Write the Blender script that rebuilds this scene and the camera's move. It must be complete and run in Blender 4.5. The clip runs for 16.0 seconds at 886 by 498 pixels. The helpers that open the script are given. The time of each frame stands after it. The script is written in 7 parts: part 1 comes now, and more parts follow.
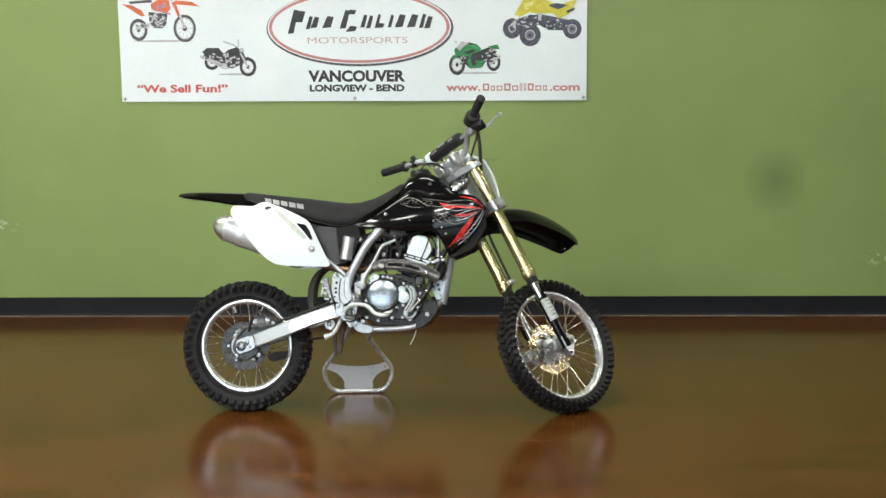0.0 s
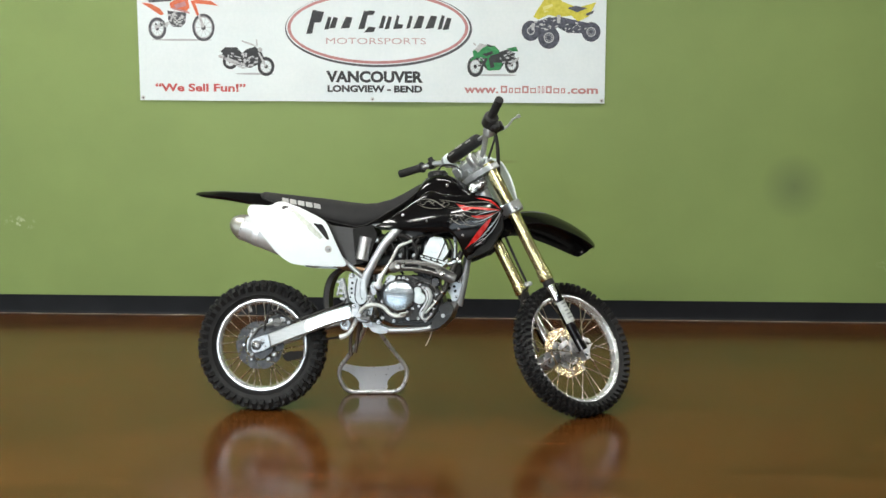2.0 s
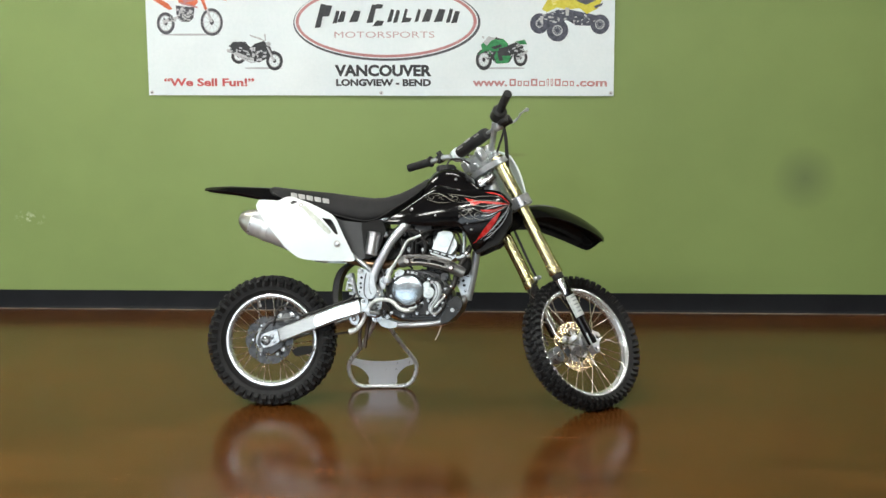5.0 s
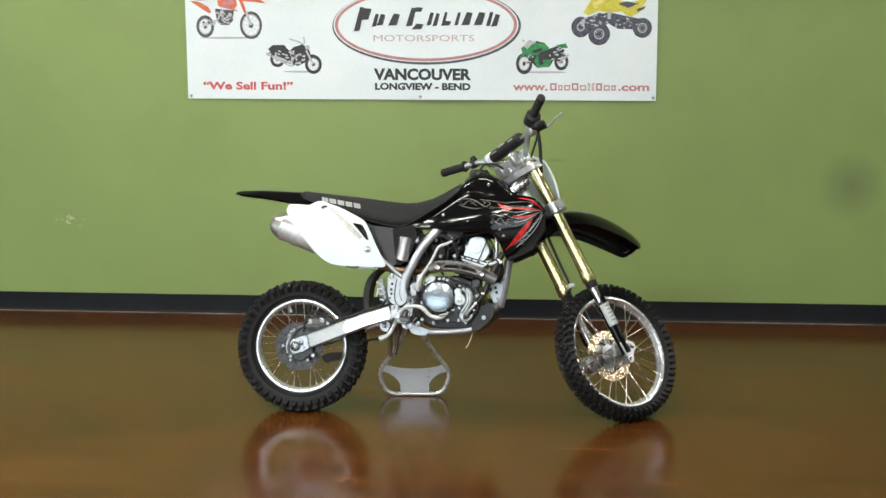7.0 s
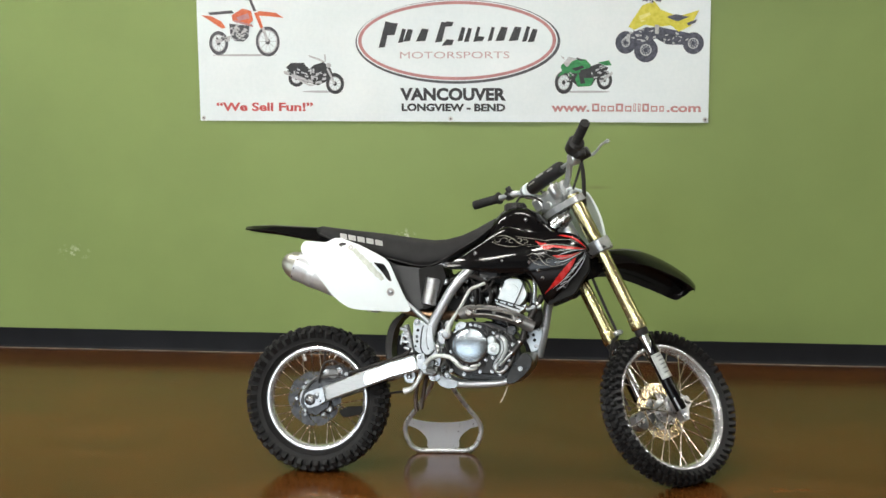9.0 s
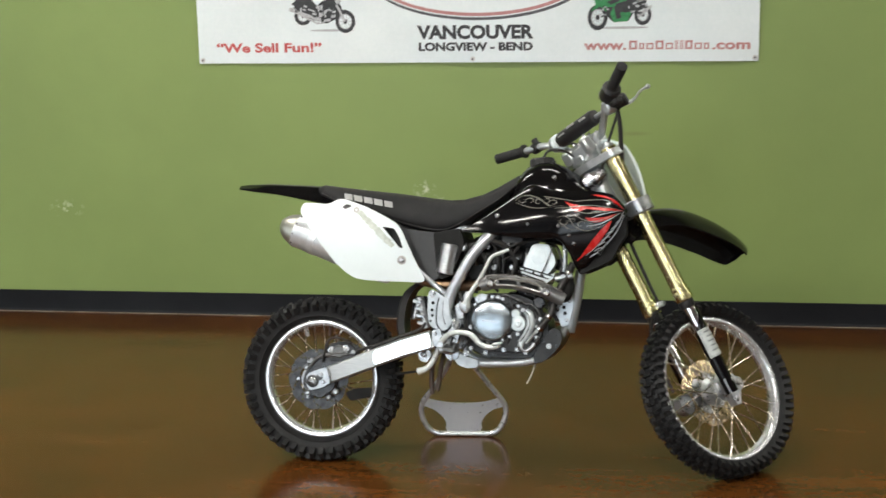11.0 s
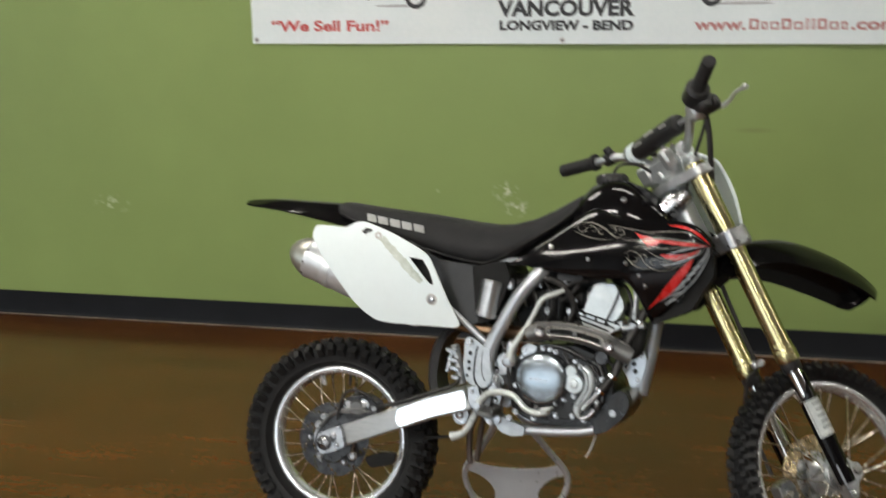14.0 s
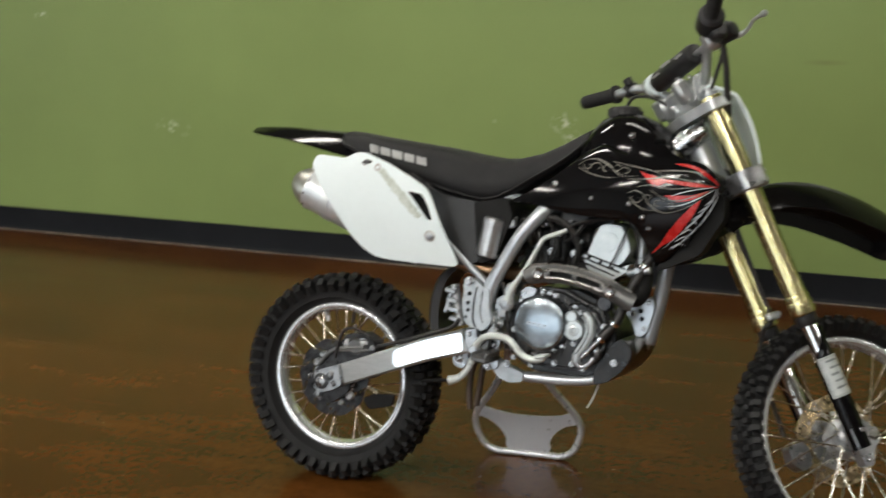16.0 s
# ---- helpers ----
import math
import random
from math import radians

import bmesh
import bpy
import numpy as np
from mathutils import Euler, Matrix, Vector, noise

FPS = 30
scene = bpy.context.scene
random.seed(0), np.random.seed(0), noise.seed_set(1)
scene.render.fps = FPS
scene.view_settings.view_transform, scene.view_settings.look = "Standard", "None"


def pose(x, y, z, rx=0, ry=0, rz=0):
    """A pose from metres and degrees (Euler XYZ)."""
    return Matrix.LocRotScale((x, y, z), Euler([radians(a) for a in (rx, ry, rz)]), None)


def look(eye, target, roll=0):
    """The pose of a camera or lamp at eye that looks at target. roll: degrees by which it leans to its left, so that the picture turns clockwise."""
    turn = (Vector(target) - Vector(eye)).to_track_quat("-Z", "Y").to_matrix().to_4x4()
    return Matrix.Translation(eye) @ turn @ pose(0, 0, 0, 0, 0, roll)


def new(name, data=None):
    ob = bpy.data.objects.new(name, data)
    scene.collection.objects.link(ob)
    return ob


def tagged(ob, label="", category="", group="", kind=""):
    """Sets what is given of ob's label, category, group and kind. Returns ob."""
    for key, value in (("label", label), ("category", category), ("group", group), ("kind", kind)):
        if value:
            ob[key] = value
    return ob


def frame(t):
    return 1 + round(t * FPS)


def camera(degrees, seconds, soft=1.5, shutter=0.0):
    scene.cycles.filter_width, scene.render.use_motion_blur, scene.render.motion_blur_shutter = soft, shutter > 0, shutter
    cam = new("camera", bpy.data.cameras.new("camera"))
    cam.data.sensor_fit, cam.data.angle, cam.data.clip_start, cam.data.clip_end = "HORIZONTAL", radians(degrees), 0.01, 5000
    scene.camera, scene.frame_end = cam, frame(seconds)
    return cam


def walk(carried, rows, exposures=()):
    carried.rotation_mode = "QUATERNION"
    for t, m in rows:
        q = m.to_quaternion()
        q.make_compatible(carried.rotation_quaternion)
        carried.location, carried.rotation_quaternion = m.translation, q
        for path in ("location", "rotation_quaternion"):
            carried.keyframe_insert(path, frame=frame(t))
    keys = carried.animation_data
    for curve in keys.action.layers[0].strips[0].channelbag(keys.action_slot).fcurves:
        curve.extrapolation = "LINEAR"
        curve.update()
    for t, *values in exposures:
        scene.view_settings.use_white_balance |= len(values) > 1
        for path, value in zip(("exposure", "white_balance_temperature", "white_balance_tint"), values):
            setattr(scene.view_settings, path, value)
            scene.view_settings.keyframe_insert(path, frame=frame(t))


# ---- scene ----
cam = camera(35.4, 16.0, 1.5, 0.6)
PATH = [
    (0, (1.198, -5.356, 1.547), (1.046, -3.389, 1.218), -1.0),
    (0.5, (1.193, -5.353, 1.544), (1.038, -3.386, 1.216), -0.7),
    (1, (1.195, -5.36, 1.541), (1.031, -3.395, 1.207), -0.6),
    (1.5, (1.188, -5.348, 1.553), (1.021, -3.382, 1.226), -0.5),
    (2, (1.187, -5.347, 1.538), (1.015, -3.381, 1.214), -0.4),
    (2.5, (1.186, -5.346, 1.542), (1.0, -3.382, 1.213), -0.4),
    (3, (1.18, -5.345, 1.541), (0.982, -3.383, 1.206), -0.4),
    (3.5, (1.191, -5.343, 1.547), (1.001, -3.381, 1.207), -0.6),
    (6, (1.198, -5.329, 1.548), (1.005, -3.365, 1.223), -0.9),
    (6.5, (1.252, -5.309, 1.533), (1.019, -3.348, 1.215), -0.8),
    (7, (1.293, -5.245, 1.538), (1.02, -3.291, 1.21), -0.7),
    (7.3, (1.272, -5.165, 1.531), (1.019, -3.207, 1.211), -0.4),
    (7.5, (1.248, -5.085, 1.541), (1.008, -3.127, 1.212), -0.4),
    (8, (1.183, -4.951, 1.539), (0.955, -2.988, 1.233), -1.2),
    (8.5, (1.193, -4.823, 1.535), (0.91, -2.869, 1.214), -1.1),
    (8.7, (1.224, -4.761, 1.547), (0.915, -2.810, 1.238), -0.8),
    (10.8, (1.185, -4.173, 1.540), (0.834, -2.238, 1.178), -1.3),
    (11, (1.182, -4.098, 1.546), (0.812, -2.174, 1.143), -1.6),
    (11.5, (1.229, -3.947, 1.539), (0.785, -2.04, 1.131), -1.5),
    (11.8, (1.299, -3.849, 1.537), (0.814, -1.952, 1.132), -1.1),
    (12, (1.33, -3.792, 1.538), (0.822, -1.906, 1.106), -0.8),
    (12.3, (1.339, -3.713, 1.533), (0.822, -1.831, 1.098), -1.5),
    (12.5, (1.342, -3.654, 1.533), (0.811, -1.783, 1.069), -1.4),
    (12.8, (1.320, -3.526, 1.528), (0.778, -1.657, 1.064), -0.6),
    (13, (1.295, -3.435, 1.523), (0.744, -1.572, 1.05), -0.8),
    (13.5, (1.276, -3.28, 1.527), (0.727, -1.413, 1.063), -1.7),
    (13.8, (1.295, -3.213, 1.539), (0.738, -1.349, 1.074), -2.2),
    (14, (1.315, -3.175, 1.546), (0.718, -1.319, 1.098), -2.0),
    (14.2, (1.366, -3.134, 1.550), (0.718, -1.290, 1.127), -1.8),
    (14.5, (1.429, -3.093, 1.557), (0.736, -1.258, 1.162), -2.4),
    (14.8, (1.477, -3.061, 1.565), (0.776, -1.224, 1.197), -1.6),
    (15, (1.512, -3.054, 1.559), (0.783, -1.227, 1.195), -2.0),
    (15.2, (1.539, -3.045, 1.552), (0.787, -1.237, 1.143), -2.0),
    (15.5, (1.58, -3.002, 1.534), (0.805, -1.218, 1.07), -2.2),
    (15.8, (1.585, -2.946, 1.506), (0.827, -1.168, 0.994), -2.3),
    (16, (1.595, -2.882, 1.507), (0.8, -1.128, 0.967), -2.1),
]
EXPOSURES = [(0, 0.16, 6450, 8), (7, 0.16, 6450, 9), (8.5, 0.12, 6550, 10), (11, 0.02, 6600, 10.5), (12.5, -0.05, 6700, 11.2), (13, -0.10, 6700, 11.2), (13.5, -0.20, 6700, 11.2), (14.5, -0.29, 6700, 11.2), (16, -0.33, 6700, 11.2)]
walk(cam, [(t, look(eye, target, roll)) for t, eye, target, roll in PATH], EXPOSURES)

# ---- light: showroom ceiling lights ----
world = bpy.data.worlds.new("world")
scene.world = world
world.use_nodes = True
world.node_tree.nodes["Background"].inputs[0].default_value = (0.9, 0.95, 1.0, 1)
world.node_tree.nodes["Background"].inputs[1].default_value = 0.02
WINDOW_W, SIDE_W, SKY_GLOW = 80, 26, 1.2
LAMPS = [  # x, y, watts
    (-1.6, 0.35, 30), (0.6, 0.35, 9.5), (2.8, 0.35, 10), (6.5, 0.35, 26),
    (-3.35, -3.3, 58), (-1.15, -3.3, 88), (1.05, -3.3, 62),
    (-1.6, -4.8, 40), (0.6, -4.8, 40), (2.8, -4.8, 56),
]
LAMP_COLOR = (1.0, 0.985, 0.92)
WALL_Y = 1.77


# ---- materials ----
def material(name):
    m = bpy.data.materials.new(name)
    m.use_nodes = True
    return m, m.node_tree.nodes, m.node_tree.links, m.node_tree.nodes["Principled BSDF"]


def put(bsdf, **values):
    names = {"color": "Base Color", "rough": "Roughness", "metal": "Metallic", "coat": "Coat Weight",
             "coat_rough": "Coat Roughness", "spec": "Specular IOR Level", "ior": "IOR"}
    for k, v in values.items():
        bsdf.inputs[names[k]].default_value = (*v, 1) if k == "color" else v


def noise_node(nodes, links, coord, scale, detail=4.0, rough=0.55):
    n = nodes.new("ShaderNodeTexNoise")
    n.inputs["Scale"].default_value, n.inputs["Detail"].default_value, n.inputs["Roughness"].default_value = scale, detail, rough
    links.new(coord, n.inputs["Vector"])
    return n.outputs["Fac"]


def ramp(nodes, links, fac, stops):
    r = nodes.new("ShaderNodeValToRGB")
    els = r.color_ramp.elements
    while len(els) < len(stops):
        els.new(0.5)
    for e, (p, c) in zip(els, stops):
        e.position = p
        e.color = (*c, 1) if isinstance(c, tuple) else (c, c, c, 1)
    links.new(fac, r.inputs["Fac"])
    return r.outputs["Color"]


def mix(nodes, links, fac, a, b, mode="MIX"):
    m = nodes.new("ShaderNodeMix")
    m.data_type, m.blend_type = "RGBA", mode
    for slot, v in ((0, fac), (6, a), (7, b)):
        if isinstance(v, bpy.types.NodeSocket):
            links.new(v, m.inputs[slot])
        elif slot == 0:
            m.inputs[0].default_value = v
        else:
            m.inputs[slot].default_value = (*v, 1)
    return m.outputs[2]


def bump(nodes, links, height, strength, distance, bsdf):
    b = nodes.new("ShaderNodeBump")
    b.inputs["Strength"].default_value, b.inputs["Distance"].default_value = strength, distance
    links.new(height, b.inputs["Height"])
    links.new(b.outputs["Normal"], bsdf.inputs["Normal"])


def surface(name, dark, light, scale=8.0, rough=(0.3, 0.45), metal=0.0, coat=0.0, bump_scale=0.0, bump_strength=0.1, fine=60.0, stretch=None, spec=0.5):
    """A plain surface with grain at two scales in colour and gloss, and fine relief."""
    m, nodes, links, b = material(name)
    tc = nodes.new("ShaderNodeTexCoord")
    coord = tc.outputs["Object"]
    if stretch:
        mp = nodes.new("ShaderNodeMapping")
        mp.inputs["Scale"].default_value = stretch
        links.new(coord, mp.inputs["Vector"])
        coord = mp.outputs["Vector"]
    a, c = noise_node(nodes, links, coord, scale), noise_node(nodes, links, coord, fine, 3.0)
    col = ramp(nodes, links, a, [(0.3, dark), (0.7, light)])
    col = mix(nodes, links, 0.25, col, ramp(nodes, links, c, [(0.35, dark), (0.65, light)]))
    links.new(col, b.inputs["Base Color"])
    links.new(ramp(nodes, links, c, [(0.3, rough[0]), (0.7, rough[1])]), b.inputs["Roughness"])
    put(b, metal=metal, coat=coat, coat_rough=0.08, spec=spec)
    if bump_scale:
        bump(nodes, links, noise_node(nodes, links, coord, bump_scale, 3.0), bump_strength, 0.001, b)
    return m


def wall_paint(name, base, marks=()):
    """Rolled wall paint with faint roller relief, blotches, scuffs and soft spots (x, z, size, stretch, tone) in world
    metres.
    """
    m, nodes, links, b = material(name)
    geo = nodes.new("ShaderNodeNewGeometry")
    pos = geo.outputs["Position"]
    a = noise_node(nodes, links, pos, 0.9, 3.0)
    c = noise_node(nodes, links, pos, 7.0, 4.0)
    lo, hi = tuple(v * 0.93 for v in base), tuple(v * 1.06 for v in base)
    col = ramp(nodes, links, a, [(0.35, lo), (0.65, hi)])
    col = mix(nodes, links, 0.2, col, ramp(nodes, links, c, [(0.3, lo), (0.7, hi)]))
    for x, z, size, wide, tone, power, soft in marks:
        mp = nodes.new("ShaderNodeVectorMath")
        mp.operation = "SUBTRACT"
        links.new(pos, mp.inputs[0])
        mp.inputs[1].default_value = (x, WALL_Y, z)
        sc = nodes.new("ShaderNodeVectorMath")
        sc.operation = "MULTIPLY"
        links.new(mp.outputs[0], sc.inputs[0])
        sc.inputs[1].default_value = (1 / (size * wide), 0, 1 / size)
        ln = nodes.new("ShaderNodeVectorMath")
        ln.operation = "LENGTH"
        links.new(sc.outputs[0], ln.inputs[0])
        fall = ramp(nodes, links, ln.outputs["Value"], [(0.0, power), (1.0, 0.0)])
        if not soft:
            wear = ramp(nodes, links, noise_node(nodes, links, pos, 38.0, 4.0, 0.6), [(0.515, 0.0), (0.59, 1.0)])
            fall = mix(nodes, links, 1.0, fall, wear, "MULTIPLY")
        col = mix(nodes, links, fall, col, tone)
    links.new(col, b.inputs["Base Color"])
    put(b, rough=0.42, spec=0.35)
    bump(nodes, links, noise_node(nodes, links, pos, 220.0, 3.0), 0.12, 0.002, b)
    return m


def stained_concrete(name):
    """Brown acid-stained concrete floor under a worn gloss sealer."""
    m, nodes, links, b = material(name)
    geo = nodes.new("ShaderNodeNewGeometry")
    pos = geo.outputs["Position"]
    big = noise_node(nodes, links, pos, 0.8, 5.0, 0.6)
    mid = noise_node(nodes, links, pos, 3.4, 6.0, 0.65)
    fine = noise_node(nodes, links, pos, 45.0, 4.0, 0.6)
    col = ramp(nodes, links, big, [(0.36, (0.058, 0.0172, 0.0028)), (0.5, (0.089, 0.0272, 0.0043)), (0.64, (0.122, 0.0388, 0.0063))])
    col = mix(nodes, links, 0.45, col, ramp(nodes, links, mid, [(0.40, (0.030, 0.0088, 0.0017)), (0.60, (0.100, 0.0330, 0.0055))]))
    # trowel bands: long soft streaks along the wall
    band = nodes.new("ShaderNodeMapping")
    band.inputs["Scale"].default_value, band.inputs["Rotation"].default_value = (0.7, 5.5, 1.0), (0, 0, 0.06)
    links.new(pos, band.inputs["Vector"])
    streak = noise_node(nodes, links, band.outputs["Vector"], 1.3, 5.0, 0.6)
    col = mix(nodes, links, 0.40, col, ramp(nodes, links, streak, [(0.38, (0.034, 0.0105, 0.0024)), (0.52, (0.074, 0.0250, 0.0048)), (0.66, (0.140, 0.0520, 0.0120))]))
    col = mix(nodes, links, 0.18, col, ramp(nodes, links, fine, [(0.35, (0.030, 0.010, 0.004)), (0.65, (0.13, 0.058, 0.016))]))
    speck = ramp(nodes, links, noise_node(nodes, links, pos, 26.0, 2.0, 0.5), [(0.755, 0.0), (0.79, 0.40)])
    col = mix(nodes, links, speck, col, (0.42, 0.34, 0.24))
    # drag scuffs: thin pale scratches in broken patches
    mp = nodes.new("ShaderNodeMapping")
    mp.inputs["Scale"].default_value, mp.inputs["Rotation"].default_value = (1.2, 46.0, 1.0), (0, 0, 0.35)
    links.new(pos, mp.inputs["Vector"])
    scratch = ramp(nodes, links, noise_node(nodes, links, mp.outputs["Vector"], 1.6, 3.0, 0.6), [(0.64, 0.0), (0.70, 1.0)])
    patch = ramp(nodes, links, noise_node(nodes, links, pos, 1.7, 3.0, 0.5), [(0.52, 0.0), (0.66, 0.05)])
    col = mix(nodes, links, mix(nodes, links, 1.0, scratch, patch, "MULTIPLY"), col, (0.36, 0.25, 0.14))
    # longer drag lines that run away from the wall
    mq = nodes.new("ShaderNodeMapping")
    mq.inputs["Scale"].default_value, mq.inputs["Rotation"].default_value = (0.5, 22.0, 1.0), (0, 0, 2.0)
    links.new(pos, mq.inputs["Vector"])
    drag = ramp(nodes, links, noise_node(nodes, links, mq.outputs["Vector"], 1.5, 2.0, 0.5), [(0.66, 0.0), (0.71, 1.0)])
    zone = ramp(nodes, links, noise_node(nodes, links, pos, 1.1, 3.0, 0.5), [(0.50, 0.0), (0.62, 0.08)])
    col = mix(nodes, links, mix(nodes, links, 1.0, drag, zone, "MULTIPLY"), col, (0.34, 0.25, 0.15))
    links.new(col, b.inputs["Base Color"])
    gloss = mix(nodes, links, 0.5, ramp(nodes, links, streak, [(0.36, 0.12), (0.64, 0.27)]), ramp(nodes, links, fine, [(0.3, 0.10), (0.7, 0.22)]))
    worn = ramp(nodes, links, noise_node(nodes, links, mp.outputs["Vector"], 0.9, 4.0, 0.6), [(0.40, 0.0), (0.76, 0.28)])
    gloss = mix(nodes, links, worn, gloss, (0.33, 0.33, 0.33))
    links.new(gloss, b.inputs["Roughness"])
    put(b, spec=0.20, coat=0.035, coat_rough=0.08)
    grit = noise_node(nodes, links, pos, 150.0, 3.0, 0.6)
    h = mix(nodes, links, 0.6, mix(nodes, links, 0.8, mid, fine), grit)
    bump(nodes, links, h, 0.10, 0.002, b)
    return m


MARKS = [
    # the first mark is a wide soft dark spot
    (2.355, 0.699, 0.17, 1.0, (0.10, 0.12, 0.07), 0.55, True),
    (2.88, 0.297, 0.05, 2.2, (0.55, 0.60, 0.40), 0.9, False),
    (-0.021, 0.583, 0.045, 1.3, (0.70, 0.72, 0.56), 1.0, False),
    (0.022, 0.522, 0.040, 1.6, (0.70, 0.72, 0.56), 0.9, False),
    (-1.702, 0.492, 0.05, 1.9, (0.55, 0.60, 0.40), 0.9, False),
    (-2.314, 0.944, 0.03, 1.3, (0.60, 0.63, 0.45), 1.0, False),
    (-0.299, 0.571, 0.022, 1.0, (0.60, 0.63, 0.45), 1.0, False),
    (0.888, 0.822, 0.012, 7.0, (0.20, 0.22, 0.08), 0.6, True),
]
M_WALL = wall_paint("green_wall_paint", (0.242, 0.325, 0.108), MARKS)
M_WALL_PLAIN = wall_paint("grey_wall_paint", (0.27, 0.275, 0.27))
M_WALL_PALE = wall_paint("pale_wall_paint", (0.66, 0.65, 0.62))
M_FLOOR = stained_concrete("stained_concrete")
M_BASE = surface("black_vinyl_base", (0.0045, 0.005, 0.007), (0.010, 0.011, 0.014), 5, (0.5, 0.65), bump_scale=40, bump_strength=0.06, spec=0.22)
M_CEIL = surface("ceiling_grey", (0.36, 0.36, 0.35), (0.44, 0.44, 0.42), 3, (0.8, 0.9), bump_scale=120, bump_strength=0.3)
M_CAULK = surface("pale_caulk", (0.05, 0.035, 0.025), (0.30, 0.25, 0.19), 5, (0.5, 0.7))
M_LAMP_FRAME = surface("white_lamp_frame", (0.72, 0.72, 0.70), (0.8, 0.8, 0.78), 10, (0.3, 0.4))
M_GLOW, _n, _l, _b = material("lamp_diffuser")
_b.inputs["Emission Color"].default_value = (*LAMP_COLOR, 1)
_b.inputs["Emission Strength"].default_value = 14.0


# ---- mesh helpers ----
def finish(me, materials, angle):
    for m in materials if isinstance(materials, (list, tuple)) else [materials]:
        me.materials.append(m)
    me.shade_smooth()
    me.set_sharp_from_angle(angle=radians(angle))


def part(name, bm, mat, parent, label="", angle=38, matrix=None):
    """Links a bmesh as one mesh object under a thing or a part."""
    me = bpy.data.meshes.new(name)
    bmesh.ops.recalc_face_normals(bm, faces=bm.faces)
    bm.to_mesh(me)
    bm.free()
    finish(me, mat, angle)
    ob = new(name, me)
    ob.parent = parent
    if matrix is not None:
        ob.matrix_basis = matrix
    return tagged(ob, label)


def again(ob, parent, matrix):
    """The same mesh once more, as an object of its own."""
    o = new(ob.name.split(".")[0], ob.data)
    o.parent, o.matrix_basis = parent, matrix
    return tagged(o, ob["label"] if "label" in ob else "")


def quads(bm, rings, closed=True, caps=True):
    """Skins rings of equally many points."""
    vs = [[bm.verts.new(p) for p in ring] for ring in rings]
    n = len(vs[0])
    for a, b in zip(vs, vs[1:]):
        for i in range(n if closed else n - 1):
            j = (i + 1) % n
            bm.faces.new((a[i], a[j], b[j], b[i]))
    if caps and closed:
        bm.faces.new(vs[0][::-1])
        bm.faces.new(vs[-1])
    return vs


def spline(pts, n=6):
    """Catmull-Rom through points."""
    p = [Vector(q) for q in pts]
    if len(p) < 3 or n < 2:
        return p
    out = []
    for i in range(len(p) - 1):
        a, b, c, d = p[max(i - 1, 0)], p[i], p[i + 1], p[min(i + 2, len(p) - 1)]
        for k in range(n):
            t = k / n
            out.append(0.5 * ((2 * b) + (c - a) * t + (2 * a - 5 * b + 4 * c - d) * t * t + (3 * b - a - 3 * c + d) * t ** 3))
    return out + [p[-1]]


def tube(pts, r, seg=12, n=6, bm=None, flat=1.0, up=(0, 1, 0)):
    """A round or flattened tube along a smooth line; r may be one radius or one for each given point."""
    bm = bm or bmesh.new()
    line = spline(pts, n)
    if isinstance(r, (int, float)):
        radii = [r] * len(line)
    else:
        radii = [float(v) for v in np.interp(np.linspace(0, len(r) - 1, len(line)), range(len(r)), r)]
    rings, side = [], Vector(up)
    for i, p in enumerate(line):
        d = (line[min(i + 1, len(line) - 1)] - line[max(i - 1, 0)]).normalized()
        side = side - d * side.dot(d)
        if side.length < 1e-5:
            side = d.orthogonal()
        side.normalize()
        over = d.cross(side)
        rings.append([p + radii[i] * (math.cos(a) * side * flat + math.sin(a) * over) for a in (2 * math.pi * k / seg for k in range(seg))])
    quads(bm, rings)
    return bm


def lathe(prof, at=(0, 0, 0), axis=(0, 1, 0), seg=32, bm=None, ring=False, caps=True):
    """Turns a profile of (radius, along) round an axis; ring: the profile closes on itself."""
    bm = bm or bmesh.new()
    rot = Vector((0, 0, 1)).rotation_difference(Vector(axis)).to_matrix()
    at = Vector(at)
    rings = []
    for k in range(seg):
        a = 2 * math.pi * k / seg
        rings.append([bm.verts.new(at + rot @ Vector((r * math.cos(a), r * math.sin(a), h))) for r, h in prof])
    n = len(prof)
    for k in range(seg):
        a, b = rings[k], rings[(k + 1) % seg]
        for i in range(n if ring else n - 1):
            j = (i + 1) % n
            bm.faces.new((a[i], b[i], b[j], a[j]))
    if caps and not ring:
        bm.faces.new([q[0] for q in rings])
        bm.faces.new([q[-1] for q in rings][::-1])
    return bm


def rod(a, b, r, seg=12, bm=None, edge=0.0):
    """A straight round bar between two points, with eased ends."""
    a, b = Vector(a), Vector(b)
    h = (b - a).length
    e = edge or min(r * 0.2, h * 0.2)
    return lathe([(r - e, 0), (r, e), (r, h - e), (r - e, h)], a, (b - a).normalized(), seg, bm)


def bolt(at, axis, r=0.006, h=0.005, bm=None):
    """A hexagon bolt head on its washer."""
    bm = lathe([(r * 1.35, 0), (r * 1.35, h * 0.25)], at, axis, 12, bm)
    return lathe([(r, h * 0.2), (r, h * 0.85), (r * 0.8, h)], at, axis, 6, bm)


def block(center, size, bevel=0.003, turn=(0, 0, 0), bm=None, taper=1.0):
    own = bmesh.new()
    bmesh.ops.create_cube(own, size=1.0)
    for v in own.verts:
        k = taper if v.co.z > 0 else 1.0
        v.co = Vector((v.co.x * size[0] * k, v.co.y * size[1] * k, v.co.z * size[2]))
    if bevel:
        bmesh.ops.bevel(own, geom=list(own.edges), offset=bevel, segments=1, affect="EDGES")
    own.transform(pose(*center, *turn))
    return merged(own, bm)


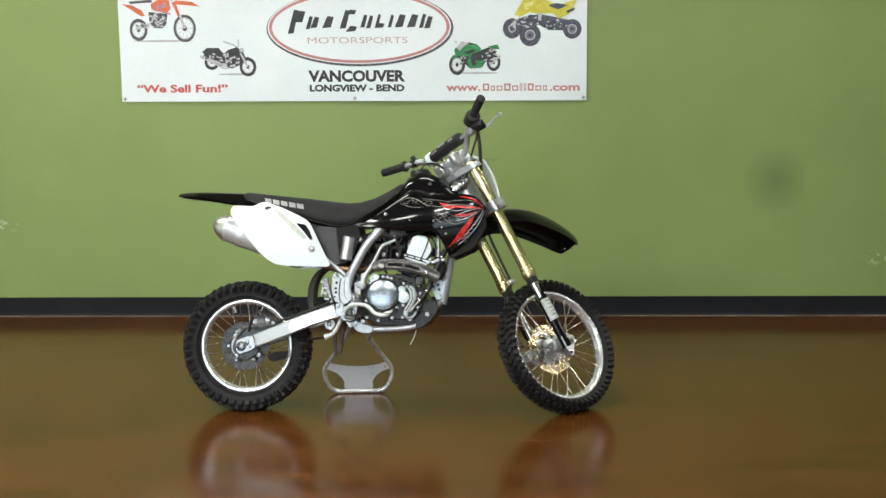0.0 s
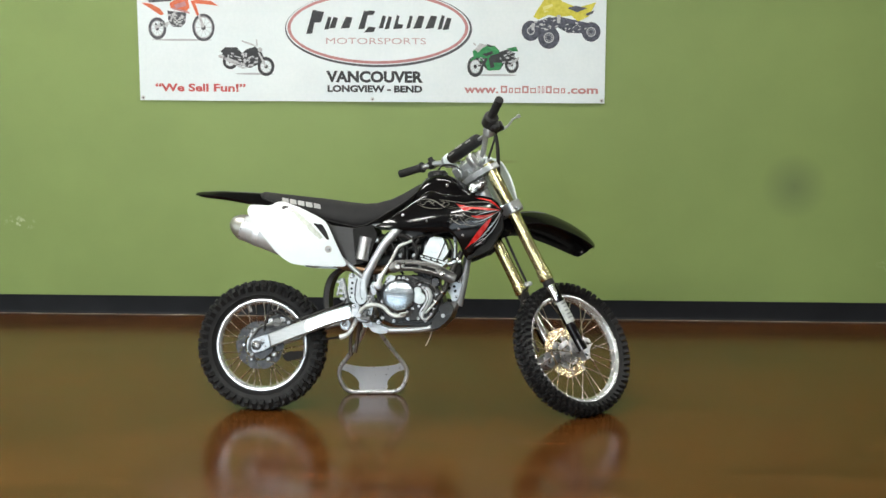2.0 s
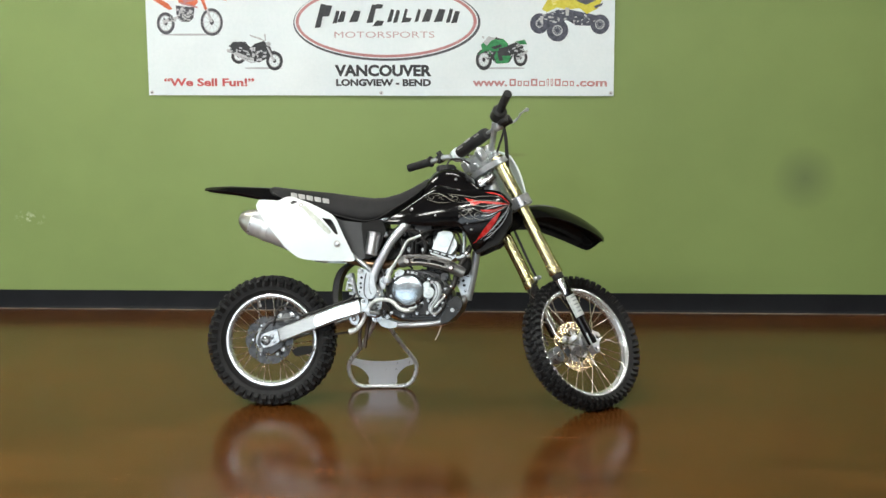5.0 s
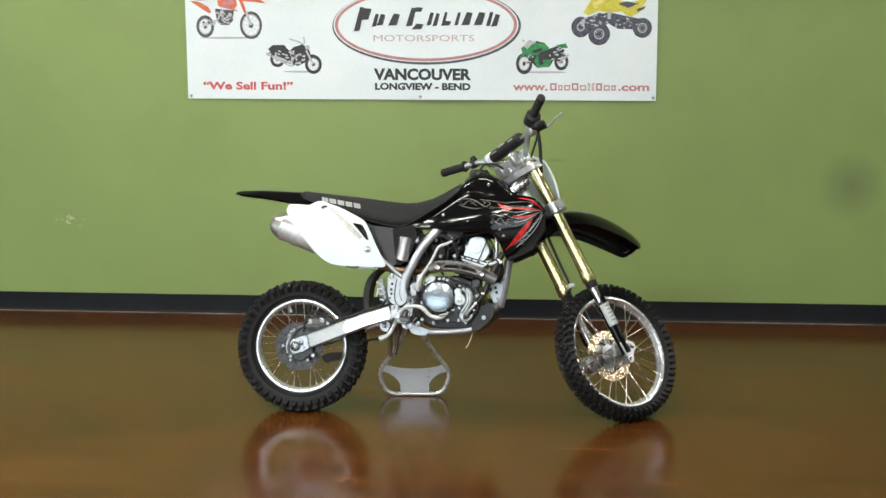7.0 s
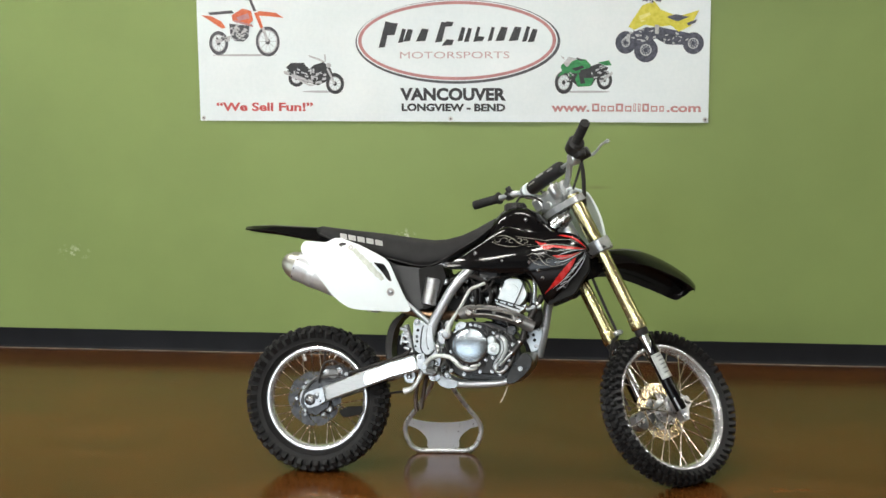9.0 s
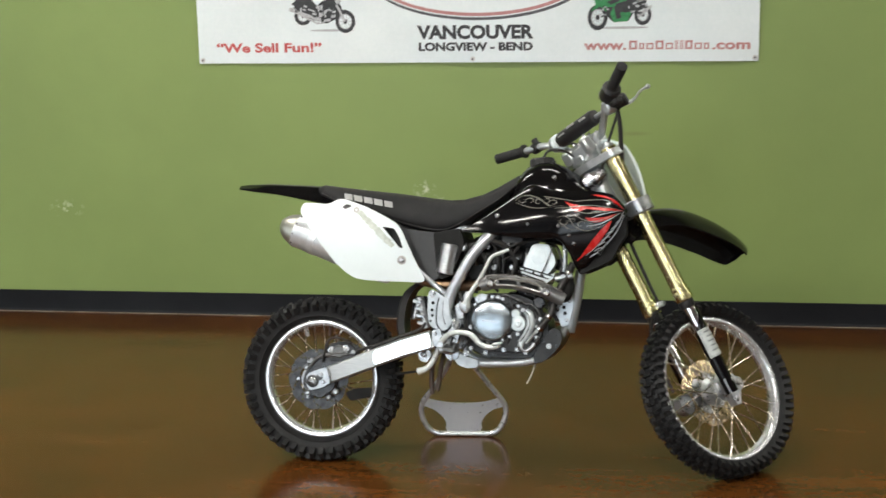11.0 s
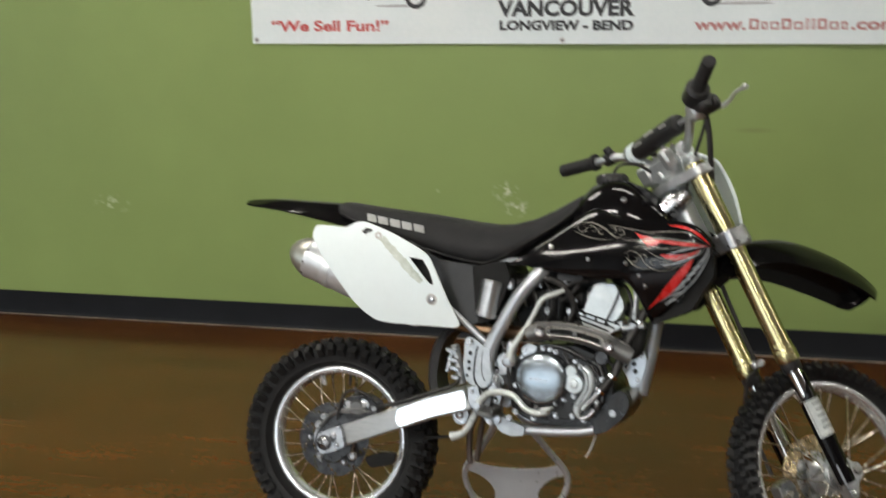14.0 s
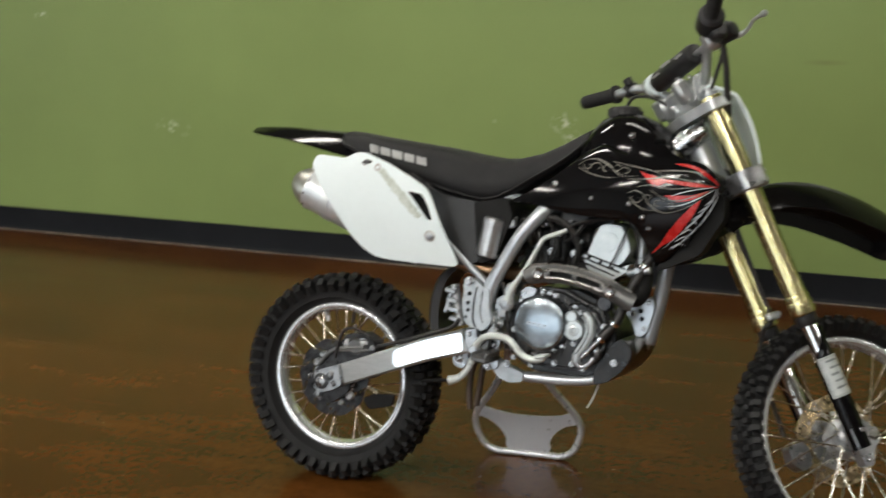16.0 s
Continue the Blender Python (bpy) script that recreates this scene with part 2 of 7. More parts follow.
def merged(own, bm):
    if bm is None:
        return own
    me = bpy.data.meshes.new("join")
    own.to_mesh(me)
    own.free()
    bm.from_mesh(me)
    bpy.data.meshes.remove(me)
    return bm


def slab(outline, v0, v1, bevel=0.004, bm=None, seg=1):
    """An outline in (x, z) given thickness along y, with eased edges."""
    own = bmesh.new()
    f = own.faces.new([own.verts.new((x, v0, z)) for x, z in outline])
    ext = bmesh.ops.extrude_face_region(own, geom=[f])
    for v in ext["geom"]:
        if isinstance(v, bmesh.types.BMVert):
            v.co.y = v1
    if bevel:
        bmesh.ops.bevel(own, geom=list(own.edges), offset=bevel, segments=seg, profile=0.5, affect="EDGES", clamp_overlap=True)
    return merged(own, bm)


def rounded(outline, r=0.01, n=4):
    """The outline with its corners rounded."""
    out, k = [], len(outline)
    for i in range(k):
        a, b, c = (Vector(outline[j % k]) for j in (i - 1, i, i + 1))
        ra, rc = min(r, (a - b).length * 0.45), min(r, (c - b).length * 0.45)
        p, q = b + (a - b).normalized() * ra, b + (c - b).normalized() * rc
        for s in range(n + 1):
            t = s / n
            w = p * (1 - t) ** 2 + b * 2 * t * (1 - t) + q * t * t
            out.append((w.x, w.y))
    return out


def circle(x, z, r, n=16, squash=1.0):
    return [(x + r * math.cos(2 * math.pi * k / n), z + r * squash * math.sin(2 * math.pi * k / n)) for k in range(n)]


def filled(loops, size=0.0):
    """Outlines with holes as a flat bmesh in (x, y), cut to edges no longer than size."""
    cu = bpy.data.curves.new("fill", "CURVE")
    cu.dimensions, cu.fill_mode = "2D", "BOTH"
    for pts in loops:
        sp = cu.splines.new("POLY")
        sp.points.add(len(pts) - 1)
        for p, (x, y) in zip(sp.points, pts):
            p.co = (x, y, 0, 1)
        sp.use_cyclic_u = True
    ob = bpy.data.objects.new("fill", cu)
    me = bpy.data.meshes.new_from_object(ob)
    bm = bmesh.new()
    bm.from_mesh(me)
    bpy.data.objects.remove(ob)
    bpy.data.curves.remove(cu)
    bpy.data.meshes.remove(me)
    bmesh.ops.remove_doubles(bm, verts=bm.verts, dist=1e-5)
    if size:
        for _ in range(6):
            long = [e for e in bm.edges if e.calc_length() > size]
            if not long:
                break
            bmesh.ops.subdivide_edges(bm, edges=long, cuts=1)
            bmesh.ops.triangulate(bm, faces=[f for f in bm.faces if len(f.verts) > 3])
    return bm


def panel(loops, depth, thick, size=0.012):
    """A sheet with an outline and holes in (x, z), lying at y = depth(x, z), of real thickness."""
    bm = filled(loops, size)
    for v in bm.verts:
        v.co = Vector((v.co.x, depth(v.co.x, v.co.y), v.co.y))
    geom = bmesh.ops.extrude_face_region(bm, geom=list(bm.faces))
    for v in geom["geom"]:
        if isinstance(v, bmesh.types.BMVert):
            v.co.y += thick
    return bm


def mirror(bm):
    """The same shape on the other side of the middle plane y = 0."""
    for v in bm.verts:
        v.co.y = -v.co.y
    return bm


def thing(name, matrix, label, category, group="", kind=""):
    ob = new(name)
    ob.empty_display_size = 0.1
    ob.matrix_basis = matrix
    return tagged(ob, label, category, group, kind)


def structure(name, bm, mat, label, category):
    return tagged(part(name, bm, mat, None, label), "", category, "", "structure")


# ---- the showroom ----
X0, X1, Y0, H = -5.2, 8.4, -8.2, 3.1
T = 0.15
structure("floor", block(((X0 + X1) / 2, (Y0 + WALL_Y) / 2, -0.1), (X1 - X0 + 2 * T, WALL_Y - Y0 + 2 * T, 0.2), 0), M_FLOOR, "glossy brown acid-stained concrete showroom floor", "floor")
structure("wall_north", block(((X0 + X1) / 2, WALL_Y + T / 2, H / 2), (X1 - X0, T, H), 0), M_WALL, "olive green painted wall with scuffs and a soft dark spot", "wall")
WX0, WX1, WZ0, WZ1 = -4.1, 0.7, 0.4, 2.45
SY0, SY1, SZ0, SZ1 = -3.6, -0.6, 0.25, 2.3
structure("wall_south", panel([[(X0, 0), (X1, 0), (X1, H), (X0, H)], [(WX0, WZ0), (WX1, WZ0), (WX1, WZ1), (WX0, WZ1)]], lambda x, z: Y0 - T, T, 0), M_WALL_PLAIN, "plain grey painted wall with a wide window", "wall")
window = structure("window_1", block(((WX0 + WX1) / 2, Y0 - 0.01, WZ0 - 0.02), (WX1 - WX0 + 0.1, 0.2, 0.04), 0.004), M_LAMP_FRAME, "wide white-framed shop window", "window")
wb = bmesh.new()
for x in np.linspace(WX0 + 0.03, WX1 - 0.03, 4):
    block((x, Y0 - T / 2, (WZ0 + WZ1) / 2), (0.06, 0.06, WZ1 - WZ0), 0.003, bm=wb)
for z in (WZ0 + 0.03, WZ1 - 0.03):
    block(((WX0 + WX1) / 2, Y0 - T / 2, z), (WX1 - WX0, 0.058, 0.06), 0.003, bm=wb)
part("window_frame", wb, M_LAMP_FRAME, window, "white window frame")
M_SKY, _n, _l, _b = material("pale_daylight")
put(_b, color=(0.05, 0.05, 0.05))
_b.inputs["Emission Color"].default_value = (0.82, 0.92, 1.0, 1)
_b.inputs["Emission Strength"].default_value = SKY_GLOW
structure("backdrop", block(((WX0 + WX1) / 2, Y0 - 2.2, 2.0), (16, 0.05, 9), 0), M_SKY, "pale bright daylight outside the window", "backdrop")
la = bpy.data.lights.new("window_light", "AREA")
la.shape, la.size, la.size_y, la.energy, la.color = "RECTANGLE", WX1 - WX0 - 0.1, WZ1 - WZ0 - 0.1, WINDOW_W, (0.80, 0.91, 1.0)
lo = new("window_light", la)
lo.matrix_basis = pose((WX0 + WX1) / 2, Y0 - 0.02, (WZ0 + WZ1) / 2, 90, 0, 0)
ww = panel([[(Y0, 0), (WALL_Y, 0), (WALL_Y, H), (Y0, H)], [(SY0, SZ0), (SY1, SZ0), (SY1, SZ1), (SY0, SZ1)]], lambda x, z: 0, T, 0)
ww.transform(Matrix.Translation((X0, 0, 0)) @ Matrix.Rotation(math.pi / 2, 4, "Z"))
structure("wall_west", ww, M_WALL_PLAIN, "plain grey painted wall with a tall shop window", "wall")
shop = structure("window_2", block((X0 + 0.01, (SY0 + SY1) / 2, SZ0 - 0.02), (0.2, SY1 - SY0 + 0.1, 0.04), 0.004), M_LAMP_FRAME, "tall white-framed shop window", "window")
wb = bmesh.new()
for y in np.linspace(SY0 + 0.03, SY1 - 0.03, 3):
    block((X0 - T / 2, y, (SZ0 + SZ1) / 2), (0.06, 0.06, SZ1 - SZ0), 0.003, bm=wb)
for z in (SZ0 + 0.03, SZ1 - 0.03):
    block((X0 - T / 2, (SY0 + SY1) / 2, z), (0.058, SY1 - SY0, 0.06), 0.003, bm=wb)
part("window_frame", wb, M_LAMP_FRAME, shop, "white window frame")
structure("backdrop", block((X0 - 2.2, (SY0 + SY1) / 2, 2.0), (0.05, 14, 9), 0), M_SKY, "pale bright daylight outside the shop window", "backdrop")
la = bpy.data.lights.new("window_light", "AREA")
la.shape, la.size, la.size_y, la.energy, la.color = "RECTANGLE", SY1 - SY0 - 0.1, SZ1 - SZ0 - 0.1, SIDE_W, (0.84, 0.93, 1.0)
lo = new("window_light", la)
lo.matrix_basis = pose(X0 + 0.02, (SY0 + SY1) / 2, (SZ0 + SZ1) / 2, 90, 0, -90)
# unseen east wall, kept pale as a reflector for the front rim and disc
structure("wall_east", block((X1 + T / 2, (Y0 + WALL_Y) / 2, H / 2), (T, WALL_Y - Y0 + 2 * T, H), 0), M_WALL_PALE, "unseen wall made pale to brighten the front wheel's reflections", "wall")
structure("ceiling", block(((X0 + X1) / 2, (Y0 + WALL_Y) / 2, H + 0.05), (X1 - X0 + 2 * T, WALL_Y - Y0 + 2 * T, 0.1), 0), M_CEIL, "plain grey ceiling", "ceiling")
# vinyl cove base: flat face, rounded top lip and a small toe, with a thin line of caulk at the floor
cove = [(0, 0.102), (-0.003, 0.1015), (-0.0048, 0.0995), (-0.005, 0.018), (-0.007, 0.009), (-0.012, 0.003), (-0.013, 0.0), (0, 0)]
cb = bmesh.new()
quads(cb, [[Vector((x, WALL_Y + p[0], p[1])) for p in cove] for x in np.linspace(X0, X1, 40)])
structure("baseboard", cb, M_BASE, "black vinyl cove baseboard along the green wall", "baseboard")
cb = bmesh.new()
rng = random.Random(5)
rings = []
for x in np.linspace(X0, X1, 260):
    w = 0.004 + 0.003 * rng.random()
    rings.append([Vector((x, WALL_Y - 0.0132, 0.0005)), Vector((x, WALL_Y - 0.0132, 0.004)), Vector((x, WALL_Y - 0.0132 - w, 0.0015)), Vector((x, WALL_Y - 0.0132 - w, 0.0005))])
quads(cb, rings)
structure("trim", cb, M_CAULK, "thin pale line of caulk where baseboard meets floor", "trim")


def ceiling_light(x, y, watts):
    ob = thing("ceiling_light", pose(x, y, H), "white fluorescent ceiling light with a flat diffuser", "lamp", "ceiling lights")
    fr = bmesh.new()
    for sx, sy, cx, cy in ((1.26, 0.03, 0, 0.135), (1.26, 0.03, 0, -0.135), (0.04, 0.24, 0.61, 0), (0.04, 0.24, -0.61, 0)):
        block((cx, cy, -0.03), (sx, sy, 0.06), 0.004, bm=fr)
    part("frame", fr, M_LAMP_FRAME, ob)
    part("diffuser", block((0, 0, -0.03), (1.17, 0.235, 0.012), 0.002), M_GLOW, ob, "glowing white diffuser")
    la = bpy.data.lights.new("tube_light", "AREA")
    la.shape, la.size, la.size_y, la.energy, la.color = "RECTANGLE", 1.15, 0.22, watts, LAMP_COLOR
    lo = new("tube_light", la)
    lo.matrix_basis = pose(x, y, H - 0.065)
    return ob


for spec in LAMPS:
    ceiling_light(*spec)


# ---- motorcycle materials ----
M_RUBBER = surface("tyre_rubber", (0.006, 0.006, 0.0065), (0.014, 0.014, 0.0145), 30, (0.5, 0.72), bump_scale=160, bump_strength=0.3, spec=0.3)
M_GRIP = surface("grip_rubber", (0.010, 0.010, 0.011), (0.02, 0.02, 0.02), 40, (0.6, 0.8), bump_scale=300, bump_strength=0.3)
M_RIM = surface("rim_aluminium", (0.74, 0.76, 0.79), (0.80, 0.82, 0.85), 14, (0.19, 0.26), 0.74)
M_STEEL = surface("spoke_steel", (0.62, 0.58, 0.50), (0.82, 0.79, 0.72), 30, (0.18, 0.3), 1.0)
M_CHROME = surface("chrome", (0.80, 0.80, 0.80), (0.88, 0.88, 0.88), 20, (0.05, 0.12), 1.0)
M_ALU = surface("cast_aluminium", (0.30, 0.32, 0.34), (0.56, 0.58, 0.60), 44, (0.24, 0.42), 0.9, bump_scale=160, bump_strength=0.45)
M_ALU_DARK = surface("dark_cast_aluminium", (0.012, 0.012, 0.013), (0.055, 0.055, 0.056), 25, (0.26, 0.46), 0.7, bump_scale=200, bump_strength=0.4)
M_ENGINE = surface("black_engine_casting", (0.006, 0.006, 0.0065), (0.028, 0.028, 0.028), 36, (0.24, 0.46), 0.4, bump_scale=140, bump_strength=0.5)
M_PIVOT = surface("pale_frame_casting", (0.34, 0.38, 0.41), (0.56, 0.60, 0.63), 34, (0.3, 0.48), 0.45, bump_scale=120, bump_strength=0.5)
M_BRUSHED = surface("brushed_aluminium", (0.46, 0.47, 0.48), (0.60, 0.61, 0.62), 40, (0.3, 0.4), 1.0, stretch=(1, 1, 14))
M_COVER = surface("satin_cover_aluminium", (0.25, 0.29, 0.32), (0.34, 0.38, 0.41), 26, (0.17, 0.25), 0.9, bump_scale=150, bump_strength=0.05)
# swingarm front: colour lightened to carry the window's reflection
M_SWING = surface("lit_satin_arm_aluminium", (0.90, 0.93, 0.95), (0.95, 0.97, 0.98), 16, (0.12, 0.18), 0.8)
M_FRAME = surface("silver_frame_paint", (0.43, 0.46, 0.49), (0.50, 0.53, 0.56), 10, (0.28, 0.33), 0.65, 0.2, bump_scale=120, bump_strength=0.04)
M_GOLD = surface("gold_anodised", (0.64, 0.58, 0.31), (0.69, 0.63, 0.35), 26, (0.22, 0.28), 1.0)
# steel disc: the warm reflection it shows is put into its base colour
M_DISC = surface("disc_steel_gold_reflection", (0.56, 0.45, 0.29), (0.70, 0.57, 0.38), 20, (0.20, 0.30), 1.0)
_tan = M_DISC.node_tree.nodes.new("ShaderNodeTangent")
_tan.direction_type, _tan.axis = "RADIAL", "Y"
M_DISC.node_tree.links.new(_tan.outputs[0], M_DISC.node_tree.nodes["Principled BSDF"].inputs["Tangent"])
M_DISC.node_tree.nodes["Principled BSDF"].inputs["Anisotropic"].default_value = 0.75
M_DISC_REAR = surface("grey_disc_steel", (0.026, 0.026, 0.027), (0.085, 0.085, 0.086), 50, (0.25, 0.4), 1.0)
M_BLACK = surface("gloss_black_plastic", (0.0025, 0.0025, 0.003), (0.0055, 0.005, 0.0055), 9, (0.06, 0.13), coat=0.06, spec=0.28, bump_scale=14, bump_strength=0.06)
M_BLACK_SATIN = surface("satin_black_plastic", (0.010, 0.010, 0.011), (0.020, 0.020, 0.021), 18, (0.38, 0.52), bump_scale=260, bump_strength=0.1)
M_AIRBOX = surface("dark_grey_plastic", (0.014, 0.015, 0.016), (0.026, 0.027, 0.029), 14, (0.38, 0.5), bump_scale=240, bump_strength=0.15)
M_SEAT = surface("black_seat_vinyl", (0.008, 0.008, 0.009), (0.016, 0.016, 0.0165), 20, (0.5, 0.66), bump_scale=420, bump_strength=0.35, spec=0.3)
M_WHITE = surface("white_plastic", (0.80, 0.89, 0.91), (0.84, 0.93, 0.95), 12, (0.28, 0.4), bump_scale=90, bump_strength=0.03)
M_SHEET, _n, _l, _b = material("translucent_white_sheet")
put(_b, color=(0.88, 0.93, 0.93), rough=0.35)
_t = _n.new("ShaderNodeBsdfTranslucent")
_t.inputs["Color"].default_value = (0.92, 0.97, 0.97, 1)
_m = _n.new("ShaderNodeMixShader")
_m.inputs[0].default_value = 0.42
_l.new(_b.outputs[0], _m.inputs[1])
_l.new(_t.outputs[0], _m.inputs[2])
_l.new(_m.outputs[0], _n["Material Output"].inputs["Surface"])
M_FOIL = surface("crinkled_bright_metal", (0.40, 0.41, 0.43), (0.70, 0.71, 0.73), 40, (0.16, 0.34), 1.0, bump_scale=42, bump_strength=1.0)
M_CAN = surface("muffler_aluminium", (0.62, 0.65, 0.67), (0.74, 0.77, 0.79), 30, (0.32, 0.44), 0.6, stretch=(14, 1, 1))
M_CAP = surface("heat_tinted_steel", (0.36, 0.36, 0.31), (0.52, 0.52, 0.46), 12, (0.3, 0.44), 0.8)
M_PIPE = surface("brown_heated_pipe", (0.20, 0.12, 0.07), (0.40, 0.27, 0.17), 12, (0.28, 0.42), 1.0)
M_BOLT = surface("bolt_steel", (0.26, 0.26, 0.26), (0.46, 0.46, 0.46), 40, (0.2, 0.34), 1.0)
# rest of the same arm, toned darker as the part without that reflection
M_ARM = surface("unlit_arm_aluminium", (0.42, 0.44, 0.44), (0.54, 0.55, 0.55), 30, (0.34, 0.46), 0.75, stretch=(1, 1, 10))
M_CASE = surface("grey_engine_case", (0.03, 0.03, 0.031), (0.09, 0.09, 0.092), 30, (0.24, 0.4), 0.85, bump_scale=180, bump_strength=0.4)
M_BAR = surface("grey_bar_aluminium", (0.46, 0.49, 0.50), (0.62, 0.64, 0.65), 40, (0.28, 0.42), 0.8, bump_scale=160, bump_strength=0.15)
M_GUARD = surface("pipe_guard_grey", (0.09, 0.092, 0.092), (0.17, 0.172, 0.17), 20, (0.3, 0.44), 0.6)
M_GUARD_EDGE = surface("bright_guard_edge", (0.26, 0.26, 0.25), (0.42, 0.42, 0.40), 40, (0.24, 0.38), 1.0)
M_HEAD = surface("pale_head_cover", (0.50, 0.56, 0.58), (0.66, 0.71, 0.73), 26, (0.30, 0.42), 0.5, bump_scale=200, bump_strength=0.2)
M_PEDAL = surface("pale_pedal_aluminium", (0.52, 0.56, 0.55), (0.66, 0.70, 0.68), 20, (0.26, 0.4), 0.35)
M_HOSE = surface("black_hose_rubber", (0.010, 0.010, 0.010), (0.022, 0.020, 0.019), 20, (0.4, 0.55))
M_BROWN_HOSE = surface("brown_drain_hose", (0.035, 0.022, 0.016), (0.06, 0.04, 0.03), 20, (0.4, 0.55))
M_RED = surface("red_decal", (0.44, 0.012, 0.012), (0.58, 0.022, 0.018), 25, (0.22, 0.32), coat=0.3)
M_SILVER_INK = surface("silver_decal_ink", (0.10, 0.096, 0.08), (0.25, 0.24, 0.205), 60, (0.3, 0.4), 0.0)
M_WHITE_INK = surface("pale_decal_ink", (0.42, 0.46, 0.50), (0.62, 0.66, 0.70), 60, (0.3, 0.4), 0.0)
M_GREY_INK = surface("grey_print", (0.42, 0.42, 0.41), (0.55, 0.55, 0.54), 60, (0.45, 0.6))
M_PALE_INK = surface("pale_green_print", (0.42, 0.48, 0.42), (0.70, 0.76, 0.72), 45, (0.35, 0.45))
M_DARK = surface("dark_gap", (0.005, 0.005, 0.005), (0.010, 0.010, 0.010), 20, (0.5, 0.7), spec=0.2)
M_INK_STICKER = surface("sticker_print", (0.17, 0.19, 0.19), (0.30, 0.32, 0.32), 60, (0.4, 0.5))
M_LABEL = surface("white_label", (0.46, 0.50, 0.50), (0.64, 0.68, 0.66), 60, (0.3, 0.45))
M_RADIATOR = surface("radiator_fins", (0.008, 0.008, 0.009), (0.020, 0.020, 0.020), 60, (0.4, 0.55), 0.7)

# ---- the motorcycle: x forward, y to its left, z up; it leans on its stand ----
bike = thing("motorcycle", pose(0, -0.025, 0, -12.5, 0, -1.0), "black off-road motorcycle with gold forks leaning on its stand", "motorcycle")
RAKE, STEER = radians(27.5), radians(45)
fw, lf, up = Vector((math.cos(RAKE), 0, math.sin(RAKE))), Vector((0, 1, 0)), Vector((-math.sin(RAKE), 0, math.cos(RAKE)))
f2 = fw * math.cos(STEER) + lf * math.sin(STEER)
l2 = lf * math.cos(STEER) - fw * math.sin(STEER)
FORK = Matrix.Translation((1.192, 0, 0.246)) @ Matrix((f2, l2, up)).transposed().to_4x4()


def bolts(parent, mat, places, axis=(0, -1, 0), r=0.005, h=0.007):
    """Bolt heads, each an object of its own."""
    for p in places:
        part("bolt", bolt(p[:3], axis, p[3] if len(p) > 3 else r, h), mat, parent)


# ---- wheels ----
def tyre_mesh(R, rim_r, half, rim_half, count, rows, seed):
    bm = lathe([(rim_r - 0.004, -rim_half + 0.003), (rim_r + 0.004, -rim_half - 0.004), (rim_r + 0.014, -half * 0.86), (R - 0.034, -half),
                (R - 0.022, -half * 0.95), (R - 0.014, -half * 0.72), (R - 0.0115, -half * 0.36), (R - 0.011, 0), (R - 0.0115, half * 0.36),
                (R - 0.014, half * 0.72), (R - 0.022, half * 0.95), (R - 0.034, half), (rim_r + 0.014, half * 0.86), (rim_r + 0.004, rim_half + 0.004),
                (rim_r - 0.004, rim_half - 0.003)], seg=72, ring=True)
    rnd = random.Random(seed)
    # raised rings on the sidewall
    for s in (-1, 1):
        lathe([(rim_r + 0.012, s * half * 0.83), (rim_r + 0.0145, s * (half * 0.86 + 0.0016)), (rim_r + 0.017, s * half * 0.885)], seg=72, bm=bm, caps=False)
    step = 2 * math.pi / count
    for k in range(count):
        for y, tilt, lng, wid, shift, base, top in rows:
            a = (k + shift) * step + rnd.uniform(-0.006, 0.006)
            ca, sa = math.cos(a), math.sin(a)
            out = Vector((ca, 0, sa)) * math.cos(tilt) + Vector((0, 1, 0)) * math.sin(tilt)
            along = Vector((-sa, 0, ca))
            across = out.cross(along)
            c = Vector((ca * base, y, sa * base))
            lo, hi = [], []
            for i, j in ((-1, -1), (1, -1), (1, 1), (-1, 1)):
                lo.append(bm.verts.new(c + along * lng * i * 0.62 + across * wid * j * 0.62))
                hi.append(bm.verts.new(c + out * top + along * lng * i * 0.5 + across * wid * j * 0.5))
            bm.faces.new(hi)
            for i in range(4):
                j = (i + 1) % 4
                bm.faces.new((lo[i], lo[j], hi[j], hi[i]))
    return bm


def tread(R, half, k):
    """Rows of knobs, made k times as large: y, tilt, length, width, shift, base radius, height."""
    rows = []
    for s in (-1, 1):
        rows += [(s * half * 0.26, s * 0.06, 0.0128 * k, 0.018 * k, 0.0, R - 0.015, 0.0150),
                 (s * half * 0.66, s * 0.40, 0.0136 * k, 0.017 * k, 0.5, R - 0.020, 0.0200),
                 (s * half * 0.95, s * 0.80, 0.0145 * k, 0.022 * k, 0.0, R - 0.034, 0.0245)]
    return rows


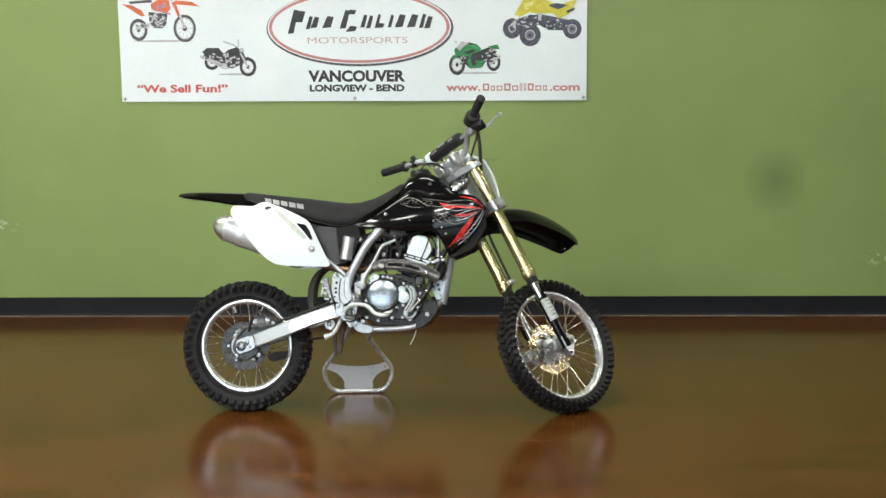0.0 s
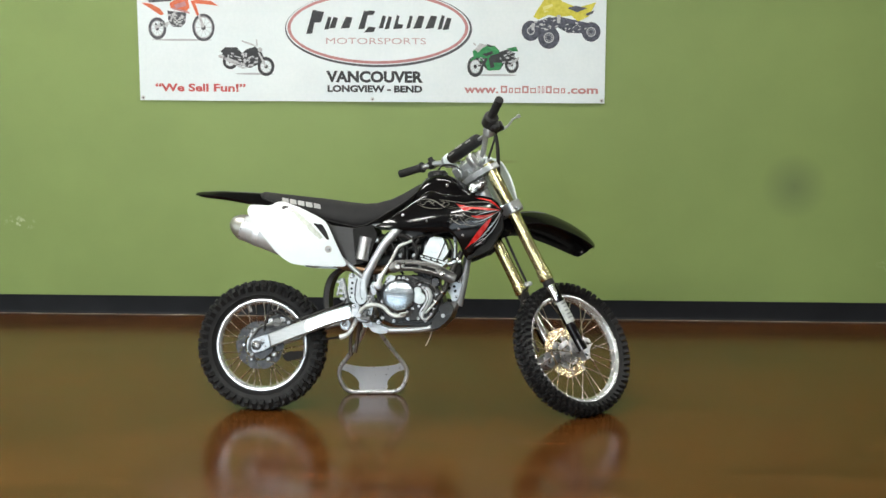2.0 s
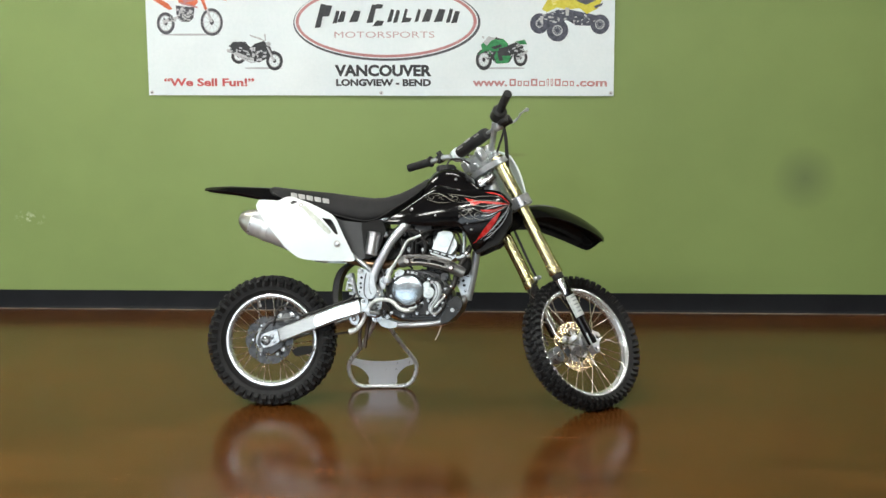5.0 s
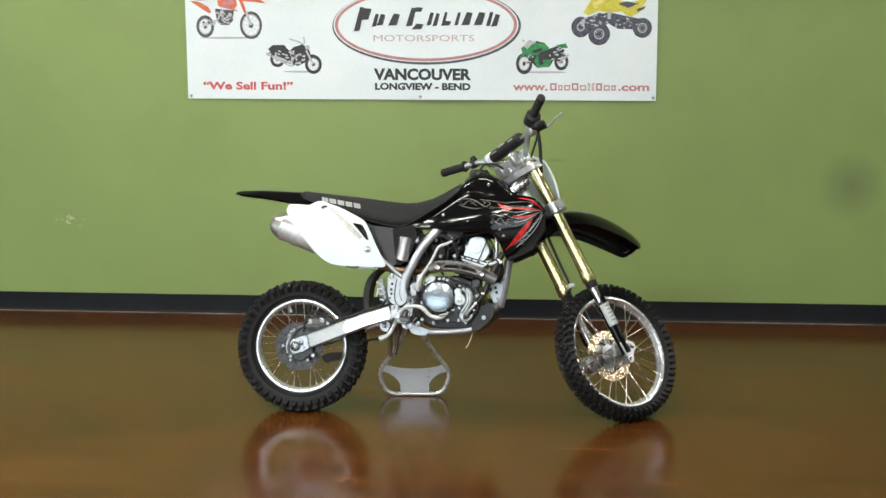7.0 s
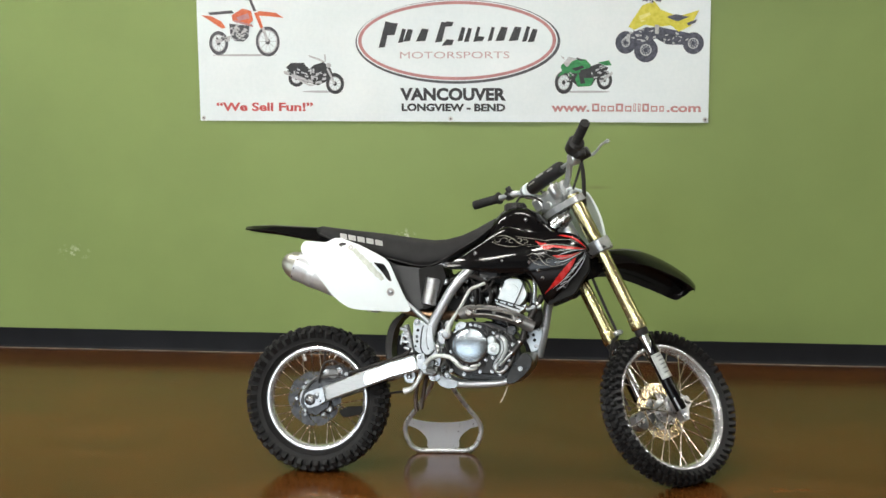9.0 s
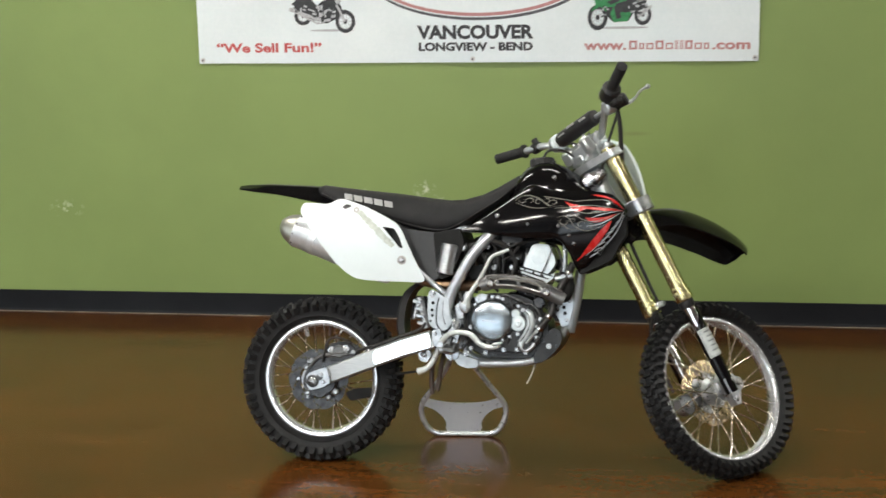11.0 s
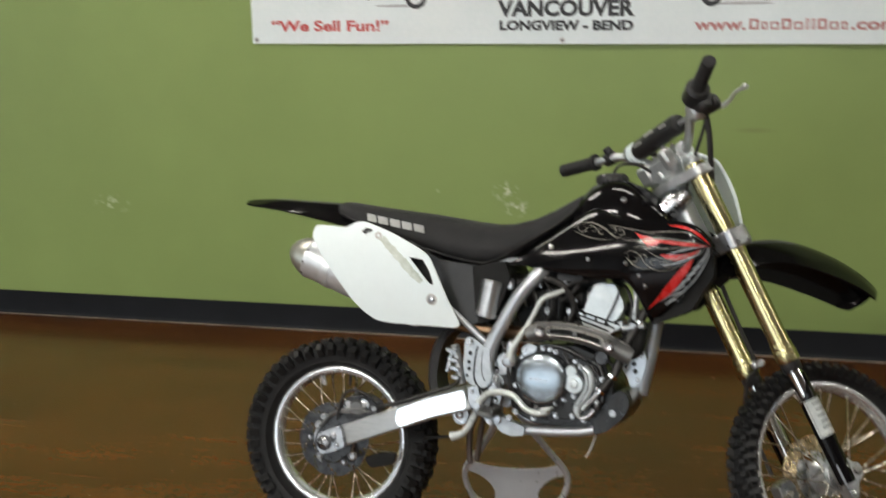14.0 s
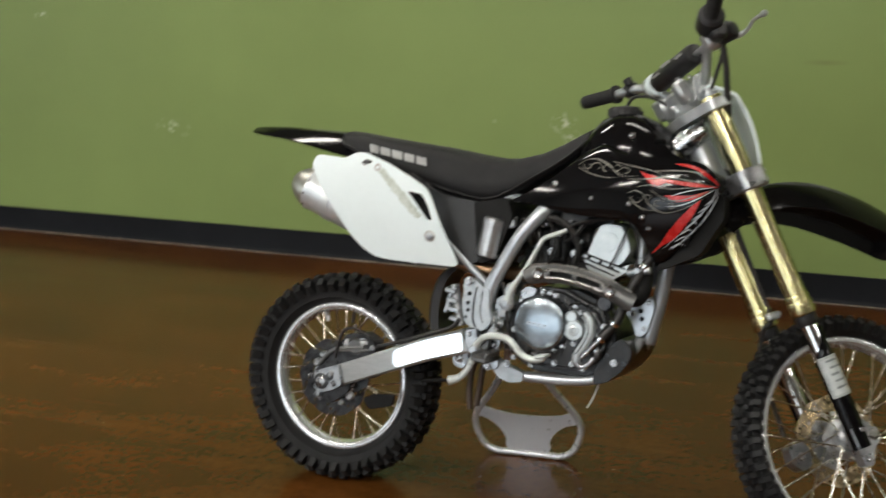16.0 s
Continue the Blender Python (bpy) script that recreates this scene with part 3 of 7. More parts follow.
def make_wheel(name, matrix, R, rim_r, half, rim_half, count, hub_r, hub_w, spokes, label, seed):
    lip = [(rim_r, 0.0), (rim_r - 0.0010, 0.0024), (rim_r - 0.0030, 0.0036), (rim_r - 0.0075, 0.0036), (rim_r - 0.0125, 0.0028), (rim_r - 0.0158, 0.0002), (rim_r - 0.0180, -0.005)]
    rp = [(r, -rim_half - o) for r, o in lip] + [(rim_r - 0.0200, -rim_half * 0.45), (rim_r - 0.023, 0), (rim_r - 0.0200, rim_half * 0.45)] + [(r, rim_half + o) for r, o in lip[::-1]]
    rp += [(rim_r - 0.006, rim_half - 0.004), (rim_r - 0.014, 0), (rim_r - 0.006, -rim_half + 0.004)]
    w = part(name, lathe(rp, seg=96, ring=True), M_RIM, bike, label, matrix=matrix)
    part("tyre", tyre_mesh(R, rim_r, half, rim_half, count, tread(R, half, 46 / count), seed), M_RUBBER, w, "black knobbly off-road tyre", angle=30)
    hub = lathe([(0.013, -hub_w - 0.012), (0.022, -hub_w - 0.010), (0.024, -hub_w), (hub_r, -hub_w), (hub_r, -hub_w + 0.006), (hub_r * 0.62, -hub_w + 0.013),
                 (hub_r * 0.55, 0), (hub_r * 0.62, hub_w - 0.013), (hub_r, hub_w - 0.006), (hub_r, hub_w), (0.024, hub_w), (0.022, hub_w + 0.010), (0.013, hub_w + 0.012)], seg=32)
    part("hub", hub, M_ALU, w, "grey cast hub")
    # laced spokes: two leans on each flange
    shapes = {}
    for side in (-1, 1):
        for lean in (-1, 1):
            a = Vector((hub_r * 0.93 * math.sin(lean * 0.0), side * (hub_w - 0.003), hub_r * 0.93))
            ang = lean * 0.62
            a = Matrix.Rotation(-ang, 3, "Y") @ a
            b = Vector((0, side * 0.004, rim_r - 0.016))
            bm = tube([a, a.lerp(b, 0.5), b], 0.0019, 6, 1)
            d = (b - a).normalized()
            tube([b - d * 0.016, b], 0.0032, 6, 1, bm=bm)
            shapes[side, lean] = bm
    first = {}
    for k in range(spokes):
        key = ((-1, 1)[k % 2], (-1, 1)[(k // 2) % 2])
        turn = Matrix.Rotation(2 * math.pi * k / spokes, 4, "Y")
        if key not in first:
            first[key] = part("spoke", shapes[key], M_STEEL, w, matrix=turn)
        else:
            again(first[key], w, turn)
    return w


def brake_disc(parent, r0, r1, y, mat, holes, label, carrier):
    loops = [[(x * (1 + 0.018 * math.cos(10 * math.atan2(z, x))), z * (1 + 0.018 * math.cos(10 * math.atan2(z, x)))) for x, z in circle(0, 0, r1, 80)], circle(0, 0, r0, 40)]
    for k in range(holes):
        a = 2 * math.pi * k / holes
        for f in (0.28, 0.55, 0.80):
            rr = r0 + (r1 - r0) * f
            loops.append(circle(rr * math.cos(a + f * 0.5), rr * math.sin(a + f * 0.5), 0.0042, 8))
    bm = panel(loops, lambda x, z: y - 0.0017, 0.0034, 0)
    d = part("brake_disc", bm, mat, parent, label)
    star = [((0.5 * (r0 + 0.046) + 0.5 * (r0 - 0.030) * math.cos(6 * a)) * math.cos(a + 0.2 * math.cos(6 * a)), (0.5 * (r0 + 0.046) + 0.5 * (r0 - 0.030) * math.cos(6 * a)) * math.sin(a + 0.2 * math.cos(6 * a)))
            for a in (2 * math.pi * k / 96 for k in range(96))]
    car = part("disc_carrier", panel([star, circle(0, 0, 0.024, 24)], lambda x, z: y - math.copysign(0.003, y) * -1 - 0.002, 0.004, 0), carrier, parent)
    s = math.copysign(1, y)
    for k in range(6):
        a = 2 * math.pi * k / 6
        part("bolt", bolt(((r0 + 0.003) * math.cos(a), y + s * 0.004, (r0 + 0.003) * math.sin(a)), (0, s, 0), 0.004, 0.005), M_BOLT, parent)
        part("bolt", bolt((0.034 * math.cos(a + 0.5), y + s * 0.004, 0.034 * math.sin(a + 0.5)), (0, s, 0), 0.0035, 0.005), M_BOLT, parent)
    return d


AXLE = Matrix.Translation((0.055, 0, 0))
front_wheel = make_wheel("wheel", FORK @ AXLE, 0.2725, 0.2255, 0.034, 0.019, 58, 0.043, 0.034, 32, "silver spoked front rim turned to the far side", 3)
brake_disc(front_wheel, 0.066, 0.102, 0.046, M_DISC, 12, "drilled wavy steel disc with a golden reflection in its colour", M_ALU)
REAR = pose(-0.016, 0, 0.2605)
rear_wheel = make_wheel("wheel", REAR, 0.2595, 0.187, 0.046, 0.022, 46, 0.045, 0.040, 32, "silver spoked rear rim", 4)
brake_disc(rear_wheel, 0.062, 0.096, -0.052, M_DISC_REAR, 10, "grey drilled disc", M_ALU_DARK)
part("hub_cover", lathe([(0.040, 0.034), (0.040, 0.040), (0.034, 0.044), (0.026, 0.045), (0.024, 0.052), (0.014, 0.054)], (0, 0, 0), (0, -1, 0), 28), M_ALU, front_wheel, "bright round hub cover")
bolts(front_wheel, M_BOLT, [(0.034 * math.cos(k * 1.2566), -0.043, 0.034 * math.sin(k * 1.2566)) for k in range(5)], r=0.0042, h=0.005)
part("hub_cover", lathe([(0.034, 0.040), (0.034, 0.060), (0.028, 0.066), (0.020, 0.067)], (0, 0, 0), (0, -1, 0), 28), M_ALU_DARK, rear_wheel, "dark bearing cover")
part("hub_ring", lathe([(0.052, 0.055), (0.054, 0.058), (0.052, 0.061), (0.044, 0.061), (0.042, 0.058), (0.044, 0.055)], (0, 0, 0), (0, -1, 0), 36, ring=True), M_ALU, rear_wheel, "bright machined ring round the hub")
# valve cap seen on the rear tyre's rim and a rim lock
part("valve", rod((0.02, 0, 0.168), (0.018, 0, 0.135), 0.004, 8), M_BLACK_SATIN, rear_wheel)
part("rim_lock", rod((-0.06, 0, 0.158), (-0.052, 0, 0.132), 0.006, 8), M_ALU, rear_wheel)

# ---- fork, clamps and front fender (f forward, l left, a up along the steering axis) ----
for s, side in ((-1, "right"), (1, "left")):
    L = s * 0.080
    at = Vector((0.025, L, 0))
    leg = part("fork_leg", lathe([(0.0205, 0.285), (0.0270, 0.287), (0.0282, 0.290), (0.0282, 0.303), (0.0262, 0.3035), (0.0262, 0.306), (0.0280, 0.3065), (0.0280, 0.316), (0.0272, 0.318), (0.0254, 0.3185), (0.0254, 0.324),
                                  (0.0266, 0.3245), (0.0266, 0.331), (0.0258, 0.333), (0.0238, 0.334), (0.0238, 0.55), (0.0250, 0.575), (0.0252, 0.80), (0.0240, 0.806)], at, (0, 0, 1), 40), M_GOLD, bike, "gold anodised upper fork tube", angle=25, matrix=FORK)
    part("slider", lathe([(0.0185, -0.005), (0.0185, 0.29)], at, (0, 0, 1), 28), M_CHROME, leg, "chromed fork slider")
    part("cap", lathe([(0.021, 0.806), (0.021, 0.814), (0.011, 0.816), (0.011, 0.824), (0.008, 0.826)], at, (0, 0, 1), 24), M_ALU, leg)
    seal = lathe([(0.021, 0.262), (0.0235, 0.266), (0.0235, 0.284), (0.020, 0.288)], at, (0, 0, 1), 28)
    part("dust_seal", seal, M_BLACK_SATIN, leg)
    # guard: a half shell round the slider
    bm = bmesh.new()
    rings = []
    for a in np.linspace(-0.02, 0.255, 12):
        rr = 0.0222 + 0.002 * math.sin((a + 0.02) * 9)
        th0 = -1.6 + 2.1 * max(0.0, min(1.0, (a - 0.185) / 0.05))
        arc = []
        for th in np.linspace(th0, 1.75, 13):
            arc.append(at + Vector((math.sin(th), s * math.cos(th), 0)) * rr + Vector((0, 0, a)))
        for th in np.linspace(1.75, th0, 13):
            arc.append(at + Vector((math.sin(th), s * math.cos(th), 0)) * (rr - 0.0025) + Vector((0, 0, a)))
        rings.append(arc)
    quads(bm, rings)
    guard = part("fork_guard", bm, M_BLACK, leg, "black plastic fork guard")
    if s < 0:
        bm = bmesh.new()
        rings = []
        for a in np.linspace(0.098, 0.188, 5):
            rr = 0.0224 + 0.002 * math.sin((a + 0.02) * 9)
            rings.append([at + Vector((math.sin(th), s * math.cos(th), 0)) * (rr + k) + Vector((0, 0, a)) for k, ths in ((0.0012, np.linspace(-1.15, 1.0, 11)), (0.0, np.linspace(1.0, -1.15, 11))) for th in ths])
        quads(bm, rings)
        part("label_sheet", bm, M_LABEL, leg, "white printed guard sticker")
        bm = bmesh.new()
        for row, a in enumerate((0.115, 0.130, 0.145, 0.160, 0.175)):
            rr = 0.0239 + 0.002 * math.sin((a + 0.02) * 9)
            ths = np.linspace(-0.5 + 0.1 * (row % 2), 0.7 - 0.2 * (row % 3), 7)
            quads(bm, [[at + Vector((math.sin(th), s * math.cos(th), 0)) * (rr + 0.0006) + Vector((0, 0, z)) for th in ths] for z in (a, a + 0.005)], closed=False)
        for z0, z1, t0, t1 in ((0.1005, 0.1020, -0.95, 0.85), (0.1840, 0.1855, -0.95, 0.85), (0.1005, 0.1855, -0.98, -0.92), (0.1005, 0.1855, 0.80, 0.86)):
            quads(bm, [[at + Vector((math.sin(th), s * math.cos(th), 0)) * (0.0245 + 0.002 * math.sin((z + 0.02) * 9)) + Vector((0, 0, z)) for th in np.linspace(t0, t1, 7)] for z in np.linspace(z0, z1, 5)], closed=False)
        part("print", bm, M_INK_STICKER, leg, "dark bars of small print inside a frame line")
    lug = slab(rounded([(0.006, 0.030), (0.042, 0.034), (0.052, 0.018), (0.070, 0.010), (0.070, -0.016), (0.046, -0.028), (0.026, -0.062), (0.008, -0.058)], 0.008), L - 0.017, L + 0.017, 0.004)
    part("axle_lug", lug, M_ALU, leg, "grey cast axle lug")
    bolts(leg, M_BOLT, [(0.054, L + s * 0.017, -0.002, 0.010), (0.018, L + s * 0.017, -0.045), (0.030, L + s * 0.017, 0.018)], (0, s, 0))

cl = slab(rounded([(-0.035, -0.03), (0.0, -0.118), (0.05, -0.118), (0.062, -0.085), (0.05, -0.04), (0.055, 0.04), (0.062, 0.085), (0.05, 0.118), (0.0, 0.118), (-0.035, 0.03)], 0.016), 0, 0.024, 0.005)
cl.transform(Matrix(((1, 0, 0, 0), (0, 0, 1, 0), (0, 1, 0, 0.772), (0, 0, 0, 1))))
upper = part("upper_clamp", cl, M_BAR, bike, "grey cast upper fork clamp", matrix=FORK)
cl = slab(rounded([(-0.038, -0.035), (-0.005, -0.122), (0.055, -0.122), (0.066, -0.085), (0.052, -0.04), (0.052, 0.04), (0.066, 0.085), (0.055, 0.122), (-0.005, 0.122), (-0.038, 0.035)], 0.016), 0, 0.046, 0.006)
cl.transform(Matrix(((1, 0, 0, 0), (0, 0, 1, 0), (0, 1, 0, 0.580), (0, 0, 0, 1))))
lower = part("lower_clamp", cl, M_ALU, bike, "grey cast lower fork clamp", matrix=FORK)
for s in (-1, 1):
    bolts(lower, M_CHROME, [(0.062, s * 0.095, 0.592), (0.062, s * 0.095, 0.612)], (1, s * 0.25, 0), 0.005, 0.008)
    bolts(upper, M_CHROME, [(0.058, s * 0.095, 0.787)], (1, s * 0.25, 0), 0.005, 0.008)
part("head_gusset", lathe([(0.012, 0), (0.022, 0.008), (0.027, 0.026), (0.0255, 0.040), (0.029, 0.056), (0.027, 0.080), (0.022, 0.100), (0.010, 0.108)], (0.798, -0.030, 0.858), (0.74, 0.05, 0.67), 28), M_FOIL, bike, "bright crinkled metal at the steering head")
stem = block((0.002, 0.004, 0.826), (0.046, 0.104, 0.062), 0.010, (0, 6, 0))
block((-0.016, 0.052, 0.836), (0.030, 0.040, 0.050), 0.007, (0, -8, 12), stem)
block((-0.012, -0.046, 0.842), (0.032, 0.034, 0.056), 0.007, (0, -8, -10), stem)
rod((-0.030, 0.0, 0.812), (-0.004, 0.0, 0.812), 0.016, 16, stem)
part("stem_clamp", stem, M_BAR, upper, "pale cast handlebar clamp base")
bolts(upper, M_CHROME, [(-0.012, -0.046, 0.870, 0.006), (0.012, -0.030, 0.857, 0.006), (-0.016, 0.052, 0.861, 0.006)], (0, 0, 1), 0.006, 0.008)
part("steering_nut", lathe([(0.020, 0.800), (0.020, 0.812), (0.014, 0.814), (0.014, 0.822)], (0, 0, 0), (0, 0, 1), 24), M_CHROME, upper)
part("head_tube", lathe([(0.030, 0.628), (0.033, 0.634), (0.030, 0.66), (0.029, 0.74), (0.033, 0.762), (0.030, 0.768)], (0, 0, 0), (0, 0, 1), 32), M_FRAME, bike, "silver steering head tube", matrix=FORK)

# fender: a long arched blade with turned-down sides
secs = [(-0.055, 0.560, 0.045, 0.050), (0.00, 0.578, 0.055, 0.056), (0.07, 0.588, 0.062, 0.062), (0.14, 0.580, 0.067, 0.068), (0.21, 0.556, 0.070, 0.072), (0.27, 0.519, 0.071, 0.072),
        (0.325, 0.474, 0.070, 0.070), (0.365, 0.432, 0.068, 0.064), (0.392, 0.397, 0.065, 0.058), (0.407, 0.372, 0.061, 0.053), (0.416, 0.354, 0.055, 0.047), (0.421, 0.343, 0.044, 0.037), (0.423, 0.337, 0.024, 0.022)]
cen = spline([Vector((f, 0, a)) for f, a, h, d in secs], 4)
par = np.linspace(0, len(secs) - 1, len(cen))
rings = []
for i, p in enumerate(cen):
    h, d = (float(np.interp(par[i], range(len(secs)), [q[k] for q in secs])) for k in (2, 3))
    t = (cen[min(i + 1, len(cen) - 1)] - cen[max(i - 1, 0)]).normalized()
    nrm = Vector((-t.z, 0, t.x))
    if nrm.z < 0:
        nrm = -nrm
    top, bot = [], []
    for x in np.linspace(-1, 1, 17):
        ridge = 0.008 * max(0, 1 - abs(abs(x) - 0.45) / 0.16)
        fall = d * abs(x) ** 3.2
        q = p + Vector((0, x * h, 0)) + nrm * (ridge - fall)
        top.append(q)
        bot.append(q - nrm * 0.0035 + Vector((0, -x * 0.002, 0)))
    rings.append(top + bot[::-1])
bm = bmesh.new()
quads(bm, rings)
part("front_fender", bm, M_BLACK, bike, "glossy black plastic front fender", matrix=FORK)

# front number plate: a bent pale sheet in front of the clamps
rings = []
for a in np.linspace(0.600, 0.832, 12):
    k = (a - 0.600) / 0.232
    half = 0.070 + 0.022 * math.sin(k * 2.2) - 0.02 * max(0, k - 0.85) / 0.15
    f = 0.088 + 0.018 * math.sin(k * 3.1) - 0.030 * max(0, k - 0.85) / 0.15
    fr, bk = [], []
    for x in np.linspace(-1, 1, 15):
        q = Vector((f - 0.018 * abs(x) ** 2.4, x * half, a))
        fr.append(q)
        bk.append(q - Vector((0.0035, 0, 0)))
    rings.append(fr + bk[::-1])
bm = bmesh.new()
quads(bm, rings)
number_plate = part("number_plate", bm, M_SHEET, bike, "blank white plastic front number plate", matrix=FORK)
# white tube added along the outline to draw the edge catching light
rim = [r[0] for r in rings] + [rings[-1][7]] + [r[14] for r in rings[::-1]]
part("plate_lit_edge", tube(rim, 0.0048, 8, 2), M_WHITE, number_plate, "white tube drawn as the plate edge catching light")

# ---- handlebar and controls ----
bar_pts = [(-0.050, 0.350, 0.975), (-0.022, 0.245, 0.949), (0.000, 0.172, 0.930), (0.012, 0.118, 0.892), (0.018, 0.066, 0.858), (0.020, 0.0, 0.852)]
bar_pts += [(f, -l, a) for f, l, a in bar_pts[-2::-1]]
bar = part("handlebar", tube(bar_pts, 0.0112, 14, 6), M_BAR, bike, "silver handlebar with a crossbar", matrix=FORK @ Matrix.Translation((0.030, 0.014, -0.003)))
part("crossbar", rod((0.006, -0.150, 0.912), (0.006, 0.150, 0.912), 0.0065, 12), M_BAR, bar)
pad = part("bar_pad", lathe([(0.016, -0.098), (0.022, -0.095), (0.025, -0.085), (0.025, 0.085), (0.022, 0.095), (0.016, 0.098)], (0.006, 0, 0.914), (0, 1, 0), 24), M_BLACK_SATIN, bar, "black vinyl crossbar pad")
part("pad_ring", lathe([(0.0235, 0.100), (0.0275, 0.102), (0.0275, 0.116), (0.0235, 0.118)], (0.006, 0, 0.914), (0, 1, 0), 28), M_WHITE, bar, "pale ring at the end of the pad")
part("pad_ring", lathe([(0.0235, 0.122), (0.0265, 0.123), (0.0265, 0.130), (0.0235, 0.131)], (0.006, 0, 0.914), (0, 1, 0), 28), M_ALU, bar, "grey ring at the end of the pad")
bm = bmesh.new()
for z0, l0, l1 in ((0.932, -0.075, -0.045), (0.938, -0.02, 0.02), (0.930, 0.04, 0.075)):
    block((-0.0175, (l0 + l1) / 2, z0 - 0.006), (0.002, l1 - l0, 0.006), 0, (0, -35, 0), bm)
part("print", bm, M_GREY_INK, pad, "grey bars of print on the pad")
for s in (-1, 1):
    mnt = slab(rounded([(-0.022, -0.030), (0.022, -0.030), (0.020, 0.0), (0.022, 0.014), (0.014, 0.028), (-0.010, 0.028), (-0.020, 0.014), (-0.018, 0.0)], 0.007), -0.013, 0.013, 0.003)
    mnt.transform(Matrix.Translation((0.046, s * 0.042 + 0.015, 0.838)) @ Matrix.Diagonal((1.3, 1.4, 1.25, 1)))
    ob = part("bar_mount", mnt, M_BAR, bike, "grey cast handlebar mount", matrix=FORK)
    bolts(ob, M_CHROME, [(0.062, s * 0.042 + 0.015, 0.872), (0.030, s * 0.042 + 0.015, 0.872)], (0, 0, 1))
    a, b = Vector((-0.052, s * 0.356, 0.977)), Vector((-0.020, s * 0.236, 0.9475))
    d = (b - a)
    prof = [(0.0125, 0), (0.0165, 0.002)]
    for k in range(14):
        x = 0.006 + k * 0.0075
        prof += [(0.0168, x), (0.0168, x + 0.0045), (0.0152, x + 0.005), (0.0152, x + 0.007)]
    prof += [(0.0170, 0.112), (0.0225, 0.114), (0.0225, 0.120), (0.0150, 0.122)]
    part("grip", lathe(prof, a, d.normalized(), 20), M_GRIP, bar, "black ribbed rubber grip")
# right: throttle housing, master cylinder and brake lever
bm = rod((-0.022, -0.250, 0.950), (-0.008, -0.196, 0.936), 0.029, 20, edge=0.006)
block((-0.008, -0.222, 0.918), (0.036, 0.040, 0.044), 0.008, (0, 20, 0), bm)
thr = part("throttle_housing", bm, M_BLACK_SATIN, bar, "black throttle housing")
bm = rod((0.006, -0.172, 0.912), (0.042, -0.218, 0.912), 0.020, 20, edge=0.005)
block((0.026, -0.192, 0.928), (0.046, 0.040, 0.016), 0.004, (0, 0, -50), bm)
part("master_cylinder", bm, M_BLACK_SATIN, bar, "black brake master cylinder")
part("perch", block((0.004, -0.176, 0.912), (0.044, 0.036, 0.044), 0.008), M_BAR, bar)
part("brake_lever", tube([(0.030, -0.190, 0.905), (0.048, -0.212, 0.897), (0.058, -0.234, 0.900), (0.060, -0.258, 0.908), (0.066, -0.276, 0.909), (0.071, -0.287, 0.909), (0.073, -0.293, 0.910)], [0.008, 0.0060, 0.0044, 0.0038, 0.0040, 0.0080, 0.005], 10, 5), M_PEDAL, bar, "bare metal brake lever with a ball end")
# left: clutch perch and lever
part("perch", block((-0.004, 0.205, 0.940), (0.034, 0.036, 0.034), 0.007), M_BLACK_SATIN, bar, "black clutch perch")
part("clutch_lever", tube([(0.014, 0.190, 0.930), (0.030, 0.228, 0.936), (0.022, 0.280, 0.950), (0.000, 0.336, 0.962)], [0.007, 0.006, 0.0045, 0.006], 10, 5), M_ALU, bar, "bare metal clutch lever")
part("stop_button", rod((-0.010, 0.190, 0.950), (-0.013, 0.190, 0.968), 0.011, 14), M_BLACK_SATIN, bar)
part("cable", tube([(0.018, -0.185, 0.900), (0.016, -0.165, 0.850), (0.012, -0.130, 0.790), (0.016, -0.070, 0.700), (0.020, -0.045, 0.620)], 0.0072, 10, 8), M_HOSE, bar, "black brake hose")
part("cable", tube([(0.010, -0.215, 0.905), (0.020, -0.150, 0.870), (-0.010, -0.080, 0.800), (-0.060, -0.050, 0.720)], 0.0045, 8, 8), M_HOSE, bar, "black throttle cable")
part("cable", tube([(0.010, 0.205, 0.930), (0.060, 0.120, 0.900), (0.060, 0.060, 0.830), (-0.040, 0.060, 0.740)], 0.0045, 8, 8), M_HOSE, bar, "black clutch cable")
part("brake_hose", tube([(0.020, 0.0, 0.600), (0.006, 0.0, 0.515), (0.002, 0.004, 0.40), (0.001, 0.010, 0.305), (-0.012, 0.040, 0.285), (-0.030, 0.075, 0.22), (-0.035, 0.085, 0.12), (-0.050, 0.070, 0.05)], 0.0052, 8, 8), M_HOSE, bike, "black front brake hose", matrix=FORK)
clip = rod((0.001, 0.009, 0.302), (0.000, 0.012, 0.318), 0.010, 12)
block((0.012, 0.010, 0.308), (0.022, 0.012, 0.018), 0.003, bm=clip)
bolt((0.024, 0.010, 0.308), (1, -0.3, 0), 0.006, 0.005, clip)
part("hose_clip", clip, M_ALU, bike, "silver brake hose clip", matrix=FORK)
# front caliper behind the wheel
bm = slab(rounded([(-0.066, 0.030), (-0.030, 0.036), (-0.020, 0.008), (-0.028, -0.026), (-0.054, -0.032), (-0.072, -0.010)], 0.008), 0.040, 0.076, 0.005)
cal = part("front_caliper", bm, M_ALU, bike, "grey cast brake caliper", matrix=FORK)
part("bolt", bolt((-0.05, 0.036, 0.0), (0, -1, 0), 0.008, 0.006), M_CHROME, cal)

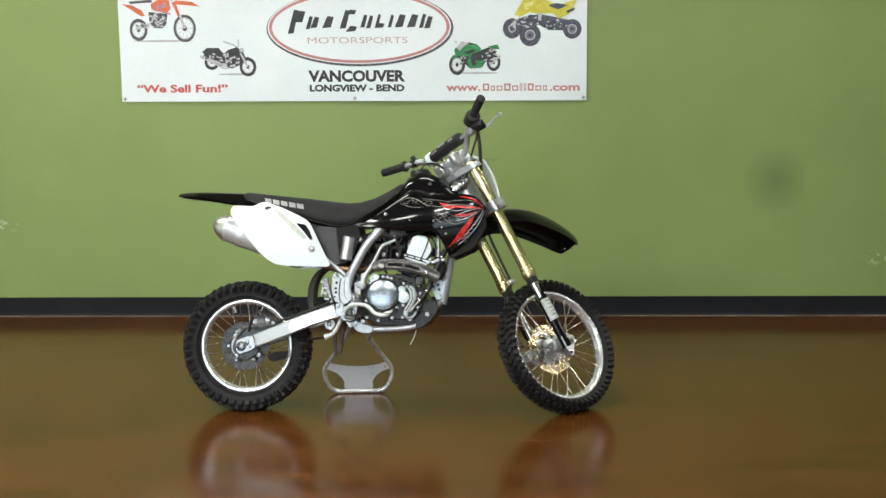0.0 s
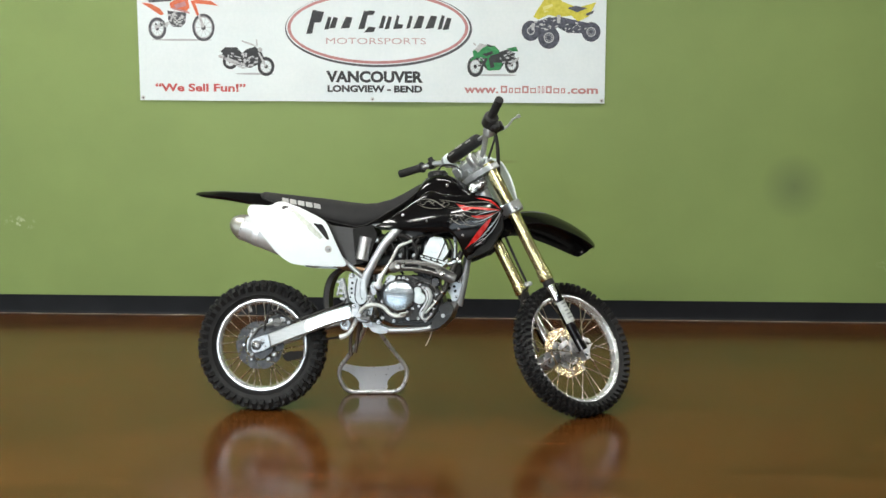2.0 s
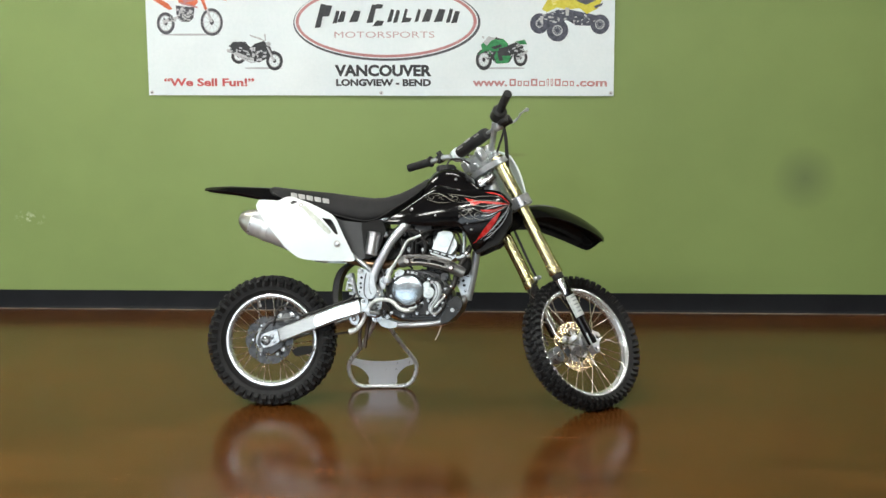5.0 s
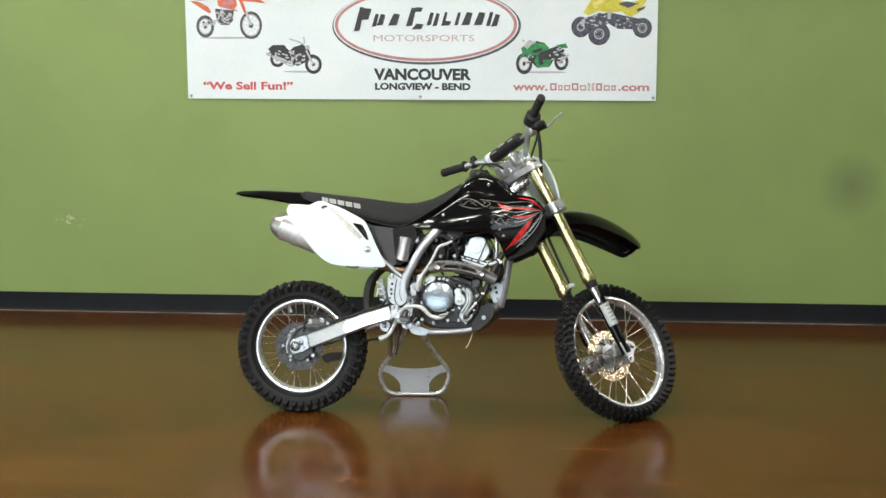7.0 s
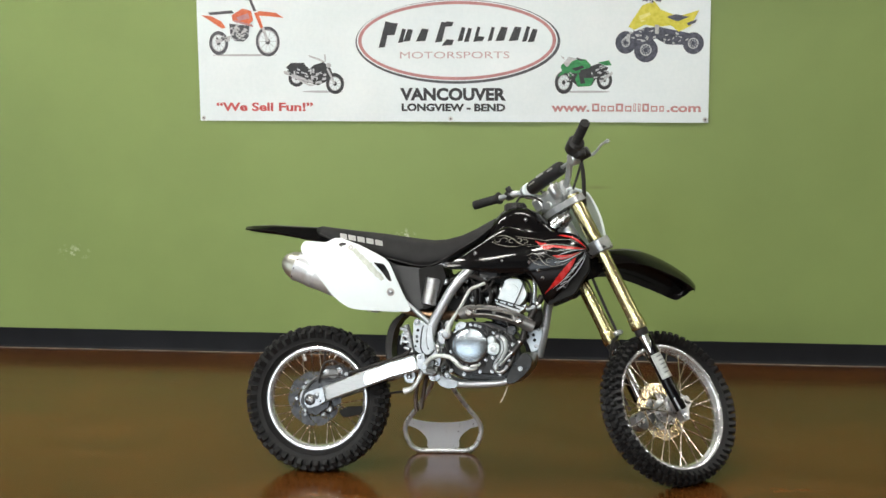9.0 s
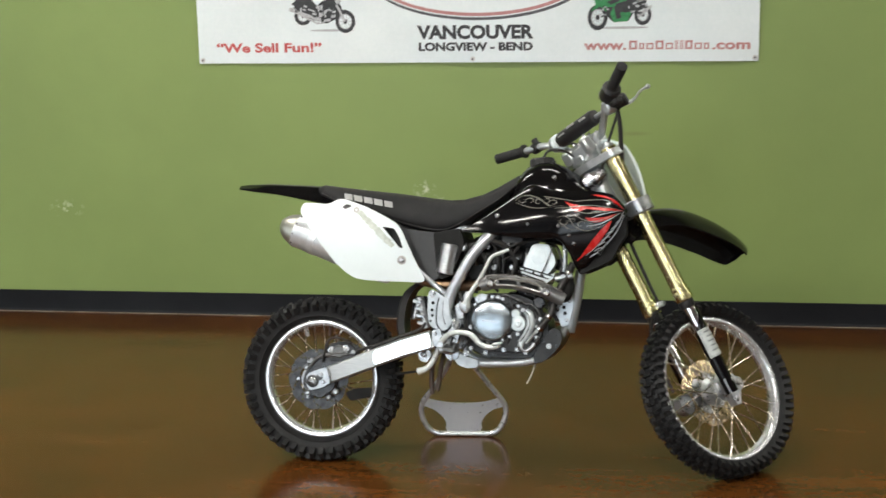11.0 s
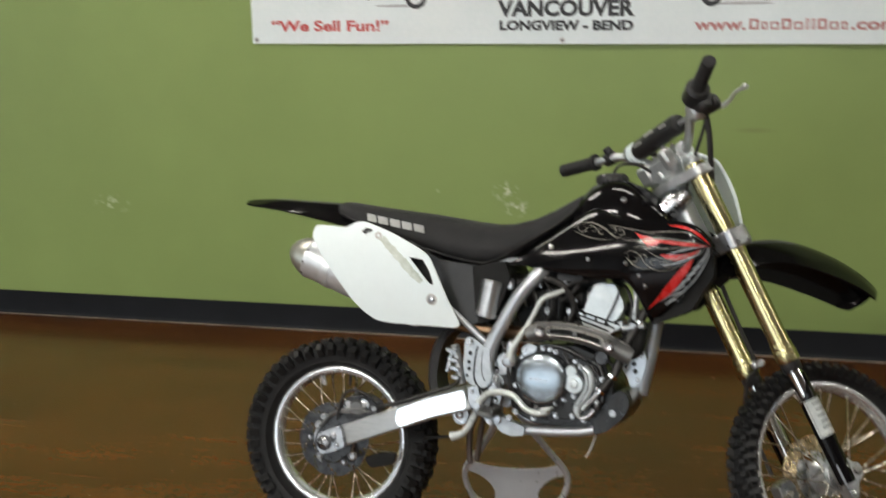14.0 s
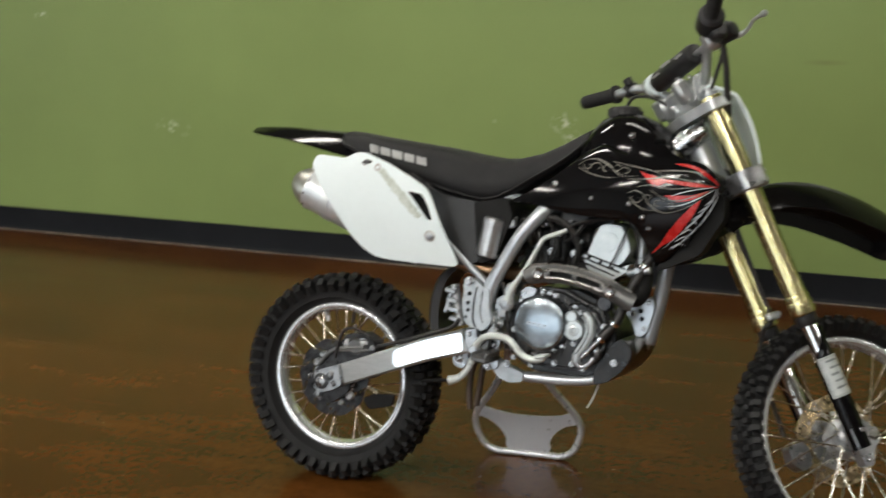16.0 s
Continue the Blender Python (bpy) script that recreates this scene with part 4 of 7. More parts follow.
# ---- rear fender, seat and tank ----
secs = [(-0.300, 0.872, 0.030, 0.006), (-0.270, 0.876, 0.052, 0.014), (-0.190, 0.880, 0.066, 0.026), (-0.119, 0.878, 0.072, 0.036), (-0.037, 0.876, 0.078, 0.050), (0.05, 0.866, 0.082, 0.056), (0.12, 0.85, 0.08, 0.05)]
rings = []
for x, z, h, d in secs:
    top, bot = [], []
    for k in np.linspace(-1, 1, 15):
        q = Vector((x, k * h, z - d * abs(k) ** 2.6 + 0.005 * max(0, 1 - abs(abs(k) - 0.5) / 0.2)))
        top.append(q)
        bot.append(q - Vector((0, 0.002 * k, 0.0045)))
    rings.append(top + bot[::-1])
bm = bmesh.new()
quads(bm, rings)
part("rear_fender", bm, M_BLACK, bike, "glossy black plastic rear fender")

secs = [  # x, top, bottom, half width at the top, half width at the bottom
    (-0.030, 0.872, 0.850, 0.040, 0.055), (-0.010, 0.878, 0.835, 0.060, 0.078), (0.06, 0.870, 0.805, 0.066, 0.086), (0.115, 0.864, 0.788, 0.070, 0.090), (0.231, 0.853, 0.752, 0.074, 0.094),
    (0.346, 0.838, 0.725, 0.074, 0.092), (0.400, 0.833, 0.727, 0.072, 0.090), (0.446, 0.836, 0.749, 0.068, 0.088), (0.501, 0.851, 0.784, 0.062, 0.085), (0.550, 0.875, 0.815, 0.054, 0.080),
    (0.590, 0.899, 0.847, 0.046, 0.074), (0.614, 0.913, 0.872, 0.040, 0.066), (0.624, 0.908, 0.885, 0.030, 0.052)]
rings = []
for x, zt, zb, ht, hb in secs:
    ring = []
    for k in range(20):
        a = 2 * math.pi * k / 20
        c, s = math.cos(a), math.sin(a)
        y = math.copysign(abs(c) ** 0.5, c)
        zz = math.copysign(abs(s) ** 0.62, s)
        half = hb + (ht - hb) * (zz + 1) / 2
        ring.append(Vector((x, y * half, (zt + zb) / 2 + zz * (zt - zb) / 2)))
    rings.append(ring)
bm = bmesh.new()
quads(bm, rings)
seat = part("seat", bm, M_SEAT, bike, "long matt black vinyl seat")
# piping along the seat's lower edge
for s in (-1, 1):
    part("seam", tube([(x, s * (hb + 0.0005), zb + 0.014) for x, zt, zb, ht, hb in secs[1:-1]], 0.0022, 6, 3), M_BLACK_SATIN, seat)
# maker's mark on the seat as five plain slanted blocks
for k in range(5):
    x0, z0 = 0.070 + k * 0.0325, 0.831 - k * 0.0325 * 0.170
    def slant(u, v):
        return (x0 + 0.026 * u - 0.003 * v, z0 - 0.0042 * u + 0.0215 * v)
    loops = [[slant(0, 0), slant(1, 0), slant(1, 0.86), slant(0, 0.86)]]
    part("print", panel(loops, lambda x, z: -0.0915 + (0.86 - z) * -0.02 + 0.008 * max(0, 0.1 - x) / 0.03, 0.004, 0), M_GREY_INK, seat, "pale grey printed block")

secs = [(0.585, 0.855, 0.80, 0.050), (0.605, 0.900, 0.78, 0.066), (0.64, 0.938, 0.715, 0.080), (0.68, 0.955, 0.705, 0.090), (0.72, 0.953, 0.70, 0.096), (0.765, 0.935, 0.69, 0.096), (0.80, 0.912, 0.69, 0.088), (0.835, 0.884, 0.72, 0.070), (0.85, 0.86, 0.74, 0.05)]
rings = []
for x, zt, zb, h in secs:
    ring = []
    for k in range(24):
        a = 2 * math.pi * k / 24
        c, s = math.cos(a), math.sin(a)
        ring.append(Vector((x, math.copysign(abs(c) ** 0.75, c) * h, (zt + zb) / 2 + math.copysign(abs(s) ** 0.75, s) * (zt - zb) / 2)))
    rings.append(ring)
bm = bmesh.new()
quads(bm, rings)
tank = part("fuel_tank", bm, M_BLACK, bike, "glossy black fuel tank")
cap = part("filler_cap", lathe([(0.036, -0.004), (0.038, 0.004), (0.038, 0.022), (0.033, 0.029), (0.014, 0.031)], (0.682, 0, 0.938), (-0.06, 0, 1), 32), M_BLACK_SATIN, tank, "black ribbed filler cap")
ribs = bmesh.new()
for k in range(18):
    turn = 2 * math.pi * k / 18
    block((0.682 + 0.038 * math.cos(turn), 0.038 * math.sin(turn), 0.951), (0.005, 0.005, 0.018), 0.001, (0, 0, math.degrees(turn)), ribs)
part("rib", ribs, M_BLACK_SATIN, cap)
part("vent_hose", tube([(0.682, 0, 0.964), (0.70, 0, 0.990), (0.745, 0, 0.990), (0.79, 0.01, 0.965)], 0.004, 8, 6), M_HOSE, tank)


# ---- shrouds with their printed flames ----
def shroud_y(x, z):
    """How far out the right shroud stands at a place of its outline."""
    k = min(1.0, max(0.0, (x - 0.45) / 0.40))
    out = 0.088 + 0.080 * k * k * (3 - 2 * k)
    out -= 0.022 * ((z - 0.71 - 0.16 * (x - 0.45)) / 0.1) ** 2 * min(1.0, 0.7 + k)
    out -= 0.030 * max(0.0, (x - 0.90) / 0.05) ** 2
    return -out


UP = [(0.448, 0.7385), (0.500, 0.770), (0.560, 0.812), (0.612, 0.853), (0.660, 0.880), (0.705, 0.868), (0.748, 0.858), (0.82, 0.858), (0.89, 0.853), (0.925, 0.838), (0.955, 0.802)]
LOW = [(0.448, 0.7365), (0.500, 0.731), (0.560, 0.722), (0.620, 0.716), (0.690, 0.715), (0.745, 0.712), (0.780, 0.676), (0.812, 0.612), (0.850, 0.646), (0.910, 0.720), (0.955, 0.798)]
us = spline([(x, 0, z) for x, z in UP], 4)
ls = spline([(x, 0, z) for x, z in LOW], 4)
for s in (-1, 1):
    outer, inner = [], []
    for a, b in zip(us, ls):
        row = [a.lerp(b, t) for t in np.linspace(0, 1, 15)]
        edge = [0.006 * max(0, 1 - min(t, 1 - t) / 0.07) ** 2 for t in np.linspace(0, 1, 15)]
        outer.append([Vector((p.x, shroud_y(p.x, p.z) + e, p.z)) for p, e in zip(row, edge)])
        inner.append([q + Vector((0, 0.004, 0)) for q in outer[-1]])
    bm = bmesh.new()
    quads(bm, [o + i[::-1] for o, i in zip(outer, inner)])
    if s > 0:
        mirror(bm)
    sh = part("shroud", bm, M_BLACK, bike, "glossy black radiator shroud with red flames", angle=50)
    if s > 0:
        continue
    flames = [
        [(0.770, 0.826), (0.790, 0.819), (0.806, 0.817), (0.823, 0.812), (0.860, 0.809), (0.904, 0.806), (0.944, 0.799), (0.905, 0.797), (0.865, 0.800), (0.836, 0.803), (0.822, 0.797), (0.806, 0.793), (0.797, 0.800)],
        [(0.848, 0.845), (0.872, 0.846), (0.900, 0.840), (0.925, 0.826), (0.946, 0.802), (0.922, 0.820), (0.898, 0.834), (0.872, 0.840)],
        [(0.833, 0.776), (0.856, 0.777), (0.892, 0.779), (0.928, 0.791), (0.897, 0.771), (0.870, 0.764), (0.852, 0.765)],
        [(0.914, 0.772), (0.901, 0.742), (0.885, 0.718), (0.867, 0.694), (0.852, 0.679), (0.828, 0.664), (0.805, 0.646), (0.826, 0.671), (0.853, 0.709), (0.889, 0.751)],
    ]
    for f in flames:
        f = [(p.x, p.z) for p in spline([(x, 0, z) for x, z in f + f[:1]], 3)[:-1]]
        part("flame_print", panel([f], lambda x, z: shroud_y(x, z) - 0.0016, 0.0012, 0.012), M_RED, sh, "red flame print")
    curls = [[(cx + r * (1 - 0.10 * k) * math.cos(a0 + 0.75 * k * turn) * 1.5, cz + r * (1 - 0.10 * k) * math.sin(a0 + 0.75 * k * turn)) for k in range(8)]
             for cx, cz, r, a0, turn in ((0.638, 0.830, 0.010, 2.6, 1), (0.662, 0.828, 0.012, 3.6, -1), (0.688, 0.824, 0.011, 0.4, 1), (0.712, 0.830, 0.010, 4.0, 1), (0.735, 0.822, 0.010, 2.8, -1),
                                         (0.772, 0.764, 0.011, 2.4, 1), (0.796, 0.768, 0.009, 3.8, -1), (0.822, 0.756, 0.010, 0.6, 1), (0.848, 0.752, 0.008, 2.2, -1))]
    silver = curls + [
        [(0.612, 0.830), (0.630, 0.842), (0.655, 0.845), (0.680, 0.838), (0.705, 0.824), (0.732, 0.812), (0.768, 0.814)], [(0.614, 0.824), (0.640, 0.814), (0.665, 0.808), (0.692, 0.806), (0.722, 0.808)],
        [(0.660, 0.846), (0.690, 0.835), (0.712, 0.818), (0.730, 0.808)], [(0.700, 0.842), (0.740, 0.836), (0.780, 0.830), (0.825, 0.822)], [(0.742, 0.806), (0.785, 0.808), (0.835, 0.814), (0.890, 0.810), (0.940, 0.800)],
        [(0.746, 0.774), (0.765, 0.782), (0.785, 0.774), (0.802, 0.752), (0.834, 0.738), (0.878, 0.750), (0.930, 0.782)], [(0.750, 0.768), (0.768, 0.752), (0.790, 0.742), (0.818, 0.742)],
        [(0.800, 0.786), (0.830, 0.770), (0.862, 0.766), (0.900, 0.778), (0.935, 0.795)], [(0.770, 0.790), (0.800, 0.796), (0.840, 0.790), (0.880, 0.794), (0.932, 0.800)], [(0.800, 0.826), (0.850, 0.830), (0.900, 0.828), (0.935, 0.806)],
    ]
    pale = [
        [(0.944, 0.797), (0.932, 0.766), (0.908, 0.732), (0.872, 0.696), (0.832, 0.660)], [(0.945, 0.788), (0.938, 0.762), (0.916, 0.722), (0.882, 0.686), (0.846, 0.656)], [(0.850, 0.776), (0.885, 0.788), (0.940, 0.800)],
        *[[(0.846 + 0.0125 * k, 0.660 + 0.0165 * k), (0.866 + 0.0115 * k, 0.672 + 0.0165 * k), (0.878 + 0.0095 * k, 0.668 + 0.0165 * k)] for k in range(7)], [(0.838, 0.752), (0.872, 0.757), (0.912, 0.776), (0.940, 0.796)],
    ]
    lines = silver + pale
    for li, pts in enumerate(lines):
        ln = spline([(x, 0, z) for x, z in pts], 6)
        left, right = [], []
        for i, p in enumerate(ln):
            d = (ln[min(i + 1, len(ln) - 1)] - ln[max(i - 1, 0)]).normalized()
            w = 0.0012 * math.sin(math.pi * (0.12 + 0.85 * i / (len(ln) - 1)))
            for side, sgn in ((left, 1), (right, -1)):
                x, z = p.x - d.z * w * sgn, p.z + d.x * w * sgn
                side.append(Vector((x, shroud_y(x, z) - 0.0022, z)))
        bm = bmesh.new()
        quads(bm, [left, right], closed=False)
        part("scroll_print", bm, M_SILVER_INK if li < len(silver) else M_WHITE_INK, sh, "thin silver scroll print")
    for x, z, r in ((0.556, 0.783, 0.0065), (0.655, 0.757, 0.004), (0.752, 0.752, 0.005), (0.785, 0.724, 0.005), (0.800, 0.700, 0.005), (0.730, 0.902, 0.006)):
        y = shroud_y(x, z) if z < 0.88 else -0.094
        part("bolt", lathe([(r * 1.2, 0), (r * 1.1, 0.002), (r * 0.5, 0.004)], (x, y, z), (0, -1, 0), 14), M_BOLT, sh)

# ---- side plates, muffler and airbox ----
outline = rounded([(-0.062, 0.790), (-0.051, 0.817), (0.0, 0.815), (0.032, 0.812), (0.061, 0.828), (0.084, 0.829), (0.152, 0.806), (0.221, 0.773), (0.254, 0.754), (0.268, 0.733), (0.304, 0.655), (0.341, 0.582), (0.330, 0.574),
                   (0.240, 0.576), (0.159, 0.578), (0.122, 0.584), (0.091, 0.603), (0.060, 0.630), (-0.004, 0.708), (-0.030, 0.740)], 0.012)
window = rounded([(0.206, 0.745), (0.245, 0.739), (0.262, 0.712), (0.274, 0.679), (0.262, 0.680), (0.236, 0.712)], 0.006)


def plate_y(x, z):
    return -0.141 - 0.010 * math.sin(min(1, max(0, (x + 0.06) / 0.4)) * math.pi) + 0.05 * ((z - 0.70) / 0.13) ** 2 * 0.25


for s in (-1, 1):
    bm = panel([outline, window], plate_y, 0.006, 0.02)
    if s > 0:
        mirror(bm)
    pl = part("side_plate", bm, M_WHITE, bike, "white plastic side plate with a slot", angle=50)
    if s > 0:
        continue
    bm = lathe([(0.0095, 0), (0.0095, 0.003), (0.006, 0.005)], (0.270, plate_y(0.27, 0.642) + 0.001, 0.642), (0, -1, 0), 20)
    part("bolt", bm, M_ALU, pl)
    bm = panel([circle(0.270, 0.642, 0.0135, 24), circle(0.270, 0.642, 0.0098, 24)], lambda x, z: plate_y(x, z) - 0.0012, 0.001, 0)
    part("ring_print", bm, M_GREY_INK, pl)
    # faded sticker: a dark hook, a round mark and a long worn strip
    bm = panel([rounded([(0.078, 0.804), (0.090, 0.813), (0.108, 0.810), (0.104, 0.803), (0.094, 0.802), (0.090, 0.796)], 0.003)], lambda x, z: plate_y(x, z) - 0.0012, 0.001, 0.01)
    part("hook_print", bm, M_AIRBOX, pl, "dark worn sticker end")
    part("mark_print", panel([circle(0.124, 0.795, 0.009, 18), circle(0.124, 0.795, 0.004, 12)], lambda x, z: plate_y(x, z) - 0.0012, 0.001, 0.01), M_GREY_INK, pl)
    rnd = random.Random(9)
    for k in range(16):
        t = k / 15
        cx, cz = 0.138 + 0.100 * t, 0.786 - 0.098 * t
        w, h = 0.008 + 0.008 * rnd.random(), 0.007 + 0.012 * rnd.random() * (1 - abs(t - 0.5))
        quad = [(cx - w, cz - h * 0.2), (cx, cz + h), (cx + w, cz + h * 0.1), (cx, cz - h * 0.9)]
        part("worn_print", panel([quad], lambda x, z: plate_y(x, z) - 0.0012 - 0.0001 * (k % 3), 0.001, 0.01), M_PALE_INK, pl)

MA, MB = Vector((-0.088, -0.078, 0.732)), Vector((0.245, -0.086, 0.605))
md = (MB - MA).normalized()
mlen = (MB - MA).length
muf = part("muffler", lathe([(0.050, 0), (0.0535, 0.003), (0.0535, 0.012), (0.0525, 0.014), (0.0525, mlen - 0.05), (0.046, mlen - 0.02), (0.026, mlen)], MA, md, 40), M_CAN, bike, "brushed aluminium muffler with a steel end cone")
part("end_cap", lathe([(0.013, -0.050), (0.018, -0.052), (0.026, -0.047), (0.040, -0.030), (0.050, -0.006), (0.0525, 0.002)], MA, md, 36), M_CAP, muf, "heat-tinted steel end cone")
for k in range(10):
    a = 2 * math.pi * k / 10
    side = md.orthogonal().normalized()
    d = Matrix.Rotation(a, 3, md) @ side
    part("rivet", lathe([(0.003, 0), (0.0025, 0.0022)], MA + md * 0.0075 + d * 0.0532, d, 8), M_DARK, muf)
part("strap", lathe([(0.0532, 0.06), (0.0545, 0.061), (0.0545, 0.082), (0.0532, 0.083)], MA, md, 36, ring=True), M_CAN, muf)

part("airbox", slab(rounded([(0.18, 0.79), (0.27, 0.740), (0.372, 0.729), (0.44, 0.742), (0.452, 0.70), (0.385, 0.60), (0.372, 0.585), (0.33, 0.575), (0.24, 0.60), (0.18, 0.68)], 0.012), -0.092, 0.092, 0.006), M_AIRBOX, bike, "dark grey plastic airbox")
# black slab added to draw the shaded recess beside the grey panel
part("airbox_recess_shade", slab(rounded([(0.356, 0.728), (0.440, 0.744), (0.456, 0.70), (0.420, 0.60), (0.378, 0.582), (0.366, 0.640)], 0.008), -0.094, 0.094, 0.004), M_DARK, bike, "black slab drawn as the shade of the recess beside the airbox panel")
part("inner_fender", slab(rounded([(0.06, 0.80), (0.20, 0.78), (0.30, 0.60), (0.285, 0.57), (0.20, 0.63), (0.10, 0.74)], 0.012), -0.05, 0.05, 0.006), M_BLACK_SATIN, bike, "black inner rear fender")
bm = bmesh.new()
rings = []
for p in spline([(0.310, 0, 0.575), (0.272, 0, 0.545), (0.252, 0, 0.50), (0.246, 0, 0.44), (0.252, 0, 0.405)], 5):
    rings.append([p + Vector((x, y, 0)) for x, y in ((-0.012, -0.045), (-0.006, -0.05), (0.012, -0.045), (0.006, 0), (0.012, 0.045), (-0.006, 0.05), (-0.012, 0.045), (-0.006, 0))])
quads(bm, rings)
part("mud_flap", bm, M_BLACK_SATIN, bike, "black rubber mud flap")

# ---- shock absorber ----
sh = part("shock_absorber", rod((0.445, 0.0, 0.715), (0.385, 0.0, 0.50), 0.024, 20), M_BLACK_SATIN, bike, "black rear shock with a silver reservoir")
coil = []
for k in range(85):
    t = k / 84
    c = Vector((0.440, 0, 0.69)).lerp(Vector((0.365, 0, 0.42)), t)
    a = t * 2 * math.pi * 7
    coil.append(c + Vector((0.030 * math.cos(a), 0.031 * math.sin(a), 0.008 * math.cos(a))))
part("spring", tube(coil, 0.0055, 8, 1), M_ALU_DARK, sh)
part("reservoir", lathe([(0.022, 0), (0.0275, 0.003), (0.0275, 0.012), (0.0265, 0.014), (0.0265, 0.074), (0.0275, 0.076), (0.0275, 0.090), (0.022, 0.094)], (0.394, -0.086, 0.602), (0.175, 0.0, 0.98), 28), M_BRUSHED, sh, "silver shock reservoir cylinder", angle=20)
bm = lathe([(0.012, 0), (0.012, 0.012), (0.008, 0.016)], (0.449, -0.072, 0.684), (0, -1, 0), 18)
block((0.435, -0.066, 0.690), (0.045, 0.014, 0.022), 0.004, bm=bm)
part("adjuster", bm, M_ALU, sh)

# ---- frame ----
for s in (-1, 1):
    main = part("frame_tube", tube([(0.590, s * 0.050, 0.775), (0.548, s * 0.070, 0.742), (0.518, s * 0.084, 0.708), (0.474, s * 0.090, 0.652), (0.434, s * 0.090, 0.580), (0.412, s * 0.088, 0.535), (0.402, s * 0.086, 0.50)], [0.016, 0.017, 0.017, 0.017, 0.017, 0.019, 0.022], 16, 6, flat=0.8), M_FRAME, bike, "silver painted frame tube")
    part("spar", tube([(0.90, s * 0.035, 0.815), (0.80, s * 0.068, 0.79), (0.66, s * 0.080, 0.765), (0.55, s * 0.078, 0.742)], 0.018, 12, 5), M_FRAME, bike, "silver frame spar under the tank")
    low = slab(rounded([(0.384, 0.440), (0.412, 0.445), (0.436, 0.452), (0.448, 0.430), (0.440, 0.385), (0.415, 0.358), (0.385, 0.366), (0.374, 0.410)], 0.010), s * 0.070, s * 0.094, 0.005)
    part("pivot_casting", low, M_ALU, bike, "rough cast lower pivot bracket")
    pp = slab(rounded([(0.343, 0.535), (0.357, 0.550), (0.374, 0.546), (0.392, 0.532), (0.414, 0.530), (0.418, 0.478), (0.426, 0.452), (0.412, 0.434), (0.398, 0.424), (0.384, 0.432), (0.366, 0.432), (0.350, 0.444), (0.342, 0.485), (0.345, 0.518)], 0.008), s * 0.074, s * 0.098, 0.004)
    pv = part("pivot_plate", pp, M_PIVOT, bike, "pale cast swingarm pivot plate")
    if s < 0:
        part("raised_face", slab(rounded([(0.382, 0.528), (0.394, 0.532), (0.412, 0.528), (0.416, 0.476), (0.423, 0.452), (0.409, 0.434), (0.397, 0.426), (0.386, 0.434), (0.376, 0.455), (0.378, 0.502)], 0.008), -0.105, -0.096, 0.004), M_PIVOT, pv, "raised pale face of the casting")
        groove = [(0.380, 0.530), (0.374, 0.502), (0.372, 0.455), (0.383, 0.431), (0.397, 0.422), (0.411, 0.431), (0.426, 0.451)]
        part("groove", tube([(x, -0.0978, z) for x, z in groove], 0.0024, 6, 4), M_CASE, pv, "dark step line in the casting")
        part("edge_lip", tube([(0.3945, -0.1045, 0.520), (0.392, -0.1050, 0.495), (0.393, -0.1050, 0.470), (0.402, -0.1048, 0.446)], 0.0022, 6, 4), M_ALU, pv)
        for x, z, r in ((0.361, 0.512, 0.0055), (0.358, 0.490, 0.0048), (0.359, 0.473, 0.0048), (0.354, 0.456, 0.004)):
            part("hole", lathe([(r, 0), (r, 0.0012)], (x, -0.0978, z), (0, -1, 0), 12), M_DARK, pv)
        bolts(pv, M_BOLT, [(0.358, -0.098, 0.540, 0.009), (0.434, -0.096, 0.446, 0.011), (0.428, -0.094, 0.398), (0.398, -0.094, 0.380), (0.412, -0.094, 0.414)], r=0.007, h=0.010)
        part("foot_lug", slab(rounded([(0.424, 0.346), (0.440, 0.322), (0.470, 0.312), (0.503, 0.316), (0.506, 0.338), (0.470, 0.350), (0.446, 0.358)], 0.007), -0.092, -0.066, 0.005), M_PIVOT, pv, "pale welded lug on the bottom rail")
    part("cradle_tube", tube([(0.764, s * 0.03, 0.44), (0.742, s * 0.052, 0.400), (0.704, s * 0.066, 0.358), (0.65, s * 0.072, 0.337), (0.55, s * 0.072, 0.329), (0.475, s * 0.074, 0.333), (0.43, s * 0.080, 0.36)], 0.0125, 12, 5), M_FRAME, bike, "silver lower cradle tube")
    part("subframe_tube", tube([(0.52, s * 0.055, 0.742), (0.35, s * 0.055, 0.75), (0.15, s * 0.055, 0.80), (0.02, s * 0.05, 0.83)], 0.010, 10, 4), M_FRAME, bike)
    part("subframe_tube", tube([(0.405, s * 0.085, 0.535), (0.355, s * 0.088, 0.575), (0.22, s * 0.082, 0.69), (0.08, s * 0.07, 0.80)], 0.009, 10, 4), M_FRAME, bike)
part("down_tube", tube([(0.862, 0, 0.790), (0.830, 0, 0.70), (0.806, 0, 0.617), (0.793, 0, 0.529), (0.770, 0, 0.430)], [0.021, 0.0175, 0.0165, 0.0165, 0.019], 16, 5), M_FRAME, bike, "silver frame down tube")
for s in (-1, 1):
    mp = slab(rounded([(0.722, 0.500), (0.748, 0.528), (0.785, 0.540), (0.790, 0.510), (0.776, 0.455), (0.752, 0.440), (0.742, 0.470)], 0.008), s * 0.022, s * 0.030, 0.002)
    mb = part("engine_mount", mp, M_FRAME, bike, "pale engine mounting plate")
    if s < 0:
        bolts(mb, M_BOLT, [(0.740, -0.030, 0.498), (0.776, -0.030, 0.525), (0.768, -0.030, 0.465)])
        for x, z in ((0.758, 0.505), (0.762, 0.487)):
            part("hole", lathe([(0.006, 0), (0.006, 0.001)], (x, -0.0298, z), (0, -1, 0), 12), M_DARK, mb)

